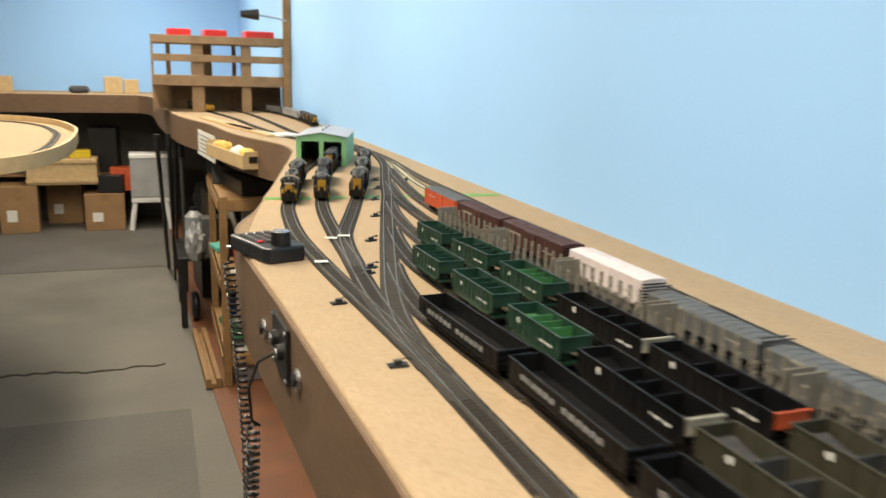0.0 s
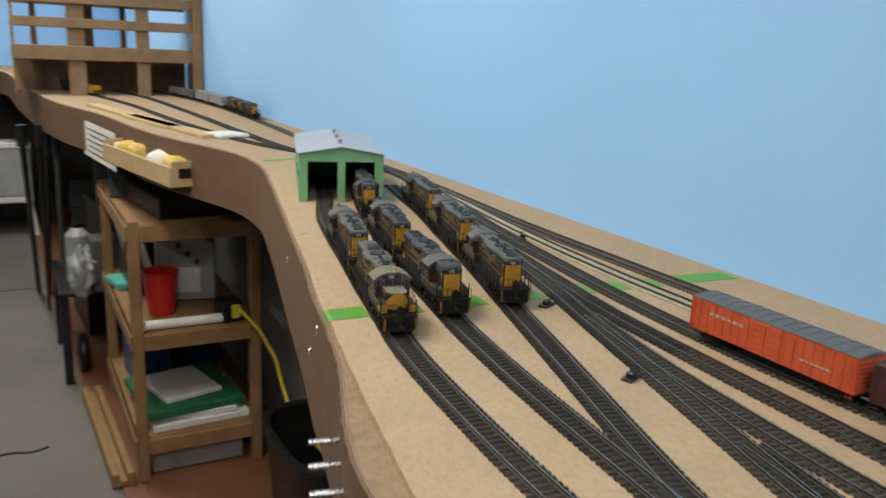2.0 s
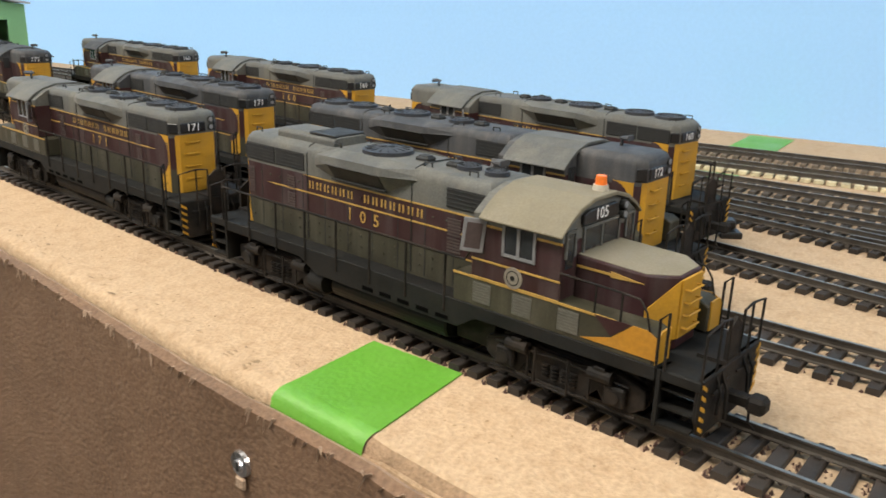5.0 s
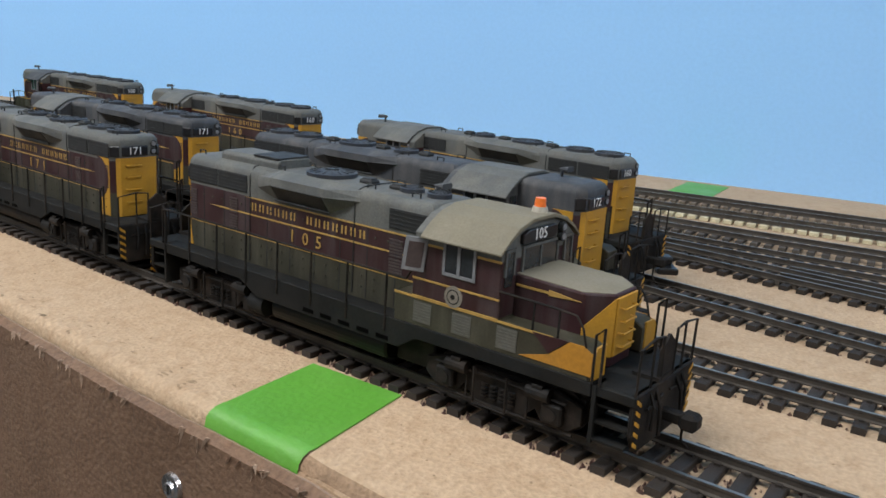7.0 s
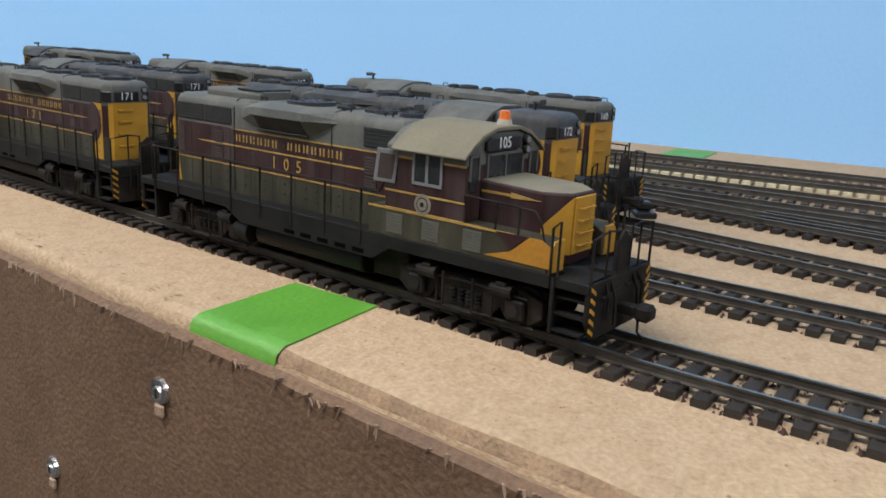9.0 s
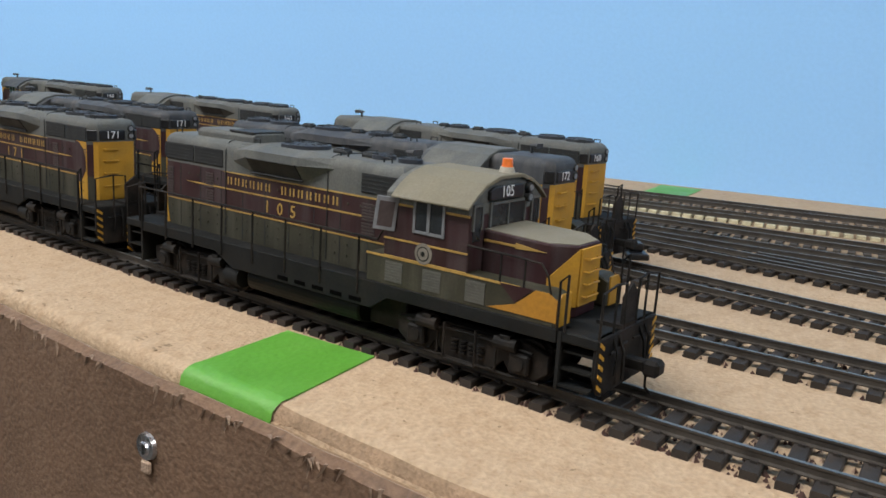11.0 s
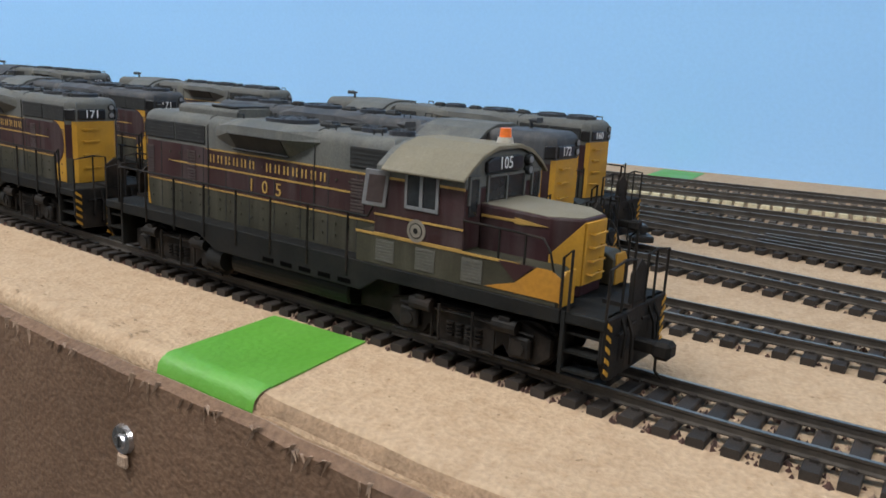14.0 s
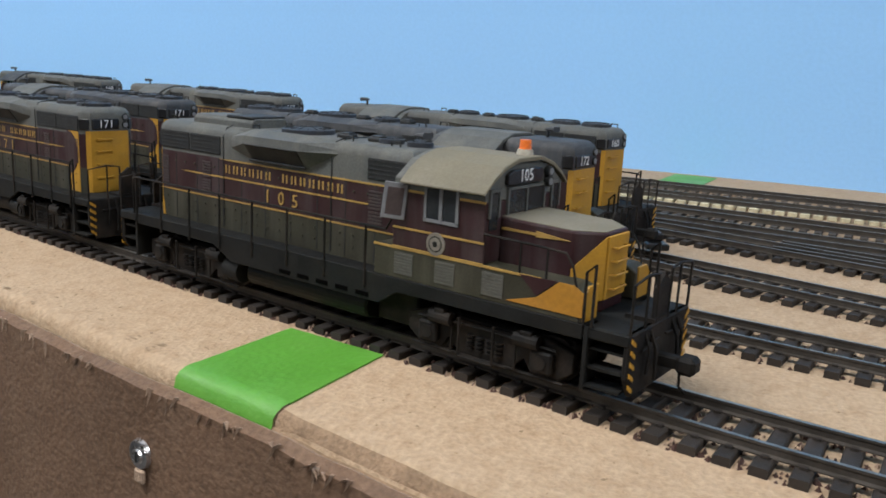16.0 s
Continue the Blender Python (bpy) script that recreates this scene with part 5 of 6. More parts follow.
gondola(on("gondola_track", 0.822), 196, label="long black model gondola car with grey lettering")
gondola(on("gondola_track", 0.612), 196, label="long black model gondola car with grey lettering")
gondola(on("gondola_track", 0.402), 196, label="long black model gondola car with grey lettering")

# the train on the far curve
loco(on("wall_track", 3.98), "171", lead="long", roof=M_DGREY, label=ROAD + "on far curve")
loco(on("wall_track", 4.19), "172", roof=M_GREY, label=ROAD + "coupled on far curve")
for y in (4.41, 4.62):
    boxcar(on("wall_track", y), 190, M_SILVER, "dull silver model passenger car on the curve", H=46)
for y in (4.83, 5.0):
    boxcar(on("wall_track", y), 170, M_GREYCAR, "grey model freight car behind the silver cars", H=40)
hopper(on("far_siding", 5.05), 150, 40, M_YELLOW, M_YELLOW, "yellow model hopper car under the wooden rack")
boxcar(on("far_siding", 5.3), 170, M_HGREEN, "green model boxcar under the wooden rack")


# ---- engine shed ----
def shed():
    w, dep, h = 0.146, 0.30, 0.083
    sh = thing("engine_shed", Matrix.Translation((0.543, 2.437, D)) @ Matrix.Rotation(radians(-17.0), 4, "Z"),
               "light green two-stall model engine shed, grey roof", "model shed")
    t = 0.0025
    bm = bmesh.new()
    x = [0, 0.10 * w, 0.455 * w, 0.545 * w, 0.90 * w, w]
    top = h * 0.85
    for a, b in ((0, 1), (2, 3), (4, 5)):
        box(bm, x[a], x[b], 0, t * 2, 0, top)
    prism(bm, [(0, top), (w, top), (w, h), (w / 2, h + 0.012), (0, h)], "y", 0, t * 2)
    part("front_wall", bm, M_SHED, sh)
    for x0 in (0, w - t):
        bm = bmesh.new()
        box(bm, x0, x0 + t, t * 2, dep, 0, h)
        part("side_wall", bm, M_SHED, sh)
    bm = bmesh.new()
    prism(bm, [(0, 0), (w, 0), (w, h), (w / 2, h + 0.012), (0, h)], "y", dep - t, dep)
    part("back_wall", bm, M_SHED, sh)
    for s0, s1 in ((-0.004, w / 2), (w / 2, w + 0.004)):
        bm = bmesh.new()
        z = lambda q: h + 0.013 - abs(q - w / 2) * 0.012 / (w / 2)
        prism(bm, [(s0, z(s0)), (s1, z(s1)), (s1, z(s1) + 0.0016), (s0, z(s0) + 0.0016)], "y", -0.004, dep + 0.004)
        part("roof_panel", bm, M_SHEDROOF, sh)
    for yy in (0.05, 0.13, 0.21):
        bm = bmesh.new()
        cyl(bm, (w / 2, yy, h + 0.017), 0.0035, 0.008, "z", 12)
        cyl(bm, (w / 2, yy, h + 0.023), 0.006, 0.003, "z", 12, r2=0.003)
        smooth(part("roof_vent", bm, M_SHEDROOF, sh))
    for yy in (0.06, 0.15, 0.24):
        bm = bmesh.new()
        box(bm, -0.0008, 0.001, yy - 0.012, yy + 0.012, 0.03, 0.05)
        for k in range(3):
            box(bm, -0.0014, 0.0, yy - 0.012 + k * 0.0115, yy - 0.011 + k * 0.0115, 0.03, 0.05)
        part("side_window", bm, M_SHED, sh)


shed()

# ---- tape, screws, switch stands ----
def strip(name, a, b, w0, label, z=D + 0.0005, parent=None):
    a, b = Vector((*a, 0)), Vector((*b, 0))
    d = (b - a).normalized()
    n = Vector((-d.y, d.x, 0)) * w0 / 2
    bm = bmesh.new()
    vs = [(a + n), (b + n), (b - n), (a - n)]
    prism(bm, [(v.x, v.y) for v in vs], "z", D + 0.00005, z)
    return tagged(part(name, bm, M_TAPE, parent), label, "tape", "green tape marks")


QUAD = ((0.4215, 1.8575), (0.4165, 1.8240), (0.3775, 1.8265), (0.3865, 1.8610))
bm = bmesh.new()
prism(bm, QUAD, "z", D + 0.00005, D + 0.0005)
tp = tagged(part("masking_tape", bm, M_TAPE), "bright green masking tape folded over the deck edge", "tape", "green tape marks")
bm = bmesh.new()
rows = []
for f in range(6):
    a = Vector((*QUAD[3], 0)).lerp(Vector((*QUAD[2], 0)), f / 5)
    i = min(range(1, len(EDGE) - 1), key=lambda k: (EDGE[k] - a).length)
    t = ET[i]
    e = EDGE[i] + t * (a - EDGE[i]).dot(t)
    out = Vector((-t.y, t.x, 0))
    row = [(a.x, a.y, D + 0.0005)]
    for n, (o, z) in enumerate(LIPS[:5]):
        v = e + out * (o + 0.0004) + t * (0.0002 * n)
        row.append((v.x, v.y, D + z + 0.0006))
    rows.append([bm.verts.new(v) for v in row])
for a, b in zip(rows, rows[1:]):
    for k in range(len(a) - 1):
        bm.faces.new((a[k], a[k + 1], b[k + 1], b[k]))
smooth(part("folded_end", bm, M_TAPE, tp), 60)
for a, b in (((0.445, 1.838), (0.478, 1.836)), ((0.515, 1.834), (0.556, 1.833)), ((0.60, 1.832), (0.632, 1.831)), ((0.672, 1.829), (0.700, 1.828)), ((0.730, 1.826), (0.750, 1.825)),
             ((0.785, 1.823), (0.800, 1.822)), ((0.836, 1.820), (0.918, 1.814))):
    strip("masking_tape", a, b, 0.033, "bright green masking tape across the yard deck")
strip("masking_tape", (0.62, 2.93), (0.70, 2.95), 0.02, "pale green masking tape near the shed")
for x, y in ((0.47, 2.20), (0.85, 1.92), (0.78, 1.95)):
    strip("masking_tape", (x, y), (x + 0.006, y + 0.002), 0.005, "torn scrap of green masking tape")


def fascia_screw(y, z, label="steel washer-head screw in the fascia"):
    i = min(range(len(EDGE)), key=lambda k: abs(EDGE[k].y - y))
    p, t = side(i, 0.0052), ET[i]
    m = Matrix.Translation((p.x, p.y, z)) @ Matrix.Rotation(math.atan2(t.y, t.x), 4, "Z")
    sc = thing("screw", m, label, "screw", "fascia screws")
    bm = bmesh.new()
    cyl(bm, (0, 0.0006, 0), 0.0040, 0.0012, "y", 26, r2=0.0037)
    smooth(part("washer", bm, M_STEEL, sc))
    bm = bmesh.new()
    cyl(bm, (0, 0.0014, -0.0004), 0.0021, 0.0008, "y", 18, r2=0.0018)
    part("head", bm, M_STEEL, sc)
    bm = bmesh.new()
    box(bm, -0.0003, 0.0003, 0.0017, 0.0019, -0.0020, 0.0011)
    part("slot", bm, M_GRILLE, sc)
    bm = bmesh.new()
    box(bm, -0.002, 0.0018, 0.0002, 0.0016, -0.0078, -0.0040, 0.0005)
    part("torn_fleck", bm, M_LIP, sc)


fascia_screw(1.868, 1.127)
fascia_screw(1.935, 1.075)
fascia_screw(2.25, 1.10)


def switch_stand(x, y, ang, label):
    st = thing("switch_stand", Matrix.Translation((x, y, D)) @ Matrix.Rotation(radians(ang), 4, "Z"), label, "switch stand", "ground throws")
    bm = bmesh.new()
    box(bm, -0.010, 0.010, -0.005, 0.005, 0, 0.003, 0.0006)
    box(bm, -0.004, 0.004, -0.0035, 0.0035, 0.003, 0.007, 0.0008)
    part("base", bm, M_BLACK, st)
    bm = bmesh.new()
    tube(bm, [(0, 0, 0.006), (0.006, 0, 0.008), (0.011, 0, 0.0075)], 0.0008, 6)
    cyl(bm, (0.012, 0, 0.0075), 0.0016, 0.003, "x", 10)
    part("lever", bm, M_BLACK, st)


for x, y, a in ((0.438, 1.157, 20), (0.367, 1.021, 5), (0.497, 1.372, 25), (0.378, 0.796, 0), (0.562, 1.593, 25), (0.612, 1.79, 25), (0.769, 2.075, 60), (0.45, 1.19, 20), (0.66, 1.95, 30), (0.69, 2.09, 30)):
    switch_stand(x, y, a, "small black turnout throw beside the track")
for x, y, a in ((0.432, 1.388, 70), (0.457, 1.402, 75), (0.384, 1.225, 85)):
    lb = thing("track_marker", Matrix.Translation((x, y, RAIL)) @ Matrix.Rotation(radians(a), 4, "Z"), "small white paper marker lying on the rails", "marker", "track markers")
    bm = bmesh.new()
    box(bm, -0.0055, 0.0055, -0.010, 0.010, 0.0001, 0.0009, 0.0002)
    part("card", bm, M_PAPER, lb)

# ---- throttle on the deck edge ----
th = thing("handheld_throttle", Matrix.Translation((0.3185, 1.308, D)) @ Matrix.Rotation(radians(-71), 4, "Z"),
           "dark handheld throttle with keypad and silver knob on the deck edge", "controller")
bm = bmesh.new()
prism(bm, [(-0.066, -0.034), (0.050, -0.034), (0.064, -0.028), (0.064, 0.028), (0.050, 0.034), (-0.066, 0.034)], "z", 0.0005, 0.024, 0.0035, seg=2)
part("case", bm, M_NAVY, th)
bm = bmesh.new()
box(bm, -0.060, 0.022, -0.029, 0.029, 0.0238, 0.0247, 0.0004)
part("keypad_plate", bm, M_GRILLE, th)
for i in range(6):
    for j in range(4):
        bm = bmesh.new()
        box(bm, -0.047 + i * 0.0125 - 0.004, -0.047 + i * 0.0125 + 0.004, -0.021 + j * 0.014 - 0.0045, -0.021 + j * 0.014 + 0.0045, 0.0245, 0.0272, 0.001)
        part("button", bm, M_REDBTN if (i, j) in ((5, 0),) else M_BUTTON, th)
bm = bmesh.new()
cyl(bm, (0.041, 0.0, 0.034), 0.0155, 0.020, "z", 28, r2=0.0145)
kn = smooth(part("knob", bm, M_BLACK, th))
bm = bmesh.new()
cyl(bm, (0.041, 0.0, 0.0446), 0.0138, 0.0018, "z", 28, r2=0.012)
smooth(part("knob_cap", bm, M_STEEL, kn, "silver knob cap"))
bm = bmesh.new()
for k in range(3):
    box(bm, -0.056, -0.050, -0.018 + k * 0.013, -0.010 + k * 0.013, 0.0246, 0.0252)
part("label_bars", bm, M_WHITE, th)
# coiled cord
cord = thing("coiled_cord", Matrix.Translation((0.262, 1.372, 0)), "black coiled throttle cord hanging beside the fascia", "cord")
bm = bmesh.new()
pts = [(0.028, -0.012, D + 0.010), (0.008, 0.0, D + 0.004), (0.0, 0.0, D - 0.02)]
n = 620
for k in range(n):
    f = k / n
    a = f * math.tau * 62
    pts.append((0.0085 * math.cos(a) + 0.02 * math.sin(f * 3), 0.0085 * math.sin(a) - 0.10 * f * f, D - 0.025 - 0.62 * f))
tube(bm, pts, 0.0021, 5)
smooth(part("coil", bm, M_BLACK, cord))
cord2 = thing("coiled_cord", Matrix.Translation((0.286, 0.965, 0)), "black cord drooping from the fascia socket", "cord")
bm = bmesh.new()
pts = [(0.0, 0.03, 1.105), (-0.02, 0.04, 1.09), (-0.03, 0.06, 1.05), (-0.026, 0.075, 1.0)]
for k in range(300):
    f = k / 300
    a = f * math.tau * 30
    pts.append((-0.024 + 0.008 * math.cos(a), 0.08 + 0.008 * math.sin(a) + 0.1 * f, 0.99 - 0.34 * f))
tube(bm, pts, 0.002, 5)
smooth(part("coil", bm, M_BLACK, cord2))
# socket plate on the fascia
pn = thing("socket_panel", Matrix.Translation((0.2965, 1.01, 1.105)) @ Matrix.Rotation(radians(1.9), 4, "Z"), "black throttle socket plate screwed to the fascia", "socket panel")
bm = bmesh.new()
box(bm, -0.005, 0.0, -0.046, 0.046, -0.034, 0.034, 0.001)
part("plate", bm, M_BLACK, pn)
for y, z in ((-0.02, 0.0), (0.018, 0.006)):
    bm = bmesh.new()
    cyl(bm, (-0.008, y, z), 0.010, 0.008, "x", 18)
    sk = part("socket", bm, M_BLACK, pn)
    bm = bmesh.new()
    cyl(bm, (-0.0125, y, z), 0.006, 0.003, "x", 14)
    part("plug", bm, M_STEEL, sk)
for y in (-0.041, 0.041):
    for z in (-0.029, 0.029):
        bm = bmesh.new()
        cyl(bm, (-0.006, y, z), 0.003, 0.002, "x", 10)
        part("plate_screw", bm, M_STEEL, pn)
for y, z in ((1.138, 1.088), (0.917, 1.098)):
    i = min(range(len(EDGE)), key=lambda k: abs(EDGE[k].y - y))
    jk = thing("fascia_jack", Matrix.Translation((side(i, 0.0058).x, y, z)), "round steel jack set into the fascia", "jack", "fascia jacks")
    bm = bmesh.new()
    cyl(bm, (-0.002, 0, 0), 0.013, 0.004, "x", 20)
    smooth(part("flange", bm, M_STEEL, jk))
    bm = bmesh.new()
    cyl(bm, (-0.005, 0, 0), 0.008, 0.006, "x", 16)
    part("barrel", bm, M_BLACK, jk)
# bright pegs at the fascia bend
for y in (1.672, 1.634, 1.594):
    i = min(range(len(EDGE)), key=lambda q: abs(EDGE[q].y - y))
    p = side(i, 0.0052 + stand_off(y))
    pg = thing("fascia_peg", Matrix.Translation((p.x, p.y, 1.10)) @ Matrix.Rotation(radians(-14), 4, "Z"), "short bright metal peg standing out of the fascia", "peg", "fascia pegs")
    bm = bmesh.new()
    cyl(bm, (-0.012, 0, 0), 0.0026, 0.026, "x", 10)
    smooth(part("rod", bm, M_STEEL, pg))


# ---- wooden shelf unit under the deck ----
BEFORE_SHELF = set(bpy.data.objects)
su = thing("shelf_unit", Matrix.Identity(4), "open pine shelf unit packed with workshop clutter", "shelf unit")
for x in (0.455, 0.825):
    for y in (3.60, 4.36):
        solid("post", M_PINE, su, x, x + 0.034, y, y + 0.04, 0.008, 0.875, bev=0.003)
for z in (0.845, 0.495, 0.14):
    solid("shelf", M_PINE, su, 0.462, 0.852, 3.606, 4.392, z, z + 0.018)
    for y in (3.592, 4.40):
        solid("end_rail", M_PINE, su, 0.489, 0.825, y, y + 0.017, z - 0.035, z + 0.016, bev=0.002)
    solid("front_rail", M_PINE, su, 0.448, 0.4545, 3.60, 4.40, z - 0.03, z + 0.016, bev=0.002)


def crate(name, x0, x1, y0, y1, z0, z1, material, label, category, turn=0, bev=0.004, lid=None, lid_mat=None, group=""):
    """A closed box with an optional overhanging lid."""
    cx, cy = (x0 + x1) / 2, (y0 + y1) / 2
    ob = thing(name, Matrix.Translation((cx, cy, z0)) @ Matrix.Rotation(radians(turn), 4, "Z"), label, category, group)
    w, d, h = (x1 - x0) / 2, (y1 - y0) / 2, z1 - z0
    bm = bmesh.new()
    vs = []
    box(bm, -w * 0.96, w * 0.96, -d * 0.96, d * 0.96, 0, h * (0.9 if lid else 1), bev)
    part("body", bm, material, ob)
    if lid:
        bm = bmesh.new()
        box(bm, -w, w, -d, d, h * 0.9, h, bev)
        part("lid", bm, lid_mat or material, ob)
    return ob


def cardboard(x0, x1, y0, y1, z0, z1, turn=0, label="brown cardboard box with taped flaps"):
    ob = crate("cardboard_box", x0, x1, y0, y1, z0, z1, M_CARD, label, "box", turn, 0.004, group="stored boxes")
    w, d, h = (x1 - x0) / 2, (y1 - y0) / 2, z1 - z0
    bm = bmesh.new()
    box(bm, -w * 0.95, w * 0.95, -0.028, 0.028, h, h + 0.0015)
    box(bm, -0.028, 0.028, -d * 0.96 - 0.0015, -d * 0.955, h * 0.7, h)
    part("packing_tape", bm, M_PINE, ob)
    bm = bmesh.new()
    box(bm, -w * 0.6, -w * 0.1, -d * 0.96 - 0.0015, -d * 0.955, h * 0.25, h * 0.5)
    part("label_patch", bm, M_PAPER, ob)
    return ob


def cup(x, y, z, r, h, material, label):
    c = thing("plastic_cup", Matrix.Translation((x, y, z)), label, "cup")
    bm = bmesh.new()
    n = 28
    rings = []
    for rr, zz in ((r * 0.74, 0), (r * 0.80, h * 0.2), (r * 0.93, h * 0.75), (r * 0.98, h * 0.97), (r * 1.03, h * 0.985), (r * 1.03, h), (r * 0.95, h), (r * 0.72, 0.004)):
        rings.append([bm.verts.new((rr * math.cos(k * math.tau / n), rr * math.sin(k * math.tau / n), zz)) for k in range(n)])
    for a, b in zip(rings, rings[1:]):
        for k in range(n):
            bm.faces.new((a[k], a[(k + 1) % n], b[(k + 1) % n], b[k]))
    bm.faces.new(rings[0][::-1])
    bm.faces.new(rings[-1])
    smooth(part("cup_body", bm, material, c), 30)


cup(0.575, 3.80, 0.514, 0.058, 0.148, M_RED, "glossy red plastic cup on the middle shelf")
# tilted grey instrument case and clutter on the middle shelf
gb = thing("instrument_case", Matrix.Translation((0.70, 4.02, 0.516)) @ Matrix.Rotation(radians(-12), 4, "Z"), "grey sloping instrument case with dials", "instrument case")
bm = bmesh.new()
prism(bm, [(-0.10, 0), (0.10, 0), (0.10, 0.20), (-0.02, 0.30), (-0.10, 0.26)], "y", -0.12, 0.12, 0.004)
part("housing", bm, M_CLEAR, gb)
for k in range(3):
    bm = bmesh.new()
    cyl(bm, (-0.02 + k * 0.03, -0.123, 0.2 - k * 0.03), 0.010, 0.008, "y", 14)
    part("dial", bm, M_BLACK, gb)
bm = bmesh.new()
box(bm, -0.07, 0.05, -0.1225, -0.12, 0.03, 0.12)
part("face_plate", bm, M_WHITE, gb)
pb = thing("white_board", Matrix.Translation((0.60, 3.95, 0.514)) @ Matrix.Rotation(radians(-14), 4, "Y") @ Matrix.Rotation(radians(15), 4, "Z"), "white board leaning among the shelf clutter", "board")
bm = bmesh.new()
box(bm, -0.004, 0.004, 0.0, 0.22, 0, 0.26, 0.001)
part("sheet", bm, M_PAPER, pb)
crate("black_case", 0.50, 0.68, 4.0, 4.3, 0.514, 0.70, M_BLACK, "black case at the back of the shelf", "case")
crate("black_case", 0.52, 0.80, 3.66, 4.1, 0.864, 0.93, M_BLACK, "black tool case lying on the shelf top", "case", 8)
crate("grey_pouch", 0.47, 0.62, 4.05, 4.35, 0.864, 0.95, M_DGREY, "dark grey pouch on the shelf top", "pouch", -6)
rl = thing("paper_roll", Matrix.Translation((0.625, 3.635, 0.5295)), "white paper roll lying along the shelf edge", "paper roll")
bm = bmesh.new()
cyl(bm, (0, 0, 0), 0.016, 0.26, "x", 18)
smooth(part("roll", bm, M_PAPER, rl))
crate("power_strip", 0.73, 0.80, 3.62, 3.70, 0.513, 0.585, M_BLACK, "black power block with a yellow plug", "power block", 10)
yc = thing("extension_cable", Matrix.Identity(4), "yellow extension cable drooping to the floor", "cable")
bm = bmesh.new()
tube(bm, [tuple(p) for p in [(0.79, 3.61, 0.56), (0.84, 3.56, 0.50), (0.875, 3.50, 0.42), (0.885, 3.45, 0.34), (0.888, 3.38, 0.28), (0.895, 3.25, 0.26), (0.90, 3.1, 0.27), (0.905, 2.9, 0.24), (0.905, 2.7, 0.1), (0.90, 2.6, 0.012)]], 0.0065, 8)
smooth(part("cable", bm, M_YCABLE, yc))
bm = bmesh.new()
box(bm, 0.765, 0.795, 3.608, 3.622, 0.53, 0.575, 0.003)
part("plug", bm, M_YCABLE, yc)
# lower shelf: papers, green binder, blue boxes
for k, (mt, h, lb) in enumerate(((M_PAPER, 0.022, "stack of white paper on the lower shelf"), (M_PAPER, 0.020, "stack of white paper on the lower shelf"), (M_GREENBOOK, 0.026, "green covered binder on the paper stack"), (M_PAPER, 0.016, "cream notebook on the green binder"))):
    z = 0.158 + (0, 0.0225, 0.043, 0.0695)[k]
    ob = thing("paper_stack" if k != 2 else "binder", Matrix.Translation((0.66 - 0.01 * k, 3.80 + 0.01 * k, z)) @ Matrix.Rotation(radians((3, -5, 6, 14)[k]), 4, "Z"), lb, "paper stack" if k != 2 else "binder")
    w, d = ((0.16, 0.16), (0.15, 0.15), (0.16, 0.17), (0.10, 0.12))[k]
    bm = bmesh.new()
    box(bm, -w, w, -d, d, 0, h, 0.002)
    part("block", bm, mt, ob)
    bm = bmesh.new()
    box(bm, -w * 0.98, w * 0.97, -d * 0.97, d * 0.98, h, h + 0.0006)
    part("top_sheet", bm, mt, ob)
for x, y, c in ((0.50, 4.05, M_BLUEBOX), (0.68, 4.12, M_BLUEBOX), (0.52, 4.22, M_NAVY)):
    crate("parts_box", x, x + 0.14, y, y + 0.2, 0.158, 0.30, c, "blue plastic parts box on the lower shelf", "parts box", 4, lid=True, group="parts boxes")
crate("storage_bin", 0.50, 0.81, 3.64, 4.2, 0.008, 0.10, M_CLEAR, "translucent grey storage bin under the lowest shelf", "storage bin", lid=True)
crate("teal_package", 0.456, 0.55, 4.10, 4.25, 0.514, 0.54, M_TEAL, "teal and white packet on the shelf edge", "packet", 12)
# floor plank and dark bin
pk = thing("floor_plank", Matrix.Translation((0.395, 3.96, 0.008)) @ Matrix.Rotation(radians(2), 4, "Z"), "grooved pine plank lying beside the shelf", "plank")
bm = bmesh.new()
for x0, x1, z in ((-0.035, -0.012, 0.045), (-0.012, 0.012, 0.02), (0.012, 0.035, 0.045)):
    box(bm, x0, x1, -0.36, 0.40, 0, z, 0.002)
part("board", bm, M_PINE, pk)
for ob in set(bpy.data.objects) - BEFORE_SHELF:
    if ob.parent is None:
        ob.location.x -= 0.055
        ob.location.y += 0.02
bn = thing("waste_bin", Matrix.Translation((0.80, 3.02, 0.008)), "black plastic waste bin under the deck", "bin")
bm = bmesh.new()
n = 24
rings = []
for rr, zz in ((0.10, 0), (0.125, 0.36), (0.132, 0.37), (0.132, 0.38), (0.115, 0.38), (0.095, 0.01)):
    rings.append([bm.verts.new((rr * math.copysign(abs(math.cos(k * math.tau / n)) ** 0.6, math.cos(k * math.tau / n)), 1.7 * rr * math.copysign(abs(math.sin(k * math.tau / n)) ** 0.6, math.sin(k * math.tau / n)), zz)) for k in range(n)])
for a, b in zip(rings, rings[1:]):
    for k in range(n):
        bm.faces.new((a[k], a[(k + 1) % n], b[(k + 1) % n], b[k]))
bm.faces.new(rings[0][::-1])
bm.faces.new(rings[-1])
smooth(part("bin_body", bm, M_BLACK, bn), 40)
bm = bmesh.new()
tube(bm, [(0.136 * math.cos(k * math.tau / 24), 0.232 * math.sin(k * math.tau / 24), 0.372) for k in range(25)], 0.006, 6)
smooth(part("bin_rim", bm, M_NAVY, bn))

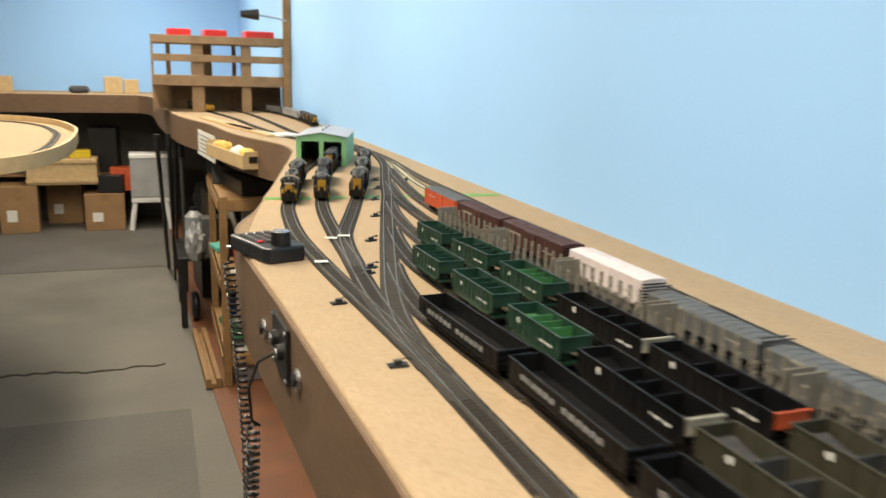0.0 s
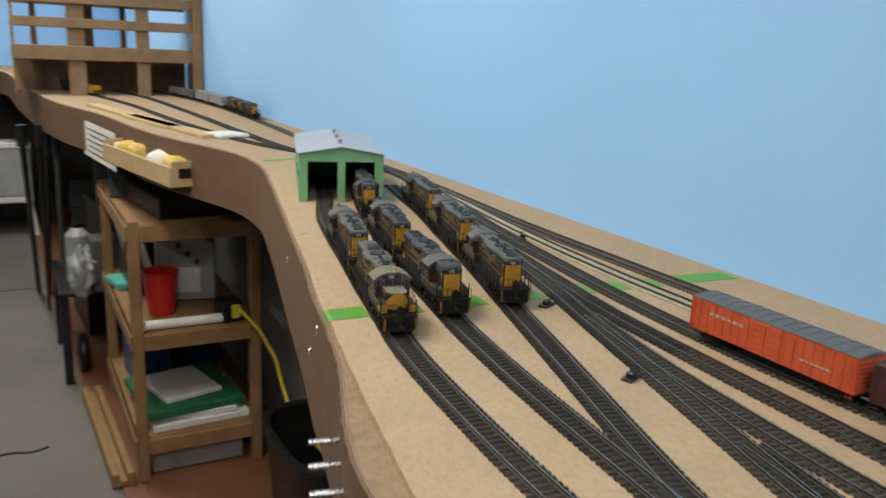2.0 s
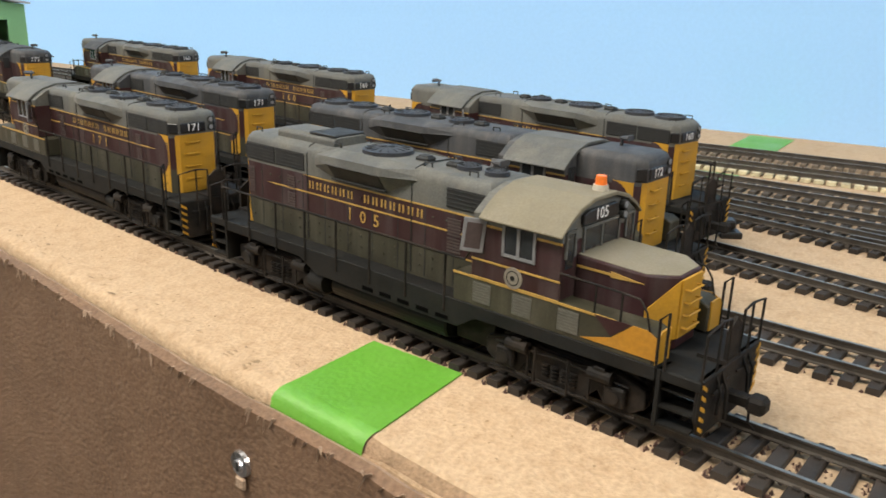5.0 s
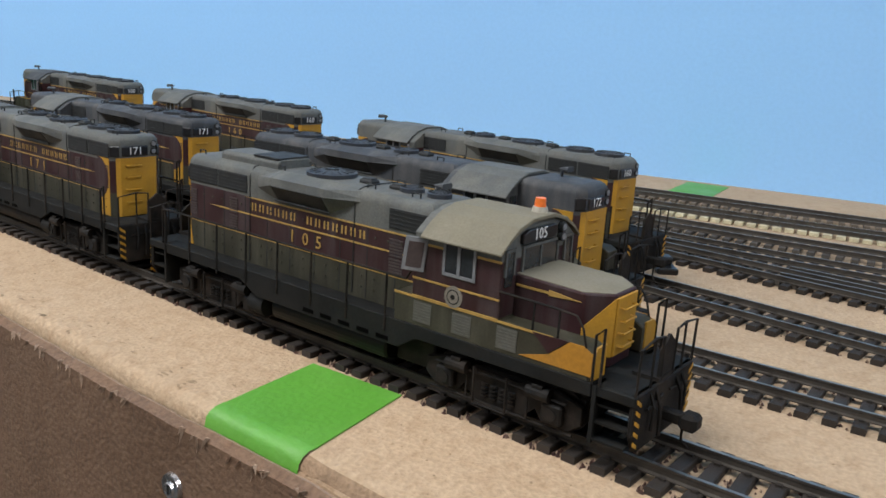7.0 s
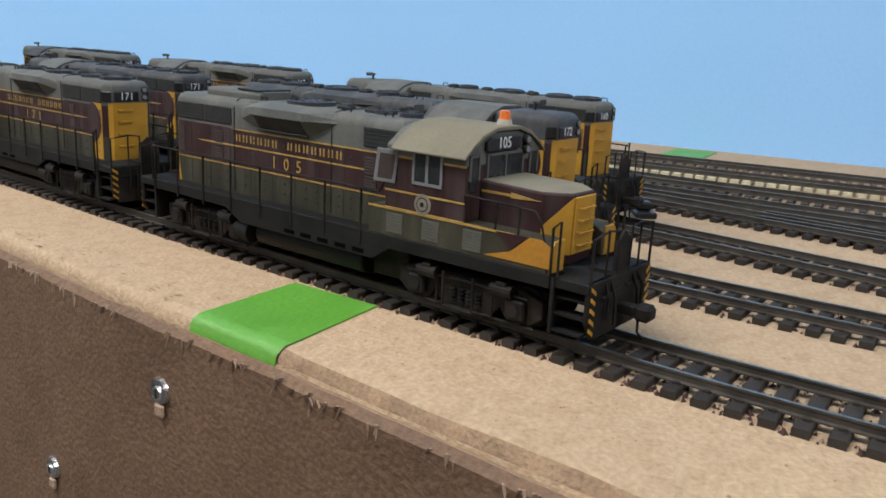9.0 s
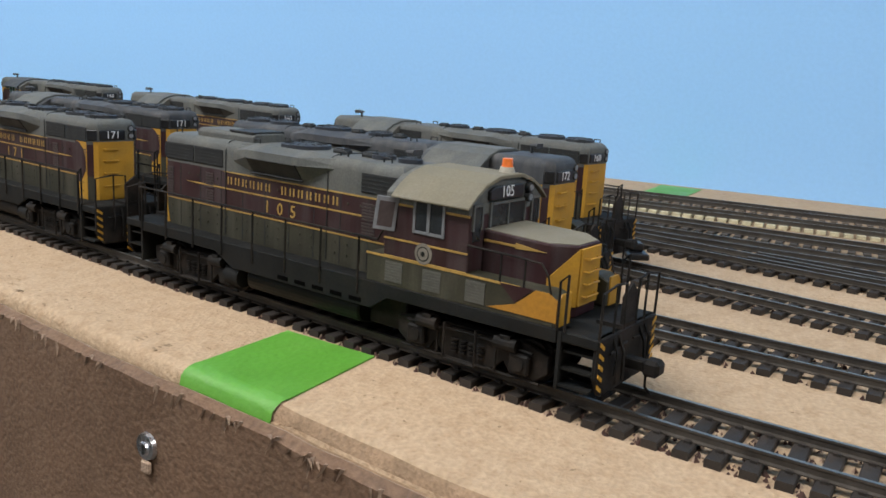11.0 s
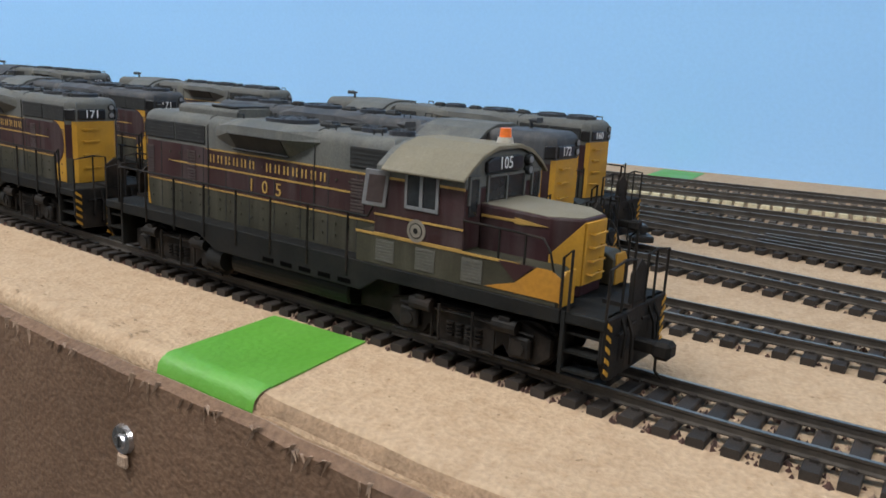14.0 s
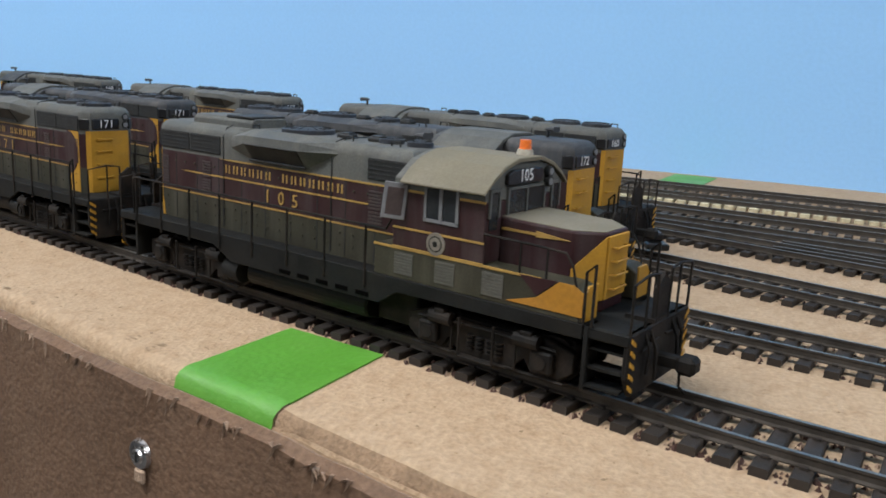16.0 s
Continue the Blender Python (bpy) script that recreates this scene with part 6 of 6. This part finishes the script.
# ---- tray on the fascia ----
ty = thing("wooden_tray", Matrix.Translation((0.478, 3.30, 1.03)) @ Matrix.Rotation(radians(11.0), 4, "Z"), "pale wooden tray of sponges hung on the fascia", "tray")
solid("bottom", M_PLY, ty, 0, 0.068, 0, 0.545, 0, 0.008)
for x0, x1, y0, y1, h in ((-0.007, 0.0, -0.006, 0.551, 0.055), (0.068, 0.074, -0.006, 0.551, 0.055), (0.0, 0.068, -0.006, 0.0, 0.07), (0.0, 0.068, 0.545, 0.551, 0.07), (0.0, 0.068, 0.26, 0.266, 0.05)):
    solid("tray_wall", M_PLY, ty, x0, x1, y0, y1, 0.0, h, bev=0.0015)
solid("dark_slot", M_BLACK, ty, 0.018, 0.052, -0.0085, -0.0055, 0.025, 0.05)
for k, (x, y, s, mt) in enumerate(((0.034, 0.055, 0.036, M_YCLOTH), (0.034, 0.16, 0.036, M_PAPER), (0.034, 0.32, 0.036, M_YCLOTH), (0.034, 0.42, 0.035, M_YCLOTH), (0.036, 0.50, 0.028, M_PAPER))):
    sp = thing("sponge" if mt is M_YCLOTH else "paper_wad", pose(0.478, 3.30, 1.03, 0, 0, 11.0) @ Matrix.Translation((x, y, 0.008)) @ Matrix.Rotation(k * 0.7, 4, "Z"), "yellow sponge block in the wooden tray" if mt is M_YCLOTH else "crumpled white paper in the wooden tray", "sponge" if mt is M_YCLOTH else "paper")
    bm = bmesh.new()
    bmesh.ops.create_icosphere(bm, subdivisions=3, radius=1.0)
    for v in bm.verts:
        c = v.co
        q = 1 + 0.12 * noise.noise(c * 2.3 + Vector((k, 0, 0)))
        v.co = Vector((math.copysign(abs(c.x) ** 0.5, c.x) * s * 0.8, math.copysign(abs(c.y) ** 0.5, c.y) * s, (math.copysign(abs(c.z) ** 0.5, c.z) + 0.99) * s * 0.95)) * q
    zmin = min(v.co.z for v in bm.verts)
    for v in bm.verts:
        v.co.z -= zmin
    smooth(part("block", bm, mt, sp), 60)
for x0, y0, x1, y1, w in ((0.60, 3.38, 0.40, 4.45, 0.05), (0.55, 3.62, 0.47, 4.0, 0.05)):
    a, b2 = Vector((x0, y0, 0)), Vector((x1, y1, 0))
    pl = thing("wood_strip", Matrix.Translation((*((a + b2) / 2).xy, D)) @ Matrix.Rotation(math.atan2(y1 - y0, x1 - x0), 4, "Z"), "pale wooden strip lying on the deck", "wood strip", "loose strips")
    bm = bmesh.new()
    l = (b2 - a).length / 2
    box(bm, -l, l, -w / 2, w / 2, 0, 0.010, 0.001)
    part("strip", bm, M_PLY, pl)
crate("note_pad", 0.60, 0.70, 3.36, 3.46, D, D + 0.012, M_PAPER, "white note pad on the deck", "note pad", 20)

ps = thing("paper_sheet", Matrix.Translation((0.392, 4.13, 0.985)) @ Matrix.Rotation(math.atan2(0.47, -0.055), 4, "Z"), "white printed sheet pinned on the fascia", "paper")
bm = bmesh.new()
box(bm, -0.25, 0.22, 0.012, 0.014, 0.0, 0.125, 0.0005)
part("sheet", bm, M_PAPER, ps)
for k in range(5):
    solid("print_line", M_GREYCAR, ps, -0.22, 0.16 - 0.03 * (k % 2), 0.0145, 0.0152, 0.02 + k * 0.02, 0.024 + k * 0.02)
bg = thing("plastic_bag", Matrix.Translation((0.33, 4.50, 0.402)), "crumpled white plastic bag beside the shelf unit", "bag")
bm = bmesh.new()
bmesh.ops.create_icosphere(bm, subdivisions=4, radius=1.0)
for v in bm.verts:
    q = 1 + 0.35 * noise.noise(v.co * 2.1) + 0.12 * noise.noise(v.co * 6.0)
    v.co = Vector((v.co.x * 0.05 * q, v.co.y * 0.08 * q, max(v.co.z * q + 0.9, 0) * 0.10))
smooth(part("bag_body", bm, M_CLEAR, bg), 25)

# ---- wooden rack standing on the far deck ----
rk = thing("lumber_rack", Matrix.Identity(4), "tall open rack of weathered lumber boards", "rack")
RY = 5.0
for x0, x1 in ((0.150, 0.162), (0.365, 0.435), (0.645, 0.700)):
    solid("upright", M_RACK, rk, x0, x1, RY + 0.02, RY + 0.04, D, 1.56, bev=0.002)
for x0, x1 in ((0.235, 0.26), (0.44, 0.50), (0.62, 0.644)):
    solid("rear_upright", M_RACK, rk, x0, x1, RY + 0.34, RY + 0.36, D, 1.56, bev=0.002)
solid("corner_post", M_PINE, rk, 0.885, 0.924, RY - 0.02, RY + 0.02, D, CEIL, bev=0.002)
for z0, z1 in ((1.30, 1.36), (1.435, 1.475), (1.535, 1.58)):
    solid("front_board", M_RACK, rk, 0.150, 0.884, RY, RY + 0.018, z0, z1, bev=0.002)
    solid("rear_board", M_RACK, rk, 0.150, 0.92, RY + 0.362, RY + 0.38, z0, z1 - 0.015, bev=0.002)
solid("rack_shelf", M_RACK, rk, 0.152, 0.92, RY + 0.042, RY + 0.338, 1.30, 1.315)
solid("rack_shelf", M_RACK, rk, 0.152, 0.92, RY + 0.042, RY + 0.338, 1.56, 1.575)
solid("rear_panel", M_RACK, rk, 0.16, 0.92, RY + 0.38, RY + 0.39, D, 1.29)
for x, w in ((0.24, 0.13), (0.44, 0.13), (0.67, 0.17)):
    crate("red_package", x, x + w, RY + 0.06, RY + 0.2, 1.576, 1.618, M_RED, "red packet lying on the rack top", "packet", 5, group="red packets")
dl = thing("desk_lamp", Matrix.Translation((0.88, RY - 0.03, 1.70)), "black swing-arm lamp clamped to the rack post", "lamp")
bm = bmesh.new()
tube(bm, [(0.02, 0.008, -0.02), (-0.05, -0.02, -0.005), (-0.15, -0.03, 0.005)], 0.006, 8)
part("arm", bm, M_STEEL, dl)
bm = bmesh.new()
cyl(bm, (-0.19, -0.03, 0.006), 0.018, 0.10, "x", 16, r2=0.032)
smooth(part("shade", bm, M_BLACK, dl))

# ---- far end of the room ----
for a in ((-1.10, -0.80, 7.42, 7.75, 0.004, 0.395, 3), (-0.775, -0.48, 7.80, 8.05, 0.004, 0.36, -2), (-0.455, -0.125, 7.42, 7.72, 0.004, 0.318, 2), (-1.5, -1.14, 7.45, 7.8, 0.004, 0.34, -4), (-2.0, -1.6, 7.5, 7.9, 0.004, 0.42, 5)):
    cardboard(*a)
wc = thing("plywood_crate", Matrix.Translation((-0.60, 7.60, 0.40)), "pale plywood crate standing on the cardboard boxes", "crate")
bm = bmesh.new()
box(bm, -0.27, 0.27, -0.16, 0.16, 0, 0.215, 0.004)
part("panel_box", bm, M_PLY, wc)
for z in (0.02, 0.18):
    solid("batten", M_PLY, wc, -0.275, 0.275, -0.172, -0.160, z, z + 0.03, bev=0.002)
crate("orange_case", -0.24, -0.05, 7.55, 7.75, 0.322, 0.52, M_BOXORANGE, "orange plastic case on a cardboard box", "case")
crate("yellow_case", -0.55, -0.38, 7.5, 7.65, 0.616, 0.68, M_YCABLE, "yellow tool case on the plywood crate", "case", 6)
crate("dark_bag", -0.33, -0.12, 7.45, 7.6, 0.322, 0.47, M_BLACK, "dark crumpled bag on a cardboard box", "bag", -8)
st = thing("white_stool", Matrix.Translation((0.085, 7.50, 0.004)), "white plastic step stool with splayed legs", "stool")
bm = bmesh.new()
box(bm, -0.155, 0.155, -0.12, 0.12, 0.235, 0.285, 0.012, 2)
part("seat", bm, M_WHITE, st)
for x in (-1, 1):
    for y in (-1, 1):
        bm = bmesh.new()
        tube(bm, [(x * 0.125, y * 0.09, 0.24), (x * 0.145, y * 0.105, 0.12), (x * 0.16, y * 0.115, 0.0)], 0.022, 8)
        part("leg", bm, M_WHITE, st)
crate("storage_bin", -0.075, 0.245, 7.37, 7.62, 0.290, 0.66, M_CLEAR, "translucent storage bin on the white stool", "storage bin", lid=True, lid_mat=M_WHITE)
for k, (x, y, r, h) in enumerate(((0.335, 4.74, 0.050, 0.24),)):
    jg = thing("plastic_jug", Matrix.Translation((x, y, 0.40)), "cloudy plastic jug among the clutter", "jug", "jugs")
    bm = bmesh.new()
    cyl(bm, (0, 0, h * 0.4), r, h * 0.8, "z", 18)
    cyl(bm, (0, 0, h * 0.86), r, h * 0.14, "z", 18, r2=r * 0.4)
    smooth(part("bottle", bm, M_CLEAR, jg), 40)
    bm = bmesh.new()
    cyl(bm, (0, 0, h * 0.96), r * 0.36, h * 0.09, "z", 14)
    part("cap", bm, M_BLACK, jg)
bt = thing("low_bench", Matrix.Translation((0.38, 4.78, 0.008)), "low dark bench carrying jugs under the deck", "bench")
solid("bench_top", M_BLACK, bt, -0.14, 0.2, -0.24, 0.30, 0.372, 0.392, bev=0.003)
for x in (-0.12, 0.18):
    for y in (-0.22, 0.28):
        solid("leg", M_BLACK, bt, x - 0.017, x + 0.017, y - 0.017, y + 0.017, 0, 0.372, bev=0.002)
hs = thing("hose_reel", Matrix.Translation((0.325, 4.68, 0.090)) , "black rubber wheel standing on the floor", "wheel")
bm = bmesh.new()
n = 26
tube(bm, [(0, 0.06 * math.cos(k * math.tau / n), 0.06 * math.sin(k * math.tau / n)) for k in range(n + 1)], 0.022, 10)
smooth(part("tyre", bm, M_BLACK, hs))
bm = bmesh.new()
cyl(bm, (0, 0, 0), 0.042, 0.02, "x", 18)
part("hub", bm, M_PINE, hs)
for k, (a, b2, r, mt) in enumerate((((0.20, 5.95, 0.008), (0.16, 5.0, 0.98), 0.013, M_BLACK), ((0.255, 5.9, 0.008), (0.26, 5.15, 0.92), 0.011, M_BLACK), ((0.30, 5.3, 0.008), (0.285, 4.9, 0.95), 0.010, M_GREYCAR), ((0.235, 5.6, 0.008), (0.22, 4.8, 1.0), 0.009, M_BLACK))):
    po = thing("tripod_pole", Matrix.Identity(4), "dark pole leaning among stored tools", "pole", "leaning poles")
    bm = bmesh.new()
    tube(bm, [a, tuple((Vector(a) + Vector(b2)) / 2), b2], r, 8)
    smooth(part("shaft", bm, mt, po))
    bm = bmesh.new()
    cyl(bm, b2, r * 1.7, 0.09, "z", 10)
    part("grip", bm, M_BLACK, po)
crate("dark_tub", 0.36, 0.62, 5.1, 5.6, 0.009, 0.45, M_BLACK, "black plastic tub under the far deck", "tub", 4, lid=True)
crate("dark_tub", 0.40, 0.70, 5.8, 6.4, 0.009, 0.55, M_DGREY, "dark grey plastic tub under the far deck", "tub", -5, lid=True)
# two stacked cases added as a dark backdrop under the deck
crate("black_case", 0.40, 0.56, 4.66, 5.0, 0.401, 0.72, M_BLACK, "black upright case added as dark backdrop on the low bench", "case", 5)
crate("black_case", 0.42, 0.55, 4.68, 4.95, 0.721, 0.93, M_DGREY, "dark grey case stacked on another as added backdrop", "case", -4)
crate("grey_case", 0.36, 0.50, 4.50, 4.62, 0.402, 0.62, M_GREYCAR, "grey case hanging by the shelf unit", "case", 6)
crate("white_bracket", 0.40, 0.44, 4.2, 4.9, 0.985, 1.04, M_PAPER, "white folded paper bundle under the deck edge", "paper bundle", 6)
for x0, x1, z in ((-0.245, -0.10, 0.14), (-0.09, 0.03, 0.12), (-1.05, -0.94, 0.13)):
    crate("cream_box", x0, x1, 7.58, 7.72, D, D + z, M_PLY, "cream cardboard carton on the far shelf", "carton", 4, group="cartons")
crate("felt_hat", -0.52, -0.36, 7.55, 7.7, D, D + 0.06, M_DGREY, "dark felt hat lying on the far shelf", "hat", 10, bev=0.02)
# clutter hung below the far shelf
rr = random.Random(21)
for k in range(7):
    x = -2.2 + k * 0.3
    crate("stored_crate", x, x + rr.uniform(0.18, 0.27), 7.7, 7.98, 0.47 if x > -1.6 else 0.004, 0.47 + rr.uniform(0.15, 0.4), rr.choice((M_BLACK, M_DGREY, M_CARD, M_GREYCAR)), "dark stored crate under the far shelf", "crate", rr.uniform(-5, 5), group="stored crates")
lg = thing("storage_shelf", Matrix.Identity(4), "rough pine shelf under the far deck", "shelf")
solid("plank", M_PINE, lg, -2.4, -0.02, 7.66, 8.05, 0.445, 0.465, bev=0.003)
for x in (-2.35, -1.3, -0.06):
    solid("leg", M_PINE, lg, x, x + 0.03, 7.9, 7.94, 0.004, 0.445)

# ---- peninsula with a curved rim ----
pn2 = thing("peninsula", Matrix.Identity(4), "curved tan layout peninsula with a bent wooden rim", "layout peninsula")
rim = spline([(-1.6, 2.62), (-0.9, 2.55), (-0.45, 2.62), (-0.24, 2.80), (-0.155, 3.15), (-0.15, 3.6), (-0.19, 4.0), (-0.33, 4.45), (-0.6, 4.75), (-1.0, 4.85), (-1.6, 4.86)], 0.03)
bm = bmesh.new()
prism(bm, [(p.x, p.y) for p in rim], "z", D - 0.046, D - 0.03)
part("top_board", bm, M_DECK, pn2)
bm = bmesh.new()
tn = tangents(rim)
rows = []
for p, t in zip(rim, tn):
    o = Vector((t.y, -t.x, 0))
    rows.append([bm.verts.new((*(p + o * a).xy, z)) for a, z in ((0.0005, D - 0.052), (0.012, D - 0.052), (0.012, D - 0.004), (0.0005, D - 0.004))])
for a, b2 in zip(rows, rows[1:]):
    for k in range(4):
        bm.faces.new((a[k], a[(k + 1) % 4], b2[(k + 1) % 4], b2[k]))
part("rim", bm, M_PLY, pn2)
inner = [p + Vector((-t.y, t.x, 0)) * 0.07 for p, t in zip(rim, tn)]
bm = bmesh.new()
for off in (-0.0083, 0.0083):
    part("rail", lay_rail(inner, off, D - 0.0285), [M_RAILSIDE, M_RAILTOP], pn2)
for p, t in zip(spline([(v.x, v.y) for v in inner], 0.0072), tangents(spline([(v.x, v.y) for v in inner], 0.0072))):
    tie_bm(bm, Matrix.Translation((p.x, p.y, D - 0.0300)) @ Matrix.Rotation(math.atan2(t.y, t.x), 4, "Z"))
tagged(part("tie_bed", bm, M_TIE, pn2), kind="stuff")
for x, y in ((-1.25, 3.0), (-1.25, 4.4), (-1.5, 3.7)):
    solid("support_leg", M_PINE, pn2, x - 0.03, x + 0.03, y - 0.03, y + 0.03, 0.004, D - 0.05)

# ---- crumbs of ballast and lint round the nearest tracks ----
bm = bmesh.new()
rb = random.Random(33)
for name, lo, hi, n in (("main", 1.6, 2.12, 1700), ("second", 1.62, 1.8, 90), ("third", 1.62, 1.8, 90)):
    c = [p for p in CURVE[name] if lo < p.y < hi]
    tn = tangents(c)
    for _ in range(n):
        i = rb.randrange(len(c))
        o = Vector((-tn[i].y, tn[i].x, 0)) * rb.choice((rb.uniform(-0.0155, -0.010), rb.uniform(-0.007, 0.007), rb.uniform(0.010, 0.0155)))
        p = c[i] + o + tn[i] * rb.uniform(0.0022, 0.0050)
        r = rb.uniform(0.0003, 0.0010)
        vs = [bm.verts.new((p.x + r * rb.uniform(0.6, 1.3) * u, p.y + r * rb.uniform(0.6, 1.3) * v, D + max(0, w) * r * 1.2)) for u, v, w in ((1, 0, 0), (0, 1, 0), (-1, 0, 0), (0, -1, 0), (0, 0, 1.2))]
        for k in range(4):
            f = bm.faces.new((vs[k], vs[(k + 1) % 4], vs[4]))
            f.material_index = 0 if rb.random() < 0.75 else 1
tagged(part("ballast_crumbs", bm, [mat("red_brown_crumbs", (0.05, 0.024, 0.018), 0.9, scale=300, var=0.5), M_LIP]), "reddish ballast crumbs and lint between the ties", "crumbs", kind="stuff")
bm = bmesh.new()
for _ in range(700):
    y = rb.uniform(1.5, 2.4)
    i = min(range(len(EDGE)), key=lambda k: abs(EDGE[k].y - y))
    x = EDGE[i].x + 0.008 + abs(rb.gauss(0, 0.05)) if rb.random() < 0.7 else rb.uniform(EDGE[i].x + 0.01, 0.9)
    if x > 0.92:
        continue
    r, a = rb.uniform(0.00015, 0.0005), rb.uniform(0, 6.28)
    l = r * rb.uniform(1, 2)
    d, n = Vector((math.cos(a), math.sin(a), 0)), Vector((-math.sin(a), math.cos(a), 0))
    p = Vector((x, y, D))
    vs = [bm.verts.new(q) for q in (p + d * l, p + n * r, p - d * l, p - n * r, p + Vector((0, 0, 0.0003)))]
    for k in range(4):
        bm.faces.new((vs[k], vs[(k + 1) % 4], vs[4]))
for _ in range(150):
    y = rb.uniform(1.87, 2.5)
    i = min(range(len(EDGE)), key=lambda k: abs(EDGE[k].y - y))
    p = side(i, -0.002 - abs(rb.gauss(0, 0.006))) + Vector((0, 0, D))
    l, r = rb.uniform(0.0006, 0.0026), rb.uniform(0.0002, 0.0006)
    d, n = ET[i] + Vector((rb.uniform(-0.3, 0.3), 0, 0)), side(i, 1.0) - EDGE[i]
    ring = [bm.verts.new(p + d * (l * math.cos(a)) + n * (r * math.sin(a) * rb.uniform(0.5, 1.4)) + Vector((0, 0, 0.0001))) for a in (0, 0.9, 1.8, 2.7, 3.6, 4.5, 5.4)]
    top = bm.verts.new(p + Vector((0, 0, rb.uniform(0.0002, 0.0004))))
    for k in range(7):
        bm.faces.new((ring[k], ring[(k + 1) % 7], top))
tagged(part("deck_scuffs", bm, mat("brown_board_flecks", (0.27, 0.19, 0.115), 0.95, scale=300, var=0.4)), "tiny brown flecks and scuffs on the board", "flecks", kind="stuff")

# ---- single ties nearest the camera ----
for parent, m in LATE_TIES:
    ob = new("tie", TIE_MESH)
    ob.parent = parent
    ob.matrix_local = m
